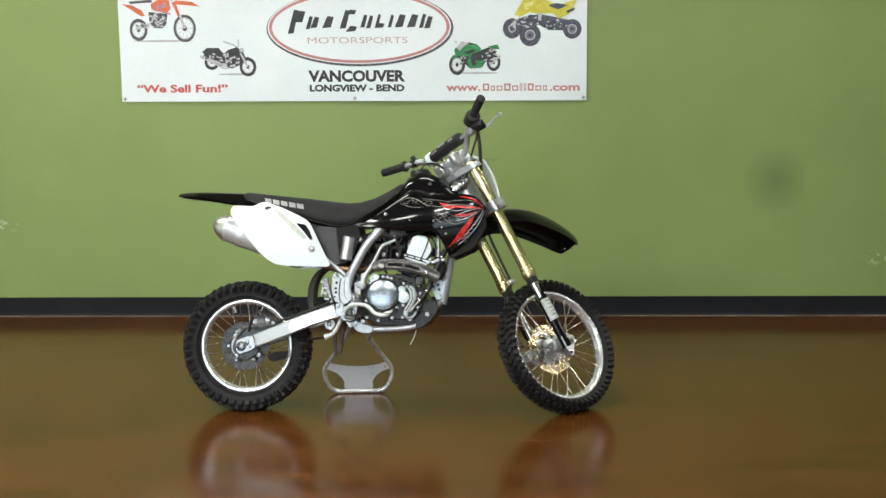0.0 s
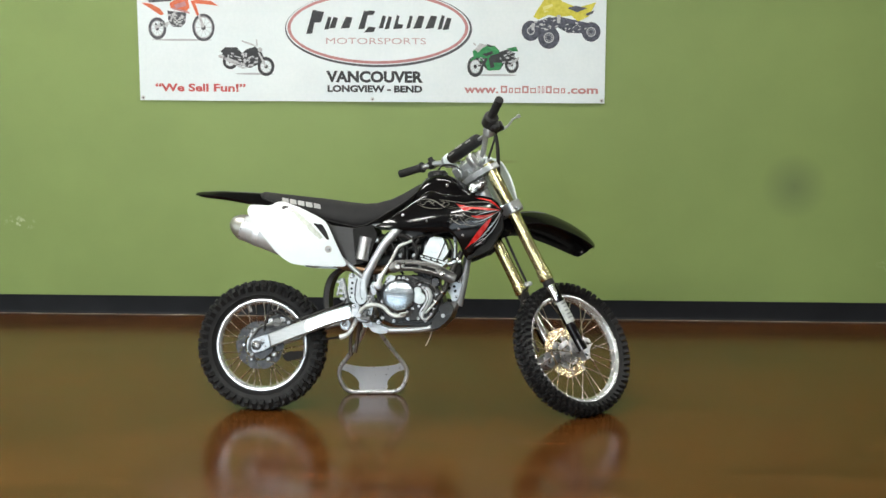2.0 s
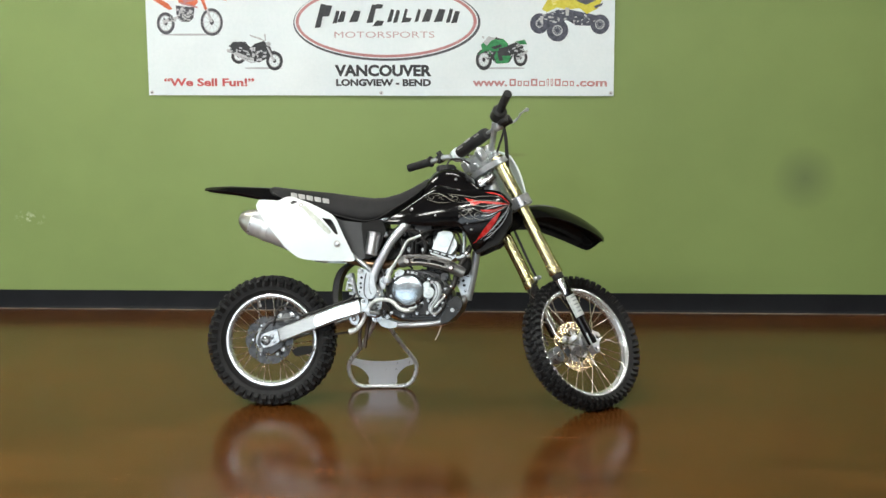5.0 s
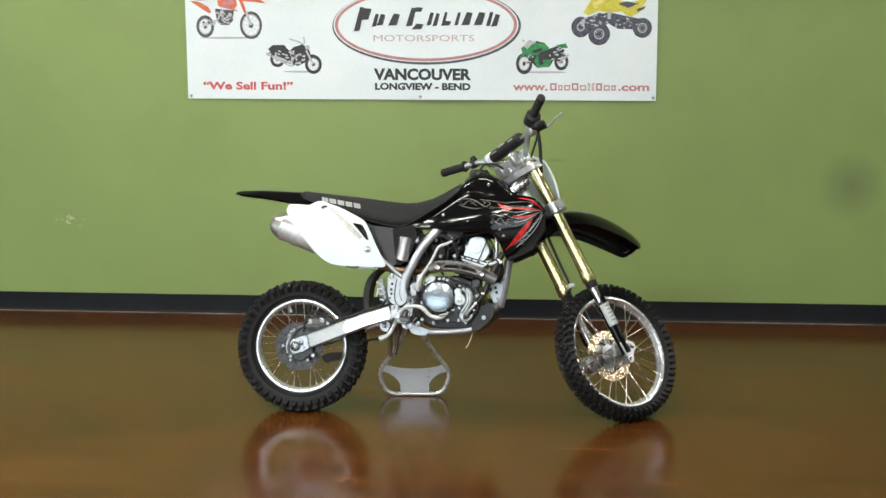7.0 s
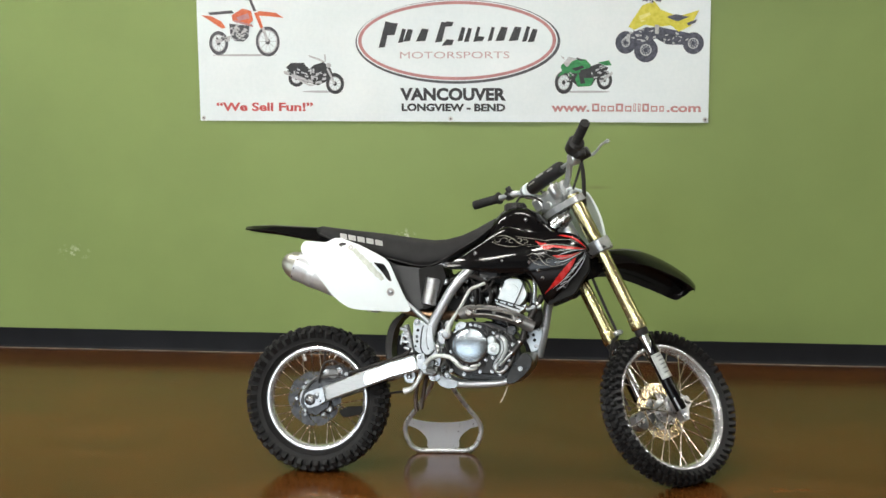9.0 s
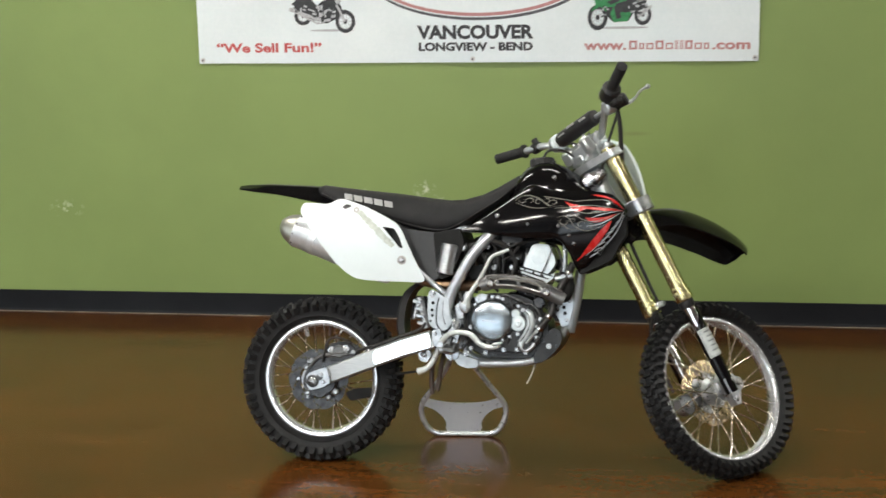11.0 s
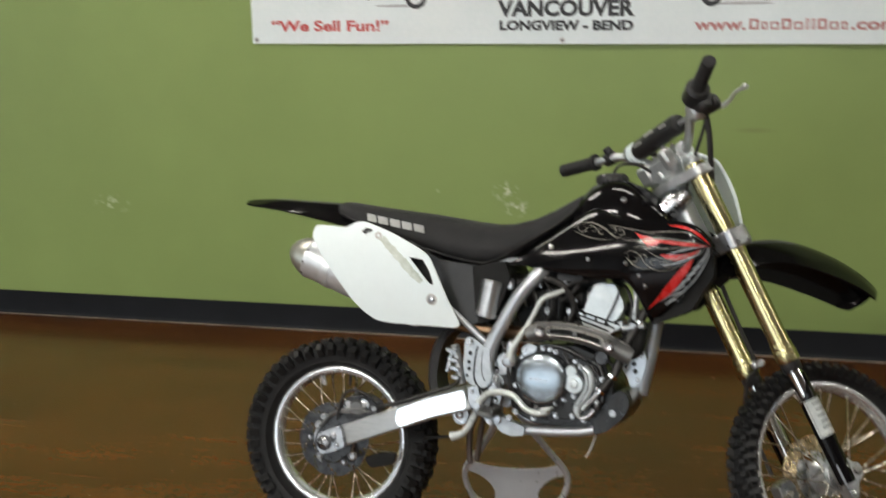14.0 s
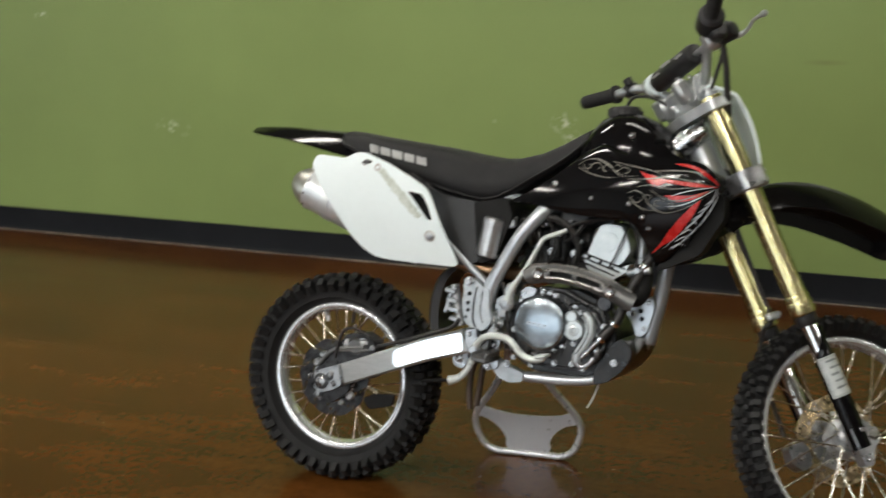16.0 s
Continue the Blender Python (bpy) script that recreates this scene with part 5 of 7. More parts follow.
# ---- swingarm, rear caliper and linkage ----
for s in (-1, 1):
    secs = [(0.004, 0.268, 0.026), (0.06, 0.2905, 0.0265), (0.185, 0.339, 0.0277), (0.27, 0.372, 0.0285), (0.362, 0.400, 0.029)]
    rings = []
    for x, z, h in secs:
        d = Vector((0.93, 0, 0.365))
        n = Vector((-0.365, 0, 0.93))
        yo, yi = (0.118 - 0.085 * max(0.0, 0.185 - x), 0.086)
        ring = []
        for a, b in ((-1, yo - 0.006), (-0.82, yo), (0.82, yo), (1, yo - 0.006), (1, yi + 0.006), (0.82, yi), (-0.82, yi), (-1, yi + 0.006)):
            p = Vector((x, s * b, z)) + n * h * a
            ring.append(p)
        rings.append(ring)
    bm = bmesh.new()
    quads(bm, rings)
    sw = part("swingarm", bm, M_ARM, bike, "grey aluminium box swingarm", angle=30)
    # added thin face whose paler colour draws the reflection's sharp edge
    fr = slab(rounded([(0.186, 0.3155), (0.176, 0.332), (0.180, 0.3605), (0.27, 0.396), (0.352, 0.421), (0.357, 0.410), (0.362, 0.376), (0.27, 0.3485)], 0.010), s * 0.116, s * 0.1205, 0.0012)
    part("lit_arm_face", fr, M_SWING, sw, "satin front face of the swingarm, lightened as a window reflection", angle=20)
    bm = slab(rounded([(-0.036, 0.268), (-0.030, 0.284), (0.006, 0.298), (0.030, 0.305), (0.042, 0.256), (0.014, 0.240), (-0.022, 0.230), (-0.034, 0.244)], 0.005), s * 0.084, s * 0.120, 0.003)
    en = part("axle_block", bm, M_ALU, sw, "cast axle block")
    bolts(en, M_BOLT, [(-0.014, s * 0.120, 0.2605, 0.013), (0.012, s * 0.120, 0.282, 0.006), (0.020, s * 0.120, 0.258, 0.006)], (0, s, 0))
    part("axle_washer", lathe([(0.020, 0), (0.020, 0.003), (0.017, 0.004)], (-0.014, s * 0.1195, 0.2605), (0, s, 0), 20), M_CASE, en)
    part("slot", slab(rounded([(-0.006, 0.270), (0.004, 0.284), (0.020, 0.274), (0.012, 0.262)], 0.002), s * 0.119, s * 0.1206, 0), M_CASE, en)
    bm = slab(rounded([(0.361, 0.428), (0.388, 0.434), (0.392, 0.412), (0.408, 0.408), (0.410, 0.392), (0.392, 0.378), (0.364, 0.378)], 0.006), s * 0.076, s * 0.113, 0.004)
    pb = part("pivot_block", bm, M_ALU, sw, "cast pivot end of the swingarm")
    if s < 0:
        bolts(pb, M_BOLT, [(0.372, -0.113, 0.418), (0.398, -0.113, 0.399, 0.009)], r=0.005, h=0.008)
        part("gap_seal", slab(rounded([(0.388, 0.440), (0.402, 0.436), (0.420, 0.404), (0.416, 0.372), (0.404, 0.368), (0.404, 0.402)], 0.005), -0.104, -0.080, 0.002), M_DARK, sw, "dark rubber pivot seal")
part("cross_member", block((0.315, 0, 0.385), (0.05, 0.18, 0.045), 0.008, (0, -21, 0)), M_ALU, bike, "cast swingarm cross member")
bm = slab(rounded([(0.010, 0.345), (0.030, 0.378), (0.075, 0.386), (0.112, 0.368), (0.118, 0.345), (0.085, 0.325), (0.03, 0.322)], 0.008), -0.088, -0.036, 0.005)
rc = part("rear_caliper", bm, M_ALU_DARK, bike, "dark rear brake caliper")
bolts(rc, M_BOLT, [(0.036, -0.088, 0.356, 0.009), (0.080, -0.088, 0.362, 0.009), (0.106, -0.088, 0.352)])
part("pad_pin", rod((0.020, -0.092, 0.338), (0.100, -0.092, 0.345), 0.004, 8), M_GUARD, rc)
part("bleed_screw", rod((0.052, -0.07, 0.384), (0.046, -0.074, 0.402), 0.004, 8), M_ALU, rc)
part("piston_housing", lathe([(0.021, 0), (0.021, 0.006), (0.016, 0.010), (0.008, 0.010)], (0.060, -0.086, 0.352), (0, -1, 0), 18), M_GUARD, rc)
part("caliper_carrier", slab(rounded([(-0.052, 0.285), (-0.02, 0.320), (0.02, 0.352), (0.10, 0.362), (0.115, 0.330), (0.05, 0.300), (0.045, 0.235), (0.00, 0.202), (-0.045, 0.215), (-0.06, 0.25)], 0.01), -0.082, -0.072, 0.003), M_CASE, bike, "dark caliper carrier")
for x, z, r in ((-0.046, 0.300, 0.010), (-0.030, 0.322, 0.008), (0.050, 0.226, 0.011), (0.028, 0.208, 0.008), (-0.040, 0.220, 0.009)):
    part("boss", lathe([(r, 0), (r * 0.95, 0.008), (r * 0.6, 0.011), (r * 0.55, 0.006)], (x, -0.082, z), (0, -1, 0), 14), M_ALU, rc)
part("torque_arm", tube([(-0.040, -0.088, 0.296), (-0.010, -0.090, 0.330), (0.030, -0.092, 0.344), (0.085, -0.092, 0.352)], 0.0055, 8, 5), M_GUARD, rc, "grey caliper bracket arm")
part("hose_loop", tube([(0.008, -0.094, 0.318), (0.016, -0.098, 0.352), (0.030, -0.098, 0.388), (0.062, -0.096, 0.396), (0.105, -0.094, 0.378)], 0.0042, 8, 6), M_HOSE, rc, "black caliper hose")
part("disc_guard", slab(rounded([(0.078, 0.222), (0.110, 0.238), (0.166, 0.242), (0.160, 0.212), (0.096, 0.196)], 0.008), -0.074, -0.066, 0.003), M_DARK, bike, "black disc guard")
part("brake_hose", tube([(0.095, -0.075, 0.350), (0.18, -0.092, 0.376), (0.26, -0.10, 0.405), (0.32, -0.10, 0.428), (0.338, -0.10, 0.45)], 0.0055, 8, 6), M_HOSE, bike, "black rear brake hose")
mc = part("rear_master_cylinder", rod((0.316, -0.088, 0.530), (0.340, -0.088, 0.432), 0.0115, 16), M_ALU, bike, "grey rear brake master cylinder")
bm = bmesh.new()
for k in range(4):
    block((0.312 + 0.005 * k, -0.096, 0.514 - 0.022 * k), (0.030, 0.016, 0.012), 0.003, (0, 14, 0), bm)
block((0.308, -0.092, 0.490), (0.010, 0.020, 0.062), 0.003, (0, 14, 0), bm)
part("bracket", bm, M_ALU, mc)
part("link_arm", slab(rounded([(0.300, 0.372), (0.335, 0.378), (0.352, 0.350), (0.335, 0.322), (0.310, 0.330)], 0.009), -0.055, -0.035, 0.004), M_ALU, bike, "cast shock linkage arm")
part("bolt", bolt((0.326, -0.055, 0.350), (0, -1, 0), 0.011, 0.008), M_BOLT, bike)
part("link_rod", tube([(0.376, -0.08, 0.372), (0.362, -0.082, 0.335), (0.340, -0.082, 0.308), (0.312, -0.08, 0.297)], [0.010, 0.008, 0.009, 0.012], 12, 5, flat=0.7), M_PEDAL, bike, "pale cast linkage lever")
part("brake_rod", rod((0.312, -0.078, 0.297), (0.235, -0.07, 0.285), 0.004, 8), M_DARK, bike)
part("drain_hose", tube([(0.380, -0.02, 0.38), (0.352, -0.03, 0.33), (0.346, -0.03, 0.27), (0.350, -0.03, 0.225)], 0.0075, 10, 5), M_BROWN_HOSE, bike, "dark drain hose")
part("drain_hose", tube([(0.395, -0.03, 0.38), (0.380, -0.035, 0.33), (0.372, -0.03, 0.28), (0.366, -0.03, 0.235)], 0.0075, 10, 5), M_BROWN_HOSE, bike, "dark drain hose")
part("drain_hose", tube([(0.67, -0.03, 0.345), (0.672, -0.04, 0.325), (0.660, -0.04, 0.29), (0.648, -0.04, 0.268)], 0.0022, 8, 4), M_PALE_INK, bike, "thin clear drain hose")

# ---- engine ----
eng = part("engine", slab(rounded([(0.455, 0.420), (0.480, 0.370), (0.530, 0.345), (0.660, 0.345), (0.712, 0.385), (0.722, 0.450), (0.690, 0.520), (0.620, 0.548), (0.510, 0.540), (0.462, 0.490)], 0.015), -0.082, 0.082, 0.008), M_ENGINE, bike, "black cast engine with a polished clutch cover")
part("side_cover", slab(rounded([(0.482, 0.440), (0.486, 0.500), (0.520, 0.538), (0.590, 0.540), (0.640, 0.518), (0.685, 0.500), (0.700, 0.450), (0.685, 0.395), (0.640, 0.365), (0.540, 0.368), (0.498, 0.395)], 0.015), -0.106, -0.080, 0.006), M_ENGINE, eng, "black cast crankcase side cover")
flange = [(0.482, 0.440), (0.486, 0.500), (0.520, 0.538), (0.590, 0.540), (0.640, 0.518), (0.685, 0.500), (0.700, 0.450), (0.685, 0.395), (0.640, 0.365), (0.540, 0.368), (0.498, 0.395), (0.482, 0.440)]
part("flange", tube([(x, -0.094, z) for x, z in flange], 0.0045, 8, 2, flat=0.8), M_CASE, eng, "grey machined joint edge")
part("inner_rim", lathe([(0.066, 0), (0.069, 0.004), (0.067, 0.007), (0.063, 0.006)], (0.550, -0.104, 0.463), (0, -1, 0), 40, ring=True), M_CASE, eng)
for a, b in (((0.618, 0.500), (0.600, 0.528)), ((0.606, 0.420), (0.596, 0.392)), ((0.500, 0.500), (0.492, 0.520)), ((0.690, 0.474), (0.668, 0.500)), ((0.612, 0.508), (0.640, 0.520)), ((0.520, 0.400), (0.506, 0.384))):
    part("cast_rib", rod((a[0], -0.107, a[1]), (b[0], -0.106, b[1]), 0.004, 8), M_CASE, eng)
part("oil_line", tube([(0.655, -0.124, 0.396), (0.672, -0.122, 0.416), (0.690, -0.118, 0.438)], 0.0055, 10, 4), M_ALU, eng, "thin metal oil line")
part("drain_boss", lathe([(0.012, 0), (0.012, 0.010), (0.008, 0.013)], (0.684, -0.102, 0.404), (0, -1, 0), 14), M_CASE, eng)
cc = lathe([(0.0625, 0), (0.0628, 0.014), (0.0618, 0.0172), (0.0590, 0.0194), (0.0545, 0.0208), (0.045, 0.0224), (0.032, 0.0240), (0.016, 0.0250), (0.0, 0.0254)], (0.550, -0.106, 0.463), (0, -1, 0), 56, caps=False)
cov = part("clutch_cover", cc, M_COVER, eng, "round polished clutch cover")
bm = bmesh.new()
for k in range(4):
    block((0.526 + 0.0125 * k, -0.1306, 0.4625 - 0.0008 * k), (0.009, 0.002, 0.004), 0, bm=bm)
part("print", bm, M_ALU, cov, "small cast bars on the cover")
bolts(eng, M_BOLT, [(0.550 + 0.0715 * math.cos(a), -0.106, 0.463 + 0.0715 * math.sin(a)) for a in (2 * math.pi * (k + 0.3) / 6 for k in range(6))], r=0.0050, h=0.009)
for x, z in ((0.642, 0.496), (0.676, 0.466), (0.696, 0.470), (0.692, 0.442), (0.684, 0.414), (0.628, 0.424), (0.626, 0.376), (0.654, 0.368), (0.579, 0.528), (0.548, 0.534), (0.484, 0.376), (0.529, 0.364), (0.585, 0.374), (0.583, 0.404), (0.506, 0.530), (0.628, 0.510)):
    bolts(eng, M_BOLT, [(x, -0.105, z)], r=0.0050, h=0.010)
# water pump: a round cover with an upper lobe, and the curved passage beside it
wp = lathe([(0.0235, 0), (0.0235, 0.010), (0.021, 0.014), (0.013, 0.0145), (0.011, 0.018), (0.006, 0.019), (0.004, 0.0165)], (0.630, -0.106, 0.455), (0, -1, 0), 28)
lathe([(0.015, 0), (0.015, 0.009), (0.012, 0.012), (0.005, 0.0125)], (0.622, -0.106, 0.484), (0, -1, 0), 20, wp)
block((0.625, -0.110, 0.470), (0.026, 0.014, 0.022), 0.003, bm=wp)
part("water_pump", wp, M_HEAD, eng, "small round pale water pump cover")
passage = [(0.651, -0.112, 0.494), (0.664, -0.113, 0.482), (0.668, -0.113, 0.452), (0.656, -0.113, 0.424), (0.641, -0.113, 0.402), (0.639, -0.113, 0.384), (0.652, -0.112, 0.373), (0.672, -0.111, 0.384), (0.682, -0.108, 0.404)]
part("pump_pipe", tube(passage[:6], [0.009, 0.0125, 0.0125, 0.0115, 0.010, 0.009], 14, 6, flat=0.8), M_HEAD, eng, "pale cast coolant passage")
part("passage_loop", tube(passage[4:], 0.0062, 10, 6), M_ALU, eng, "cast rim below the coolant passage")
part("passage_groove", tube([(x - 0.002, -0.1228, z) for x, y, z in passage[:5]], 0.0016, 6, 6), M_CASE, eng)
part("coolant_hose", tube([(0.692, -0.114, 0.440), (0.712, -0.106, 0.466), (0.728, -0.098, 0.492), (0.744, -0.092, 0.545), (0.770, -0.080, 0.60), (0.790, -0.07, 0.64)], 0.0115, 12, 5), M_HOSE, eng, "black coolant hose")
for x, z in ((0.694, 0.443), (0.720, 0.480), (0.776, 0.612)):
    part("hose_clip", lathe([(0.0138, -0.004), (0.0145, -0.004), (0.0145, 0.004), (0.0138, 0.004)], (x, float(np.interp(x, (0.692, 0.728, 0.790), (-0.113, -0.098, -0.07))), z), (0.62, 0, 0.78), 16, ring=True), M_CHROME, eng)
part("oil_filler", lathe([(0.016, 0), (0.018, 0.004), (0.018, 0.012), (0.012, 0.016)], (0.515, -0.108, 0.400), (0, -1, 0), 16), M_ALU_DARK, eng)
cyl = bmesh.new()
for k in range(7):
    z = 0.535 + k * 0.0135
    x0, x1 = 0.592 + k * 0.005, 0.700 + k * 0.004
    block(((x0 + x1) / 2, 0, z), (x1 - x0, 0.125, 0.006), 0.0015, (0, 14, 0), cyl)
block((0.664, 0, 0.575), (0.088, 0.105, 0.10), 0.008, (0, 14, 0), cyl)
part("cylinder", cyl, M_ALU_DARK, eng, "dark finned cylinder")
hd = part("cylinder_head", slab(rounded([(0.634, 0.628), (0.642, 0.650), (0.660, 0.694), (0.676, 0.700), (0.712, 0.698), (0.730, 0.664), (0.736, 0.640), (0.722, 0.617), (0.706, 0.602)], 0.006), -0.068, 0.06, 0.005), M_HEAD, eng, "pale cast cylinder head cover")
hb = lathe([(0.0225, 0), (0.0215, 0.0030), (0.012, 0.0038), (0.0, 0.004)], (0.684, -0.067, 0.658), (0, -1, 0), 24)
part("boss", hb, M_HEAD, eng)
part("head_base", slab(rounded([(0.624, 0.626), (0.716, 0.603), (0.736, 0.612), (0.728, 0.592), (0.690, 0.568), (0.640, 0.586)], 0.004), -0.070, 0.062, 0.003), M_HEAD, eng, "pale cast base of the cylinder head")
for k in range(3):
    part("joint_line", rod((0.630 - 0.003 * k, -0.0722, 0.628 - 0.0095 * k), (0.728 - 0.013 * k, -0.0722, 0.600 - 0.0085 * k), 0.0019, 8), M_DARK, eng)
for x, z in ((0.640, 0.620), (0.668, 0.611), (0.696, 0.601)):
    bolts(eng, M_ALU_DARK, [(x, -0.068, z)], r=0.004)
part("far_cover", slab(rounded([(0.44, 0.70), (0.50, 0.735), (0.66, 0.735), (0.668, 0.700), (0.640, 0.650), (0.622, 0.600), (0.53, 0.590), (0.47, 0.56), (0.44, 0.60)], 0.012), 0.03, 0.07, 0.006), M_BLACK_SATIN, eng, "black far-side cover and linkage")
carb = rod((0.50, -0.01, 0.66), (0.63, -0.01, 0.655), 0.026, 20)
for cx, cz, cr in ((0.520, 0.690, 0.012), (0.585, 0.700, 0.014), (0.545, 0.625, 0.012), (0.600, 0.625, 0.010)):
    rod((cx, -0.06, cz), (cx, -0.005, cz), cr, 12, carb)
block((0.555, -0.012, 0.640), (0.05, 0.075, 0.085), 0.008, bm=carb)
rod((0.555, -0.05, 0.610), (0.555, -0.05, 0.665), 0.012, 12, carb)
part("carburettor", carb, M_ALU_DARK, eng, "dark carburettor and intake")
for x, y, z, r in ((0.520, -0.060, 0.690, 0.007), (0.585, -0.060, 0.700, 0.008), (0.545, -0.060, 0.625, 0.007), (0.600, -0.060, 0.625, 0.006), (0.562, -0.058, 0.668, 0.006), (0.612, -0.060, 0.652, 0.005)):
    part("screw", bolt((x, y, z), (0, -1, 0), r, 0.007), M_BOLT, eng)
for z in (0.646, 0.672):
    part("clamp_band", lathe([(0.0275, -0.003), (0.0290, -0.003), (0.0290, 0.003), (0.0275, 0.003)], (0.640 - 0.16 * (z > 0.66), -0.01, 0.657), (1, 0, 0), 24, ring=True), M_ALU, eng)
part("choke_cable", tube([(0.535, -0.066, 0.700), (0.556, -0.084, 0.672), (0.560, -0.086, 0.632), (0.545, -0.080, 0.600)], 0.0036, 8, 6), M_HOSE, eng)
part("overflow_hose", tube([(0.590, -0.062, 0.612), (0.600, -0.078, 0.590), (0.640, -0.086, 0.556), (0.690, -0.084, 0.530), (0.716, -0.080, 0.500)], 0.0045, 8, 6), M_HOSE, eng, "thin black overflow hose")
part("sensor", lathe([(0.009, 0), (0.009, 0.012), (0.006, 0.014), (0.006, 0.022)], (0.676, -0.082, 0.540), (0.2, -0.9, 0.3), 14), M_CASE, eng)
part("starter_boss", lathe([(0.020, 0), (0.020, 0.012), (0.015, 0.016), (0.006, 0.016)], (0.690, -0.080, 0.520), (0, -1, 0), 18), M_CASE, eng)
part("case_lug", slab(rounded([(0.498, 0.512), (0.494, 0.532), (0.512, 0.546), (0.534, 0.540), (0.528, 0.524)], 0.005), -0.112, -0.095, 0.003), M_ALU, eng, "pale cast lug above the clutch cover")
part("intake_boot", tube([(0.40, 0, 0.675), (0.46, -0.005, 0.675), (0.51, -0.01, 0.662)], [0.040, 0.038, 0.030], 16, 5), M_HOSE, eng, "black rubber intake boot")
part("coil", block((0.600, -0.045, 0.712), (0.075, 0.045, 0.035), 0.006), M_BLACK_SATIN, eng, "black ignition coil under the tank")
part("wiring_loom", tube([(0.47, -0.070, 0.690), (0.53, -0.076, 0.705), (0.58, -0.07, 0.69), (0.61, -0.062, 0.645), (0.60, -0.06, 0.60)], 0.008, 8, 6), M_HOSE, eng, "black taped wiring loom")
part("wiring_loom", tube([(0.49, -0.055, 0.700), (0.52, -0.070, 0.640), (0.50, -0.075, 0.58), (0.49, -0.075, 0.545)], 0.0065, 8, 6), M_HOSE, eng)
part("fuel_hose", tube([(0.61, -0.03, 0.72), (0.62, -0.062, 0.695), (0.60, -0.066, 0.665), (0.575, -0.055, 0.65)], 0.0045, 8, 6), M_HOSE, eng)
part("spark_lead", tube([(0.70, -0.03, 0.70), (0.735, -0.045, 0.690), (0.752, -0.05, 0.64), (0.745, -0.06, 0.60)], 0.0045, 8, 6), M_HOSE, eng, "black ignition lead")
part("spark_lead", tube([(0.728, -0.060, 0.705), (0.720, -0.078, 0.670), (0.704, -0.080, 0.628), (0.690, -0.080, 0.600)], 0.0022, 8, 5), M_HOSE, eng, "thin black lead across the head")
part("coolant_pipe", tube([(0.762, -0.062, 0.700), (0.764, -0.066, 0.66), (0.762, -0.066, 0.615)], 0.0075, 10, 5), M_ALU, eng, "silver coolant pipe")
part("throttle_cable", tube([(0.56, -0.06, 0.67), (0.62, -0.075, 0.70), (0.70, -0.07, 0.715), (0.78, -0.06, 0.735)], 0.0042, 8, 6), M_HOSE, eng)
part("vent_hose", tube([(0.52, -0.06, 0.62), (0.535, -0.075, 0.58), (0.56, -0.07, 0.55)], 0.0045, 8, 5), M_HOSE, eng)
part("thermostat", block((0.752, -0.072, 0.590), (0.034, 0.024, 0.022), 0.005, (0, 20, 0)), M_ALU_DARK, eng)
rod_bm = rod((0.735, -0.078, 0.592), (0.790, -0.082, 0.604), 0.009, 12)
bolt((0.762, -0.090, 0.600), (0, -1, 0), 0.006, 0.006, rod_bm)
part("pipe_joint", rod_bm, M_ALU, eng)
part("belly_guard", slab(rounded([(0.676, 0.332), (0.706, 0.340), (0.735, 0.364), (0.756, 0.392), (0.763, 0.415), (0.754, 0.436), (0.736, 0.447), (0.718, 0.432), (0.704, 0.412), (0.690, 0.390), (0.676, 0.368)], 0.01), -0.094, 0.094, 0.008), M_ENGINE, eng, "black plastic engine guard")
part("bolt", bolt((0.722, -0.094, 0.388), (0, -1, 0), 0.0062, 0.007), M_BOLT, eng)
for s in (-1, 1):
    bm = block((0.884, s * 0.104, 0.752), (0.056, 0.076, 0.17), 0.004, (0, 24, 0))
    rd = part("radiator", bm, M_RADIATOR, bike, "dark finned radiator")
    fins = bmesh.new()
    for k in range(14):
        o = Vector((0.884, s * 0.104, 0.750)) + Vector((math.sin(radians(24)), 0, math.cos(radians(24)))) * (k - 6.5) * 0.0115
        block(tuple(o), (0.060, 0.078, 0.003), 0, (0, 24, 0), fins)
    part("fin", fins, M_DARK, rd)
    # black louvre box that guides air from beside the fork into the radiator
    lv = slab(rounded([(0.812, 0.606), (0.842, 0.618), (0.868, 0.630), (0.908, 0.650), (0.934, 0.698), (0.954, 0.730), (0.952, 0.780), (0.900, 0.790), (0.846, 0.700)], 0.008), s * 0.062, s * 0.118, 0.003)
    louvre = part("louvre_box", lv, M_DARK, rd, "black plastic radiator louvre box")
    blades = bmesh.new()
    for k in range(6):
        block((0.934 - 0.0085 * k, s * 0.090, 0.716 - 0.0150 * k), (0.004, 0.052, 0.016), 0.001, (0, 60, 0), blades)
    part("louvre", blades, M_DARK, louvre)

# exhaust header with its slotted guard
# header coloured black so the shade behind the guard's slots is painted in
part("exhaust_header", tube([(0.725, 0.0, 0.640), (0.758, -0.03, 0.622), (0.778, -0.075, 0.570), (0.768, -0.100, 0.538), (0.738, -0.114, 0.545), (0.670, -0.116, 0.569), (0.590, -0.116, 0.580), (0.530, -0.110, 0.573)], 0.0165, 16, 6), M_DARK, bike, "exhaust header pipe, blackened as the shade inside the guard slots")
part("exhaust_pipe", tube([(0.540, -0.112, 0.575), (0.495, -0.088, 0.568), (0.450, -0.062, 0.566), (0.360, -0.062, 0.571), (0.300, -0.078, 0.588), (0.238, -0.086, 0.608)], 0.0165, 16, 6), M_PIPE, bike, "heat-browned exhaust pipe")
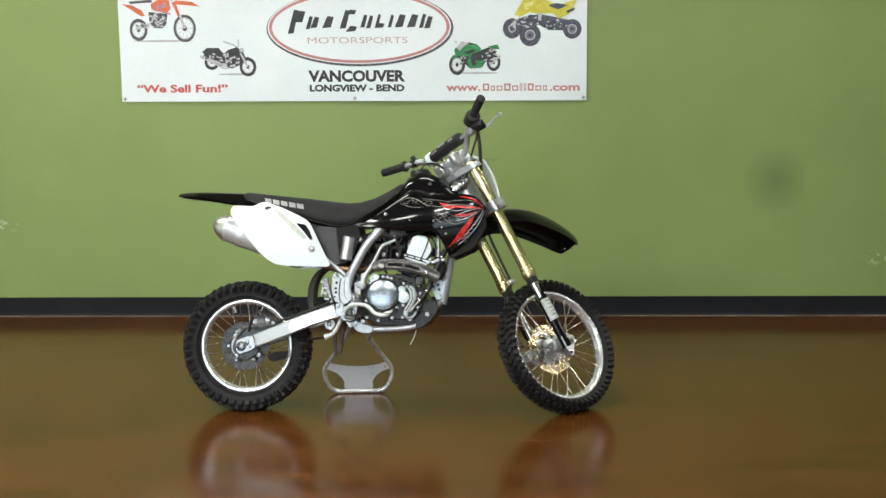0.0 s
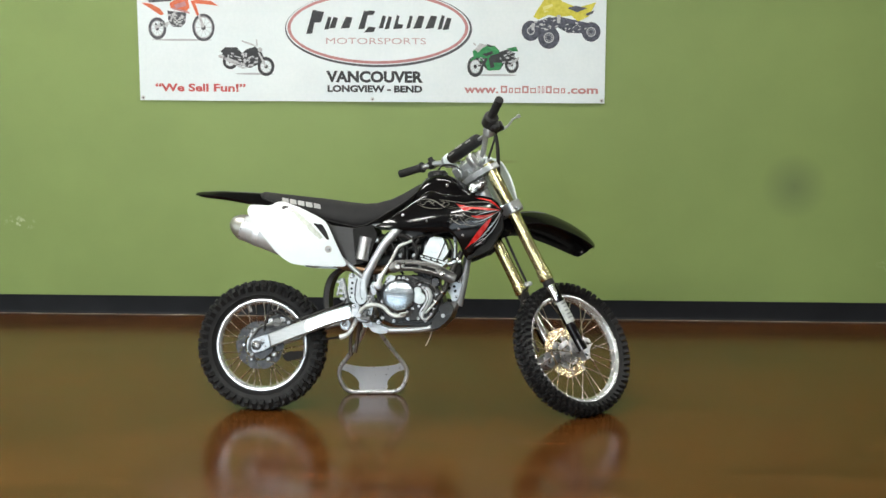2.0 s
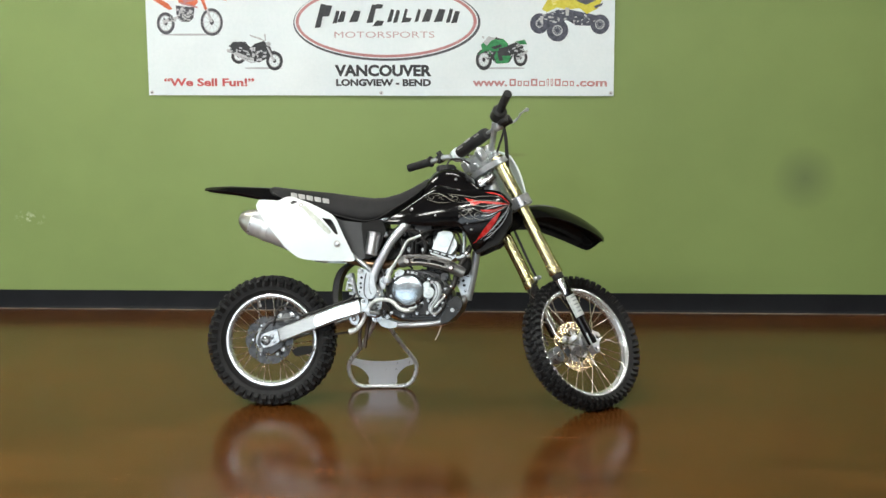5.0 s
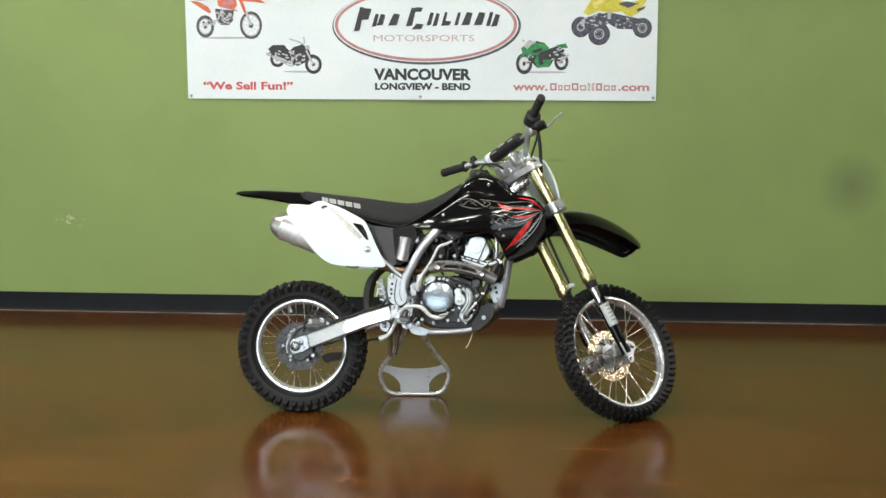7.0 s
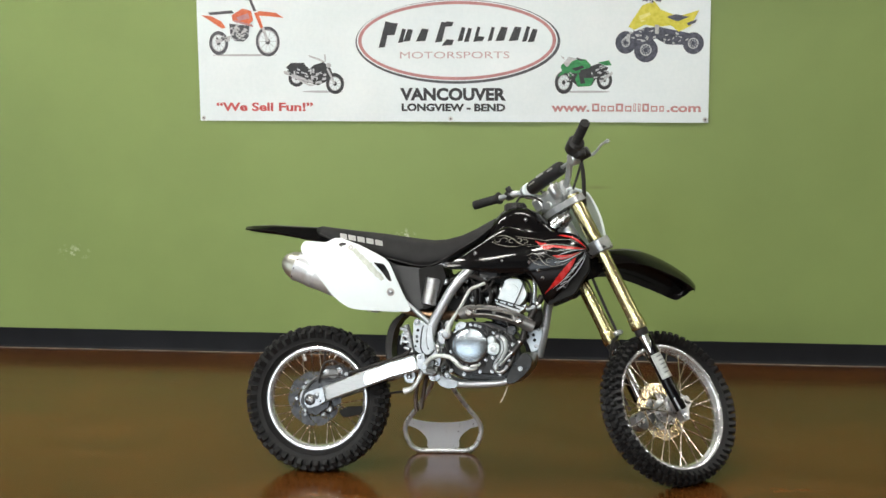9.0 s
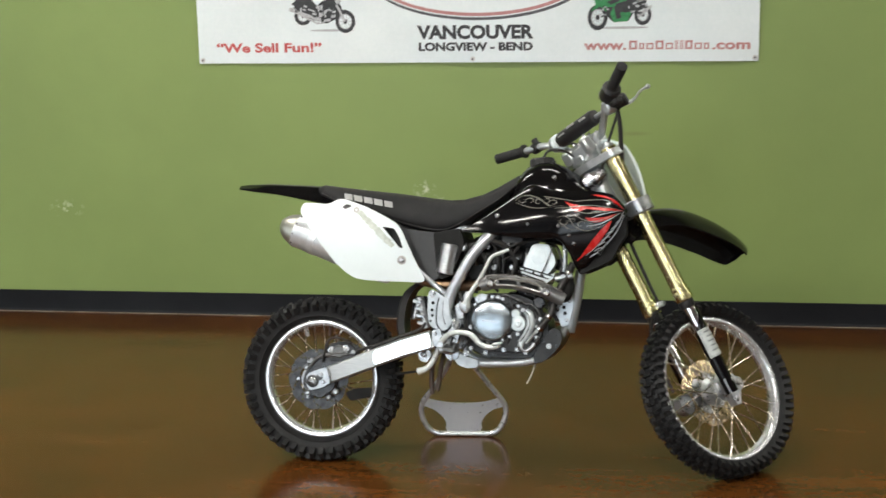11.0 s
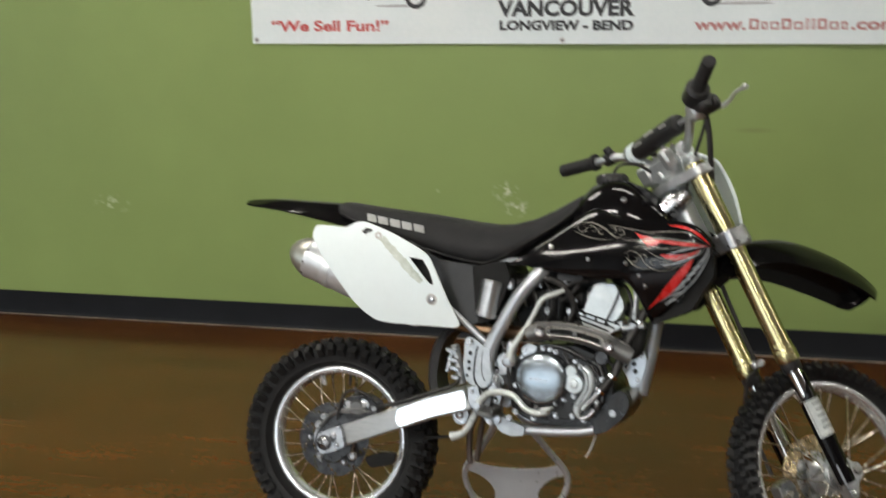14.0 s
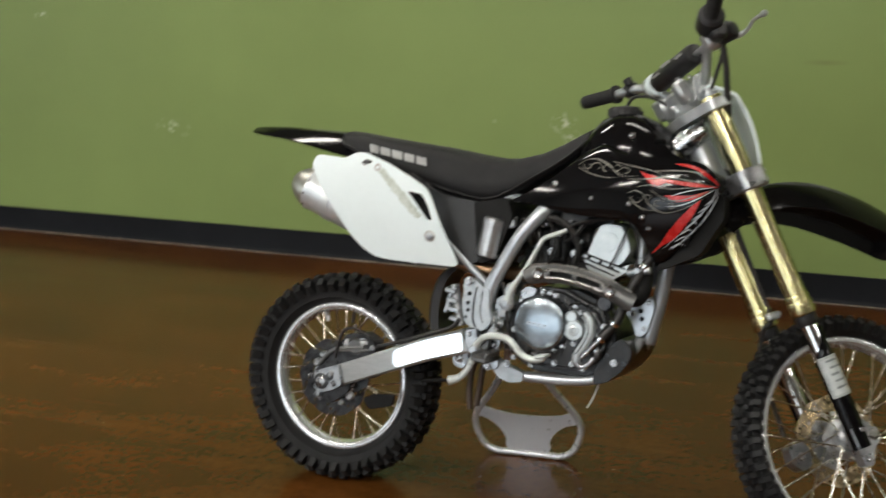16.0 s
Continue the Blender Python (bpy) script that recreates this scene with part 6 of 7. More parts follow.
mid = spline([(0.514, 0, 0.566), (0.530, 0, 0.574), (0.556, 0, 0.580), (0.605, 0, 0.581), (0.664, 0, 0.572), (0.712, 0, 0.557), (0.745, 0, 0.541), (0.772, 0, 0.530)], 5)
hi, lo = [], []
for i, p in enumerate(mid):
    d = (mid[min(i + 1, len(mid) - 1)] - mid[max(i - 1, 0)]).normalized()
    t = i / (len(mid) - 1)
    h = 0.0215 * min(1, 0.55 + 5 * t) * min(1, 0.75 + 3 * (1 - t))
    hi.append((p.x - d.z * h, p.z + d.x * h))
    lo.append((p.x + d.z * h, p.z - d.x * h))


def guard_y(x, z):
    zc = float(np.interp(x, [q.x for q in mid], [q.z for q in mid]))
    return -0.147 + 24.0 * (z - zc) ** 2


slots = []
for x0, x1 in ((0.572, 0.628), (0.638, 0.694)):
    xs = np.linspace(x0, x1, 8)
    zs = np.interp(xs, [q.x for q in mid], [q.z for q in mid])
    slots.append([(x, z + 0.0055) for x, z in zip(xs, zs)] + [(x, z - 0.0055) for x, z in zip(xs[::-1], zs[::-1])])
pg = part("pipe_guard", panel([hi + lo[::-1]] + slots, guard_y, 0.005, 0.010), M_GUARD, bike, "grey slotted exhaust guard", angle=50)
edge = [(x, float(np.interp(x, [q.x for q in mid], [q.z for q in mid]))) for x in np.linspace(0.568, 0.698, 9)]
rim = [(x, z + 0.0095) for x, z in edge] + [(0.704, edge[-1][1] - 0.001)] + [(x, z - 0.0095) for x, z in edge[::-1]] + [(0.561, edge[0][1]), (0.568, edge[0][1] + 0.0095)]
part("slot_rim", tube([(x, guard_y(x, z) - 0.001, z) for x, z in rim], 0.0026, 8, 2), M_GUARD_EDGE, pg, "bright edge round the slot")
part("guard_edge", tube([(x, guard_y(x, z), z) for x, z in hi[2:-2:3]], 0.0022, 8, 3), M_GUARD_EDGE, pg)
for x in (0.548, 0.718):
    z = float(np.interp(x, [q.x for q in mid], [q.z for q in mid]))
    part("bolt", lathe([(0.013, 0), (0.0135, 0.003), (0.010, 0.005), (0.007, 0.0035)], (x, -0.1465, z), (0, -1, 0), 20), M_BOLT, pg)

# small fittings between the pivot plate and the clutch cover
coil = []
for k in range(61):
    t = k / 60
    a = t * 2 * math.pi * 9
    coil.append(Vector((0.436 + 0.016 * t + 0.005 * math.cos(a), -0.128 + 0.005 * math.sin(a), 0.478 - 0.058 * t)))
part("return_spring", tube(coil, 0.0014, 6, 1), M_ALU, bike, "thin pedal return spring")
part("bracket", slab(rounded([(0.432, 0.505), (0.452, 0.522), (0.470, 0.510), (0.462, 0.470), (0.440, 0.462)], 0.005), -0.106, -0.098, 0.002), M_ALU, bike, "small cast bracket")
bolts(bike, M_BOLT, [(0.446, -0.106, 0.500, 0.006), (0.456, -0.106, 0.480, 0.005), (0.430, -0.100, 0.455, 0.008), (0.437, -0.100, 0.372, 0.007), (0.470, -0.112, 0.360, 0.006), (0.420, -0.104, 0.345, 0.006)])
part("pushrod_clevis", block((0.416, -0.112, 0.398), (0.018, 0.014, 0.030), 0.003, (0, 15, 0)), M_GUARD, bike)
part("hose_end", rod((0.430, -0.106, 0.452), (0.444, -0.110, 0.430), 0.006, 10), M_BOLT, bike)
part("breather_hose", tube([(0.444, -0.100, 0.545), (0.456, -0.108, 0.515), (0.462, -0.108, 0.470), (0.470, -0.104, 0.430), (0.478, -0.100, 0.385)], 0.0045, 8, 5), M_HOSE, bike, "thin black breather hose")
part("lower_bracket", slab(rounded([(0.400, 0.356), (0.430, 0.372), (0.446, 0.356), (0.440, 0.340), (0.410, 0.338)], 0.006), -0.100, -0.090, 0.003), M_ALU, bike, "silver footrest bracket")

# kick lever, brake pedal and footrests
kl = part("kick_lever", tube([(0.597, -0.112, 0.680), (0.572, -0.116, 0.669), (0.545, -0.122, 0.655), (0.528, -0.125, 0.622), (0.510, -0.126, 0.588), (0.488, -0.127, 0.553), (0.474, -0.126, 0.527), (0.470, -0.122, 0.502)], [0.0055, 0.0058, 0.0062, 0.006, 0.006, 0.007, 0.010, 0.013], 12, 5), M_PEDAL, bike, "pale folded kick-start lever")
bm = lathe([(0.018, -0.02), (0.018, 0.012), (0.012, 0.016)], (0.466, -0.112, 0.502), (0, -1, 0), 18)
block((0.474, -0.122, 0.534), (0.026, 0.022, 0.030), 0.006, (0, 20, 0), bm)
bolt((0.466, -0.128, 0.502), (0, -1, 0), 0.008, 0.008, bm)
part("boss", bm, M_ALU, kl)
bp = part("brake_pedal", tube([(0.388, -0.118, 0.380), (0.402, -0.128, 0.402), (0.424, -0.138, 0.420), (0.455, -0.145, 0.426), (0.487, -0.150, 0.421), (0.504, -0.154, 0.408), (0.520, -0.156, 0.393), (0.545, -0.157, 0.384), (0.568, -0.157, 0.386), (0.580, -0.157, 0.392)], [0.011, 0.009, 0.008, 0.008, 0.008, 0.008, 0.0078, 0.0078, 0.0078, 0.007], 12, 5), M_PEDAL, bike, "pale curved rear brake pedal")
part("pedal_tip", block((0.574, -0.160, 0.395), (0.030, 0.034, 0.008), 0.003, (0, -10, 0)), M_PEDAL, bp)
bm = bolt((0.392, -0.122, 0.386), (0, -1, 0), 0.011, 0.012)
block((0.408, -0.112, 0.372), (0.050, 0.020, 0.030), 0.006, (0, 12, 0), bm)
part("pedal_pivot", bm, M_ALU, bp)
for s in (-1, 1):
    bm = block((0.428, s * 0.142, 0.372), (0.040, 0.084, 0.014), 0.004, (0, 8, 0))
    for k in range(6):
        for e in (-1, 1):
            block((0.428 + e * 0.017, s * (0.108 + k * 0.014), 0.382), (0.005, 0.008, 0.012), 0.001, (0, 8, 0), bm)
    block((0.424, s * 0.096, 0.374), (0.034, 0.026, 0.030), 0.006, bm=bm)
    part("footrest", bm, M_GUARD, bike, "toothed metal footrest")

# ---- the stand under the motorcycle: a bent tube loop with a sheet-metal gusset ----
M_STAND = surface("silver_tube_paint", (0.56, 0.57, 0.58), (0.70, 0.71, 0.72), 16, (0.25, 0.36), 0.6)
M_STAND_SHEET = surface("pale_sheet_metal", (0.66, 0.69, 0.73), (0.74, 0.77, 0.81), 4, (0.27, 0.33), 0.6)
stand = thing("motorcycle_stand", pose(0.401, 0.245, 0.0, 2, 0, 4.9) @ Matrix.Diagonal((1.04, 1.04, 1.066, 1)), "silver bent-tube triangular motorcycle stand with a sheet-metal gusset", "stand")
rt = 0.0085
loop = [(-0.014, -0.105, 0.385), (-0.017, -0.085, 0.335), (-0.036, -0.050, 0.258), (-0.086, -0.014, 0.172), (-0.130, 0, 0.110), (-0.134, 0, 0.070), (-0.116, 0, 0.028), (-0.086, 0, 0.0095),
        (-0.040, 0, 0.0085), (0.040, 0, 0.0085), (0.086, 0, 0.0095), (0.116, 0, 0.028), (0.134, 0, 0.070), (0.130, 0, 0.110), (0.084, -0.014, 0.176), (0.034, -0.050, 0.262), (0.015, -0.085, 0.335), (0.012, -0.105, 0.385)]
part("tube_frame", tube(loop, rt, 14, 6), M_STAND, stand, "bent plated tube")
gus = [(-0.124, 0.128), (-0.085, 0.117), (-0.040, 0.111), (0.0, 0.110), (0.040, 0.111), (0.085, 0.117), (0.124, 0.128), (0.131, 0.100), (0.100, 0.090), (0.072, 0.070), (0.056, 0.044), (0.050, 0.012), (-0.050, 0.012), (-0.056, 0.044), (-0.072, 0.070), (-0.100, 0.090), (-0.131, 0.100)]
part("gusset", panel([[(p.x, p.z) for p in spline([(x, 0, z) for x, z in gus], 2)]], lambda x, z: -0.0015, 0.003, 0), M_STAND_SHEET, stand, "flat grey gusset plate")
bm = rod((-0.003, -0.095, 0.365), (-0.003, -0.150, 0.385), 0.010, 14)
block((-0.003, -0.095, 0.368), (0.045, 0.020, 0.045), 0.005, bm=bm)
part("hook", bm, M_STAND, stand)

# ---- the banner on the wall ----
M_VINYL = surface("banner_vinyl", (0.73, 0.81, 0.83), (0.84, 0.90, 0.91), 2.2, (0.34, 0.46), bump_scale=7, bump_strength=0.5)
M_INK_BLACK = surface("black_print", (0.020, 0.021, 0.024), (0.045, 0.046, 0.05), 30, (0.4, 0.5))
M_INK_RED = surface("red_print", (0.50, 0.075, 0.075), (0.62, 0.12, 0.115), 30, (0.4, 0.5))
M_INK_ROSE = surface("faded_red_print", (0.46, 0.19, 0.19), (0.56, 0.28, 0.28), 30, (0.4, 0.5))
M_INK_PINK = surface("pale_red_print", (0.50, 0.33, 0.33), (0.58, 0.42, 0.42), 30, (0.4, 0.5))
M_INK_GREY = surface("soft_grey_print", (0.42, 0.43, 0.45), (0.55, 0.56, 0.58), 30, (0.4, 0.5))
M_INK_ORANGE = surface("orange_print", (0.62, 0.11, 0.045), (0.74, 0.20, 0.09), 60, (0.4, 0.5))
M_INK_GREEN = surface("green_print", (0.012, 0.17, 0.045), (0.04, 0.30, 0.10), 60, (0.4, 0.5))
M_INK_YELLOW = surface("yellow_print", (0.58, 0.52, 0.03), (0.72, 0.66, 0.09), 60, (0.4, 0.5))
M_INK_DARK = surface("dark_grey_print", (0.035, 0.037, 0.045), (0.13, 0.135, 0.15), 70, (0.4, 0.5))
M_INK_BLUEGREY = surface("blue_grey_print", (0.03, 0.033, 0.05), (0.10, 0.11, 0.15), 60, (0.4, 0.5))
M_INK_SILVER = surface("silver_print", (0.36, 0.37, 0.39), (0.62, 0.63, 0.64), 80, (0.4, 0.5))
M_INK_LEAF = surface("bright_green_print", (0.03, 0.28, 0.08), (0.08, 0.42, 0.15), 60, (0.4, 0.5))
M_INK_LEMON = surface("lemon_print", (0.70, 0.66, 0.18), (0.80, 0.76, 0.30), 60, (0.4, 0.5))
M_GROMMET = surface("grommet_metal", (0.55, 0.55, 0.54), (0.70, 0.70, 0.69), 40, (0.3, 0.45), 1.0)
BW, BH = 2.406, 0.92
banner = thing("banner", pose(-1.014, WALL_Y - 0.012, 1.142, 0, 0.52, 0), "white vinyl dealer banner with printed vehicles, hung on the wall", "banner")


def sway(x, z):
    """How the vinyl waves off the wall."""
    return 0.0028 * math.sin(3.1 * x + 2.2 * z) + 0.0022 * math.sin(7.3 * x - 5.0 * z + 1.0) + 0.0012 * math.sin(13 * x + 9 * z)


bm = bmesh.new()
xs, zs = np.linspace(0, BW, 90), np.linspace(0, BH, 36)
front = [[Vector((x, sway(x, z), z)) for x in xs] for z in zs]
vs = quads(bm, front, closed=False)
res = bmesh.ops.extrude_face_region(bm, geom=list(bm.faces))
for v in res["geom"]:
    if isinstance(v, bmesh.types.BMVert):
        v.co.y += 0.0012
part("sheet", bm, M_VINYL, banner, "white vinyl sheet with soft waves")


def printed(name, shapes, mats, label="", size=0.03):
    """Flat print that follows the sheet: shapes of (material, layer, loops)."""
    bm = bmesh.new()
    for mat, layer, loops in shapes:
        own = filled(loops, size)
        for v in own.verts:
            v.co = Vector((v.co.x, sway(v.co.x, v.co.y) - 0.0010 - 0.0004 * layer, v.co.y))
        for f in own.faces:
            f.material_index = mat
            f.normal_update()
            if f.normal.y > 0:
                f.normal_flip()
        merged(own, bm)
    me = bpy.data.meshes.new(name)
    bm.to_mesh(me)
    bm.free()
    finish(me, mats, 40)
    ob = new(name, me)
    ob.parent = banner
    return tagged(ob, label)


def words(text, x0, x1, z0, height, mat, bold, label):
    """Lettering fitted between x0 and x1 on the base line z0."""
    cu = bpy.data.curves.new("words", "FONT")
    cu.body, cu.size, cu.offset, cu.resolution_u = text, 1.0, bold, 3
    ob = bpy.data.objects.new("words", cu)
    me = bpy.data.meshes.new_from_object(ob)
    bm = bmesh.new()
    bm.from_mesh(me)
    bpy.data.objects.remove(ob)
    bpy.data.curves.remove(cu)
    bpy.data.meshes.remove(me)
    lo, hi = min(v.co.x for v in bm.verts), max(v.co.x for v in bm.verts)
    caps = max(v.co.y for v in bm.verts)
    for v in bm.verts:
        x, z = x0 + (v.co.x - lo) / (hi - lo) * (x1 - x0), z0 + v.co.y / caps * height
        v.co = Vector((x, sway(x, z) - 0.0016, z))
    # one object a letter: islands that overlap sideways belong together
    seen, islands = set(), []
    for v in bm.verts:
        if v in seen:
            continue
        todo, isle = [v], []
        seen.add(v)
        while todo:
            w = todo.pop()
            isle.append(w)
            for e in w.link_edges:
                o = e.other_vert(w)
                if o not in seen:
                    seen.add(o)
                    todo.append(o)
        islands.append((min(q.co.x for q in isle), max(q.co.x for q in isle), isle))
    letters = []
    for lo, hi, isle in sorted(islands, key=lambda q: q[:2]):
        if letters and lo < letters[-1][0] - 0.3 * (hi - lo):
            letters[-1] = (max(letters[-1][0], hi), letters[-1][1] + isle)
        else:
            letters.append((hi, isle))
    for _, isle in letters:
        own, twin = bmesh.new(), {}
        for v in isle:
            twin[v] = own.verts.new(v.co)
        for f in {f for v in isle for f in v.link_faces}:
            own.faces.new([twin[v] for v in f.verts])
        part("letter", own, mat, banner, label)
    bm.free()



words("VANCOUVER", 0.982, 1.483, 0.102, 0.056, M_INK_BLACK, 0.044, "black word VANCOUVER")
words("LONGVIEW - BEND", 0.988, 1.479, 0.051, 0.034, M_INK_BLACK, 0.045, "black words LONGVIEW - BEND")
words("\u201cWe Sell Fun!\u201d", 0.083, 0.560, 0.049, 0.040, M_INK_RED, 0.032, "red words We Sell Fun")


def bars(name, x0, x1, z0, widths, heights, mat, label, hollow=0.25, gap=0.22):
    """Plain bars for a line of print, one for each character."""
    total = sum(widths) + gap * (len(widths) - 1)
    k = (x1 - x0) / total
    x = x0
    for w, h in zip(widths, heights):
        a, b = x, x + w * k
        t = min(hollow * h, (b - a) * 0.3)
        loops = [[(a, z0), (b, z0), (b, z0 + h), (a, z0 + h)]]
        if hollow and h > 0.015:
            loops.append([(a + t, z0 + t), (b - t, z0 + t), (b - t, z0 + h - t), (a + t, z0 + h - t)])
        printed(name, [(0, 1, loops)], mat, label)
        x += (w + gap) * k


words("www.", 1.693, 1.868, 0.050, 0.026, M_INK_ROSE, 0.030, "faded red letters www")
bars("web_bar", 1.880, 2.206, 0.050, [1.1, 0.7, 1.0, 1.1, 1.0, 0.4, 0.4, 1.0, 1.0, 0.7],
     [0.036, 0.026, 0.026, 0.036, 0.026, 0.036, 0.036, 0.036, 0.026, 0.026], M_INK_ROSE, "plain red bar of a line of print", hollow=0.22, gap=0.3)
words(".com", 2.218, 2.372, 0.050, 0.026, M_INK_ROSE, 0.030, "faded red letters com")
words("MOTORSPORTS", 0.984, 1.498, 0.294, 0.031, M_INK_PINK, -0.004, "faded red word MOTORSPORTS")
# the dealer's mark: brush-like slanted dark strokes inside a red ring
mark = [(0.882, 0.344, 0.034, 0.118), (0.905, 0.400, 0.060, 0.056), (0.975, 0.366, 0.026, 0.062), (1.000, 0.372, 0.036, 0.054), (1.060, 0.372, 0.050, 0.056), (1.150, 0.368, 0.036, 0.090), (1.180, 0.352, 0.055, 0.026), (1.182, 0.438, 0.052, 0.022),
        (1.255, 0.372, 0.026, 0.062), (1.285, 0.368, 0.026, 0.062), (1.328, 0.370, 0.050, 0.022), (1.330, 0.372, 0.020, 0.064), (1.396, 0.372, 0.022, 0.062), (1.432, 0.372, 0.046, 0.062), (1.494, 0.372, 0.048, 0.062), (1.556, 0.368, 0.024, 0.068), (1.582, 0.366, 0.034, 0.058)]
for x, z, w, h in mark:
    sl = 0.20
    loop = [(x, z), (x + w * 0.9, z + 0.003), (x + w + sl * h, z + h), (x + w * 0.35 + sl * h, z + h + 0.004)]
    printed("brush_stroke", [(0, 2, [loop])], M_INK_BLACK, "dark brush-like stroke")


def ellipse(cx, cz, a, b, n=96):
    return [(cx + a * math.cos(2 * math.pi * k / n), cz + b * math.sin(2 * math.pi * k / n)) for k in range(n)]


EX, EZ = 1.249, 0.375
printed("ring_shadow", [(0, 0, [ellipse(EX + 0.003, EZ - 0.005, 0.480, 0.193), ellipse(EX, EZ, 0.471, 0.186)])], M_INK_DARK, "thin dark ring line")
printed("ring", [(0, 1, [ellipse(EX, EZ, 0.464, 0.181), ellipse(EX, EZ, 0.448, 0.167)])], M_INK_ROSE, "faded red oval ring")
for sx, sz, sw in ((0.23, 0.312, 0.16), (0.61, 0.140, 0.10), (1.85, 0.140, 0.11)):
    printed("floor_shade", [(0, 0, [ellipse(sx, sz, sw, 0.005, 24)])], M_INK_GREY, "soft grey shade under a printed vehicle")


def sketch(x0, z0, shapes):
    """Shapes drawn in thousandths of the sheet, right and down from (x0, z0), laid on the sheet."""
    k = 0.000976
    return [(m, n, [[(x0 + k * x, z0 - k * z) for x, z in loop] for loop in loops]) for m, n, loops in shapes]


def wheel_print(cx, cz, rx, rz, rim=0.76):
    out = [(0, 1, [ellipse(cx, cz, rx, rz, 32), ellipse(cx, cz, rx * rim, rz * rim, 28)]), (1, 1, [ellipse(cx, cz, rx * rim, rz * rim, 28), ellipse(cx, cz, rx * (rim - 0.09), rz * (rim - 0.09), 28)]), (0, 2, [ellipse(cx, cz, rx * 0.20, rz * 0.20, 12)])]
    for n in range(10):
        t = 2 * math.pi * n / 10
        px, pz = cx + rx * (rim - 0.05) * math.cos(t), cz + rz * (rim - 0.05) * math.sin(t)
        out.append((1, 1, [[(cx - 1.2 * math.sin(t), cz + 1.2 * math.cos(t)), (cx + 1.2 * math.sin(t), cz - 1.2 * math.cos(t)), (px + 1.2 * math.sin(t), pz - 1.2 * math.cos(t)), (px - 1.2 * math.sin(t), pz + 1.2 * math.cos(t))]]))
    return out


def clutter(cx, cz, rx, rz, count, layer, seed):
    """Small dark and pale flecks inside an oval, the look of machinery in a photo print."""
    rnd, out = random.Random(seed), []
    for k in range(count):
        t, q = rnd.uniform(0, 6.28), math.sqrt(rnd.random())
        x, z = cx + rx * q * math.cos(t), cz + rz * q * math.sin(t)
        a, b, s = rnd.uniform(3, 9), rnd.uniform(2, 5), rnd.uniform(-3, 3)
        out.append((k % 2, layer + k % 3, [[(x - a, z - b + s), (x + a, z - b - s), (x + a, z + b - s), (x - a, z + b + s)]]))
    return out


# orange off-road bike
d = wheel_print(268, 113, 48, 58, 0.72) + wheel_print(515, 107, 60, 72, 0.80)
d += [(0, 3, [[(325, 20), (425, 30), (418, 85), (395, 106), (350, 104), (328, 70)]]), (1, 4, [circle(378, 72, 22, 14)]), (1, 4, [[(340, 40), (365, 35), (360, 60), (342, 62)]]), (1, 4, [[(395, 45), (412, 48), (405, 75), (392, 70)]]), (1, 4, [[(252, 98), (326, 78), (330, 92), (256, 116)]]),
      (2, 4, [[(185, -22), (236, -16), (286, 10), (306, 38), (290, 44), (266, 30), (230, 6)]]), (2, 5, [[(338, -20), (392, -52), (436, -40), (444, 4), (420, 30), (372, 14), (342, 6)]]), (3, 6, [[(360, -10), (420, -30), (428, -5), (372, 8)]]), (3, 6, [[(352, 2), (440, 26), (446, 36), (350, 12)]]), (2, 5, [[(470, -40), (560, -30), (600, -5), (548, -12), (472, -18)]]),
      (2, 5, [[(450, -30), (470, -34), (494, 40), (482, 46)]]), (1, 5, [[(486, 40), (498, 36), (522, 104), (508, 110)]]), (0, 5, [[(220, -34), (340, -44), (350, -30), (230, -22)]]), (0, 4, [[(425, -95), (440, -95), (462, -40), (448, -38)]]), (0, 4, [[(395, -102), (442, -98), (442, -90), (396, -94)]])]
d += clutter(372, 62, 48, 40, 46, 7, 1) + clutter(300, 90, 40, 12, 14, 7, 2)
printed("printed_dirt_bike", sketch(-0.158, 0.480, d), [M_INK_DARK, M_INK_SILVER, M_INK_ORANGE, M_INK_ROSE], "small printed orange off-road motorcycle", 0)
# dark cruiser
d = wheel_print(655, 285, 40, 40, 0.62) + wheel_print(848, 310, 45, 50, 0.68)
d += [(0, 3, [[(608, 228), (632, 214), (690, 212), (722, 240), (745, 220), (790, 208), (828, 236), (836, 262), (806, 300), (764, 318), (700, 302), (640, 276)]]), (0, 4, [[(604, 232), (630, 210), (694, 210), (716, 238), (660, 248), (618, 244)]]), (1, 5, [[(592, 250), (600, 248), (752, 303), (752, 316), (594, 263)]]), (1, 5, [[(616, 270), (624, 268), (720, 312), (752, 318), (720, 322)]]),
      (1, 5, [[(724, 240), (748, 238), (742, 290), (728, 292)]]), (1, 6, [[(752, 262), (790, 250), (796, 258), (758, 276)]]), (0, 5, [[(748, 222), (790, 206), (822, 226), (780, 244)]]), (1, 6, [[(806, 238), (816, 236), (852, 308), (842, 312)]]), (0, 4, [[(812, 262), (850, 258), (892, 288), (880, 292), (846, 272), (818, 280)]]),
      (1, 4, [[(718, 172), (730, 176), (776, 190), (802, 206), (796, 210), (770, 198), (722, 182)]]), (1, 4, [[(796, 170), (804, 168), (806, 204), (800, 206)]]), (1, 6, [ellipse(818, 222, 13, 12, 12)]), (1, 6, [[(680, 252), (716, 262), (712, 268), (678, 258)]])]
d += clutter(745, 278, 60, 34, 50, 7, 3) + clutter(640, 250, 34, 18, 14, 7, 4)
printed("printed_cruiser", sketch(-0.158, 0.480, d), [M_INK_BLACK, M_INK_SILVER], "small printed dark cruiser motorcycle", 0)
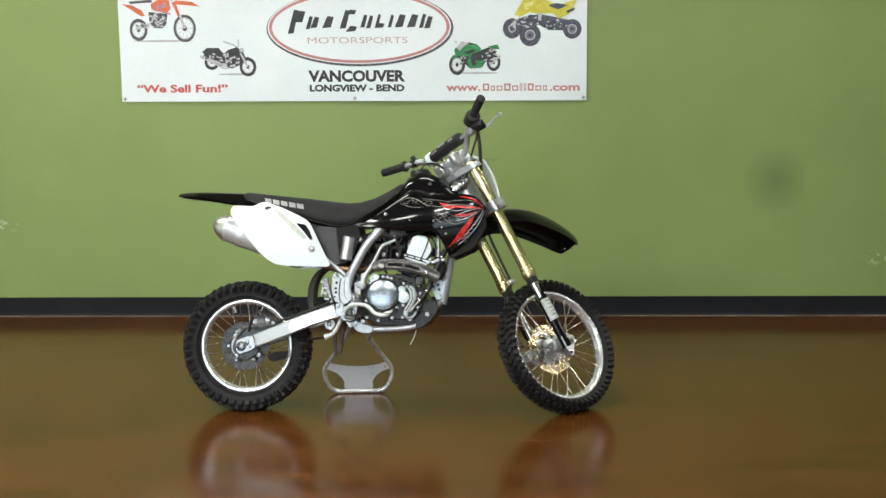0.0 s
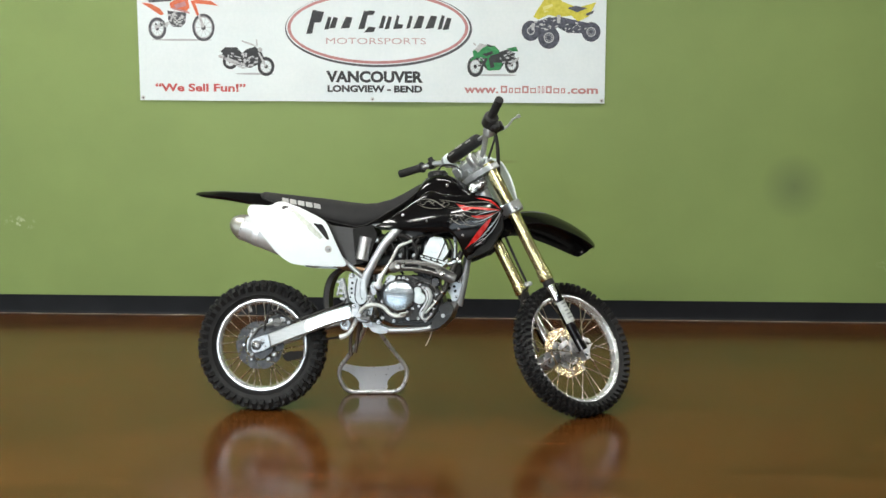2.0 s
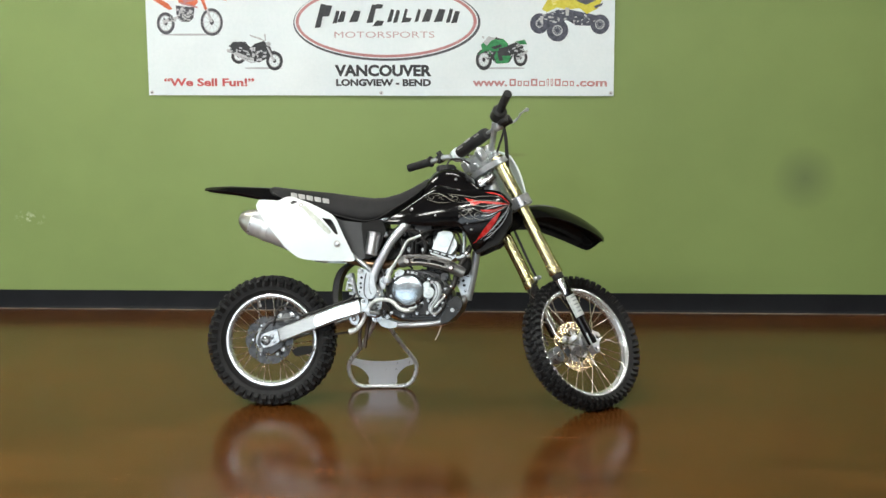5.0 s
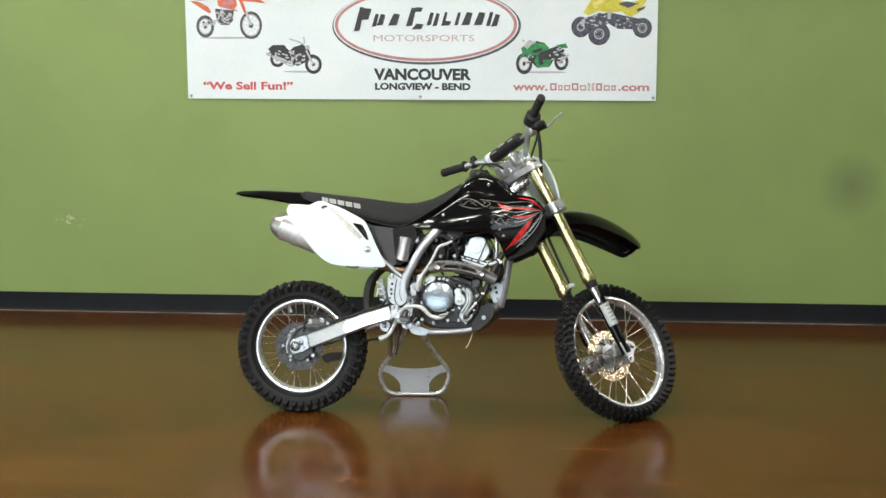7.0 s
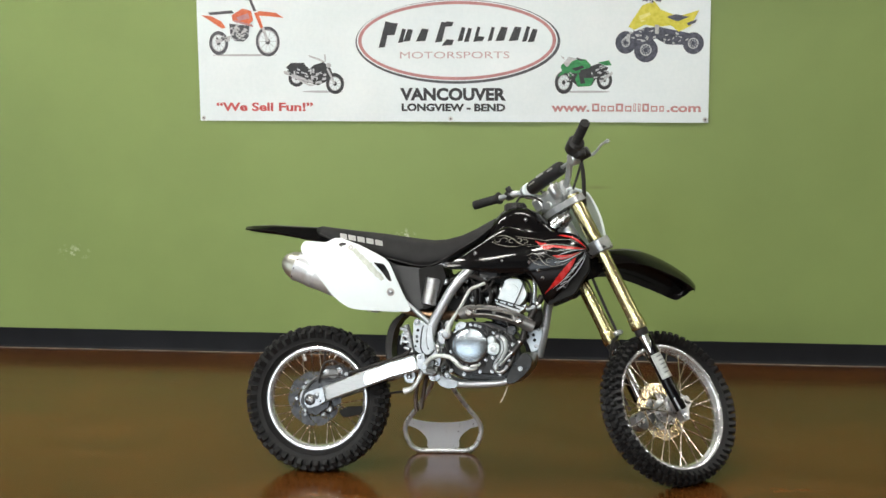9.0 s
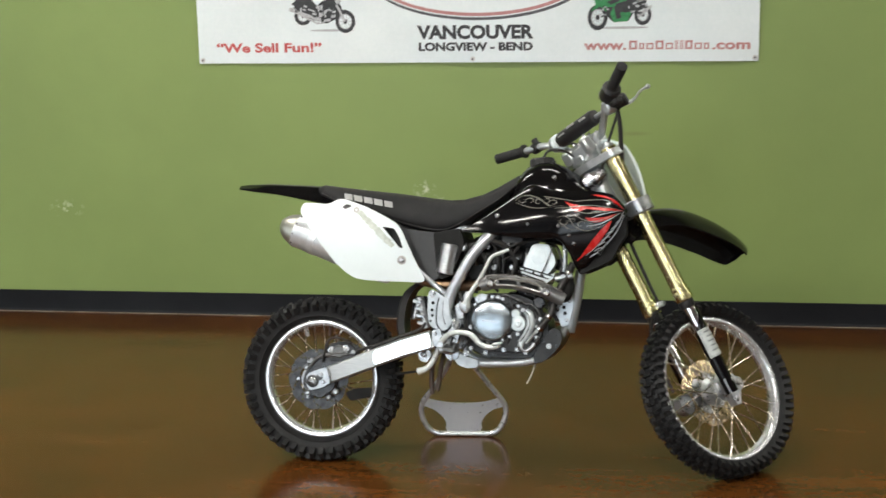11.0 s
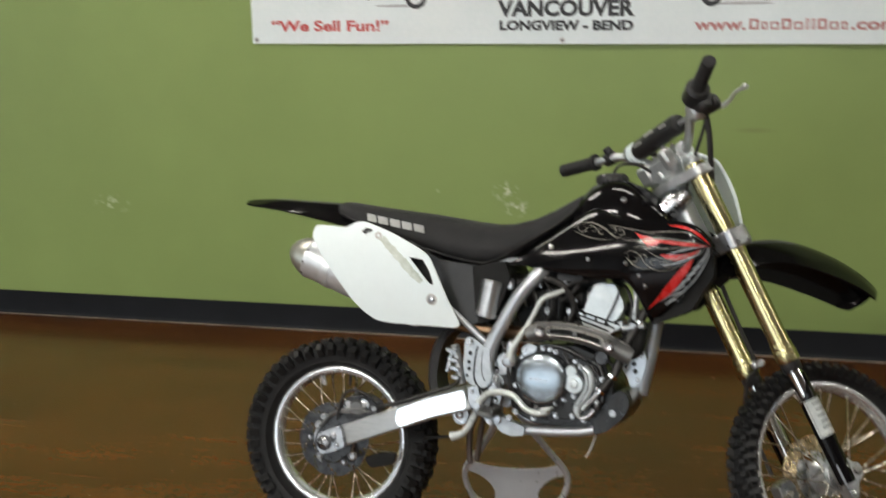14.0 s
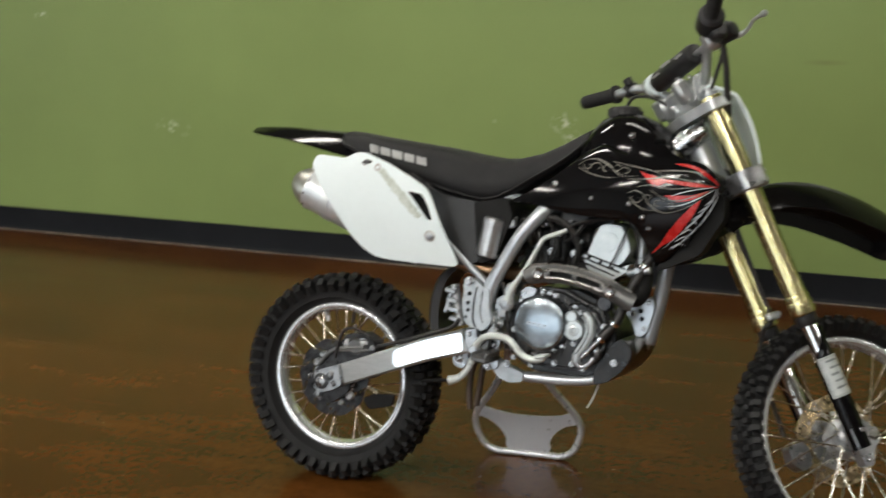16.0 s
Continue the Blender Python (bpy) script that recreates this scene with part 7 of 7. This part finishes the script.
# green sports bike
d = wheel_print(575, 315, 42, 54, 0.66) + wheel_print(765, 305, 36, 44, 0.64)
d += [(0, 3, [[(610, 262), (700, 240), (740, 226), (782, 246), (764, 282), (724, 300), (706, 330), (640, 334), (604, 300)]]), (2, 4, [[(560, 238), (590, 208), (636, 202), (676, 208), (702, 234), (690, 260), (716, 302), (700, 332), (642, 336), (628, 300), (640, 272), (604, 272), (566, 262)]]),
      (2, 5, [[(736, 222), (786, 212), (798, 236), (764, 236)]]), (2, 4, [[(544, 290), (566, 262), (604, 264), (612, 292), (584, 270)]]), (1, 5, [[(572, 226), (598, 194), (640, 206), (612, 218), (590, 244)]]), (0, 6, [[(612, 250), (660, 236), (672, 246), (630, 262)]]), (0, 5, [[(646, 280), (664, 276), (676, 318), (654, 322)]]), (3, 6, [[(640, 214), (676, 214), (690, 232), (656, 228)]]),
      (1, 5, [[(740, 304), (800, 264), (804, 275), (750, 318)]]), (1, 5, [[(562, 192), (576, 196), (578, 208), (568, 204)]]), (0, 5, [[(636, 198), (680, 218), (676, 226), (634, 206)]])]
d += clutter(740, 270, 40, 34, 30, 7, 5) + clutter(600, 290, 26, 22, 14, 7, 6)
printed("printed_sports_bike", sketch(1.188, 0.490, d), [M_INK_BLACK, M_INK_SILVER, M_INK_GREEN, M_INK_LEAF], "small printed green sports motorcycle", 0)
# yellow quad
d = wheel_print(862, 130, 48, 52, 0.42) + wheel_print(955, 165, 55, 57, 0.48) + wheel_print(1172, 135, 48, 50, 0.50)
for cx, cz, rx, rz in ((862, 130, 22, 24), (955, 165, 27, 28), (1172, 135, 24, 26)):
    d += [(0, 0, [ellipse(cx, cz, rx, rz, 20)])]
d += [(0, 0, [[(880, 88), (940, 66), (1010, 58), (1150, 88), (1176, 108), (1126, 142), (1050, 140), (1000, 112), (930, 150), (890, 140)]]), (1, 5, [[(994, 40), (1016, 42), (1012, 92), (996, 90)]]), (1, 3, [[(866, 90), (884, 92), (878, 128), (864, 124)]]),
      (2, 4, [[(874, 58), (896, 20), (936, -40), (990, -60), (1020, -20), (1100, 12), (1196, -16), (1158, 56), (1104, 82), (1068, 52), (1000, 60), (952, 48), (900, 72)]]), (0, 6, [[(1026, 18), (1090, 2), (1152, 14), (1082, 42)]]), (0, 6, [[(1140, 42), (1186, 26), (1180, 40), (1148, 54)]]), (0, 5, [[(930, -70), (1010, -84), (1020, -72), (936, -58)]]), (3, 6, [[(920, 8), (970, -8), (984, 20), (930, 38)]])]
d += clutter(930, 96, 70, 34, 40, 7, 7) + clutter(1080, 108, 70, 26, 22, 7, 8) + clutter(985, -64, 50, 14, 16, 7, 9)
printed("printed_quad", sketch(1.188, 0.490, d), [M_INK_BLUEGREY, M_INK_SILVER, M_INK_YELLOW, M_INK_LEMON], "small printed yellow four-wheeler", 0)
for gx in (0.017, 1.222, BW - 0.014):
    for gz in (0.014, BH - 0.014):
        part("grommet", lathe([(0.0045, 0.0), (0.0050, 0.002), (0.0085, 0.0028), (0.0105, 0.0010), (0.0105, 0.0)], (gx, sway(gx, gz) - 0.0004, gz), (0, -1, 0), 18, ring=True), M_GROMMET, banner, "dull metal grommet")
        part("nail", lathe([(0.0042, 0), (0.0042, 0.003), (0.002, 0.0042)], (gx, sway(gx, gz) - 0.0006, gz), (0, -1, 0), 10), M_INK_DARK, banner)
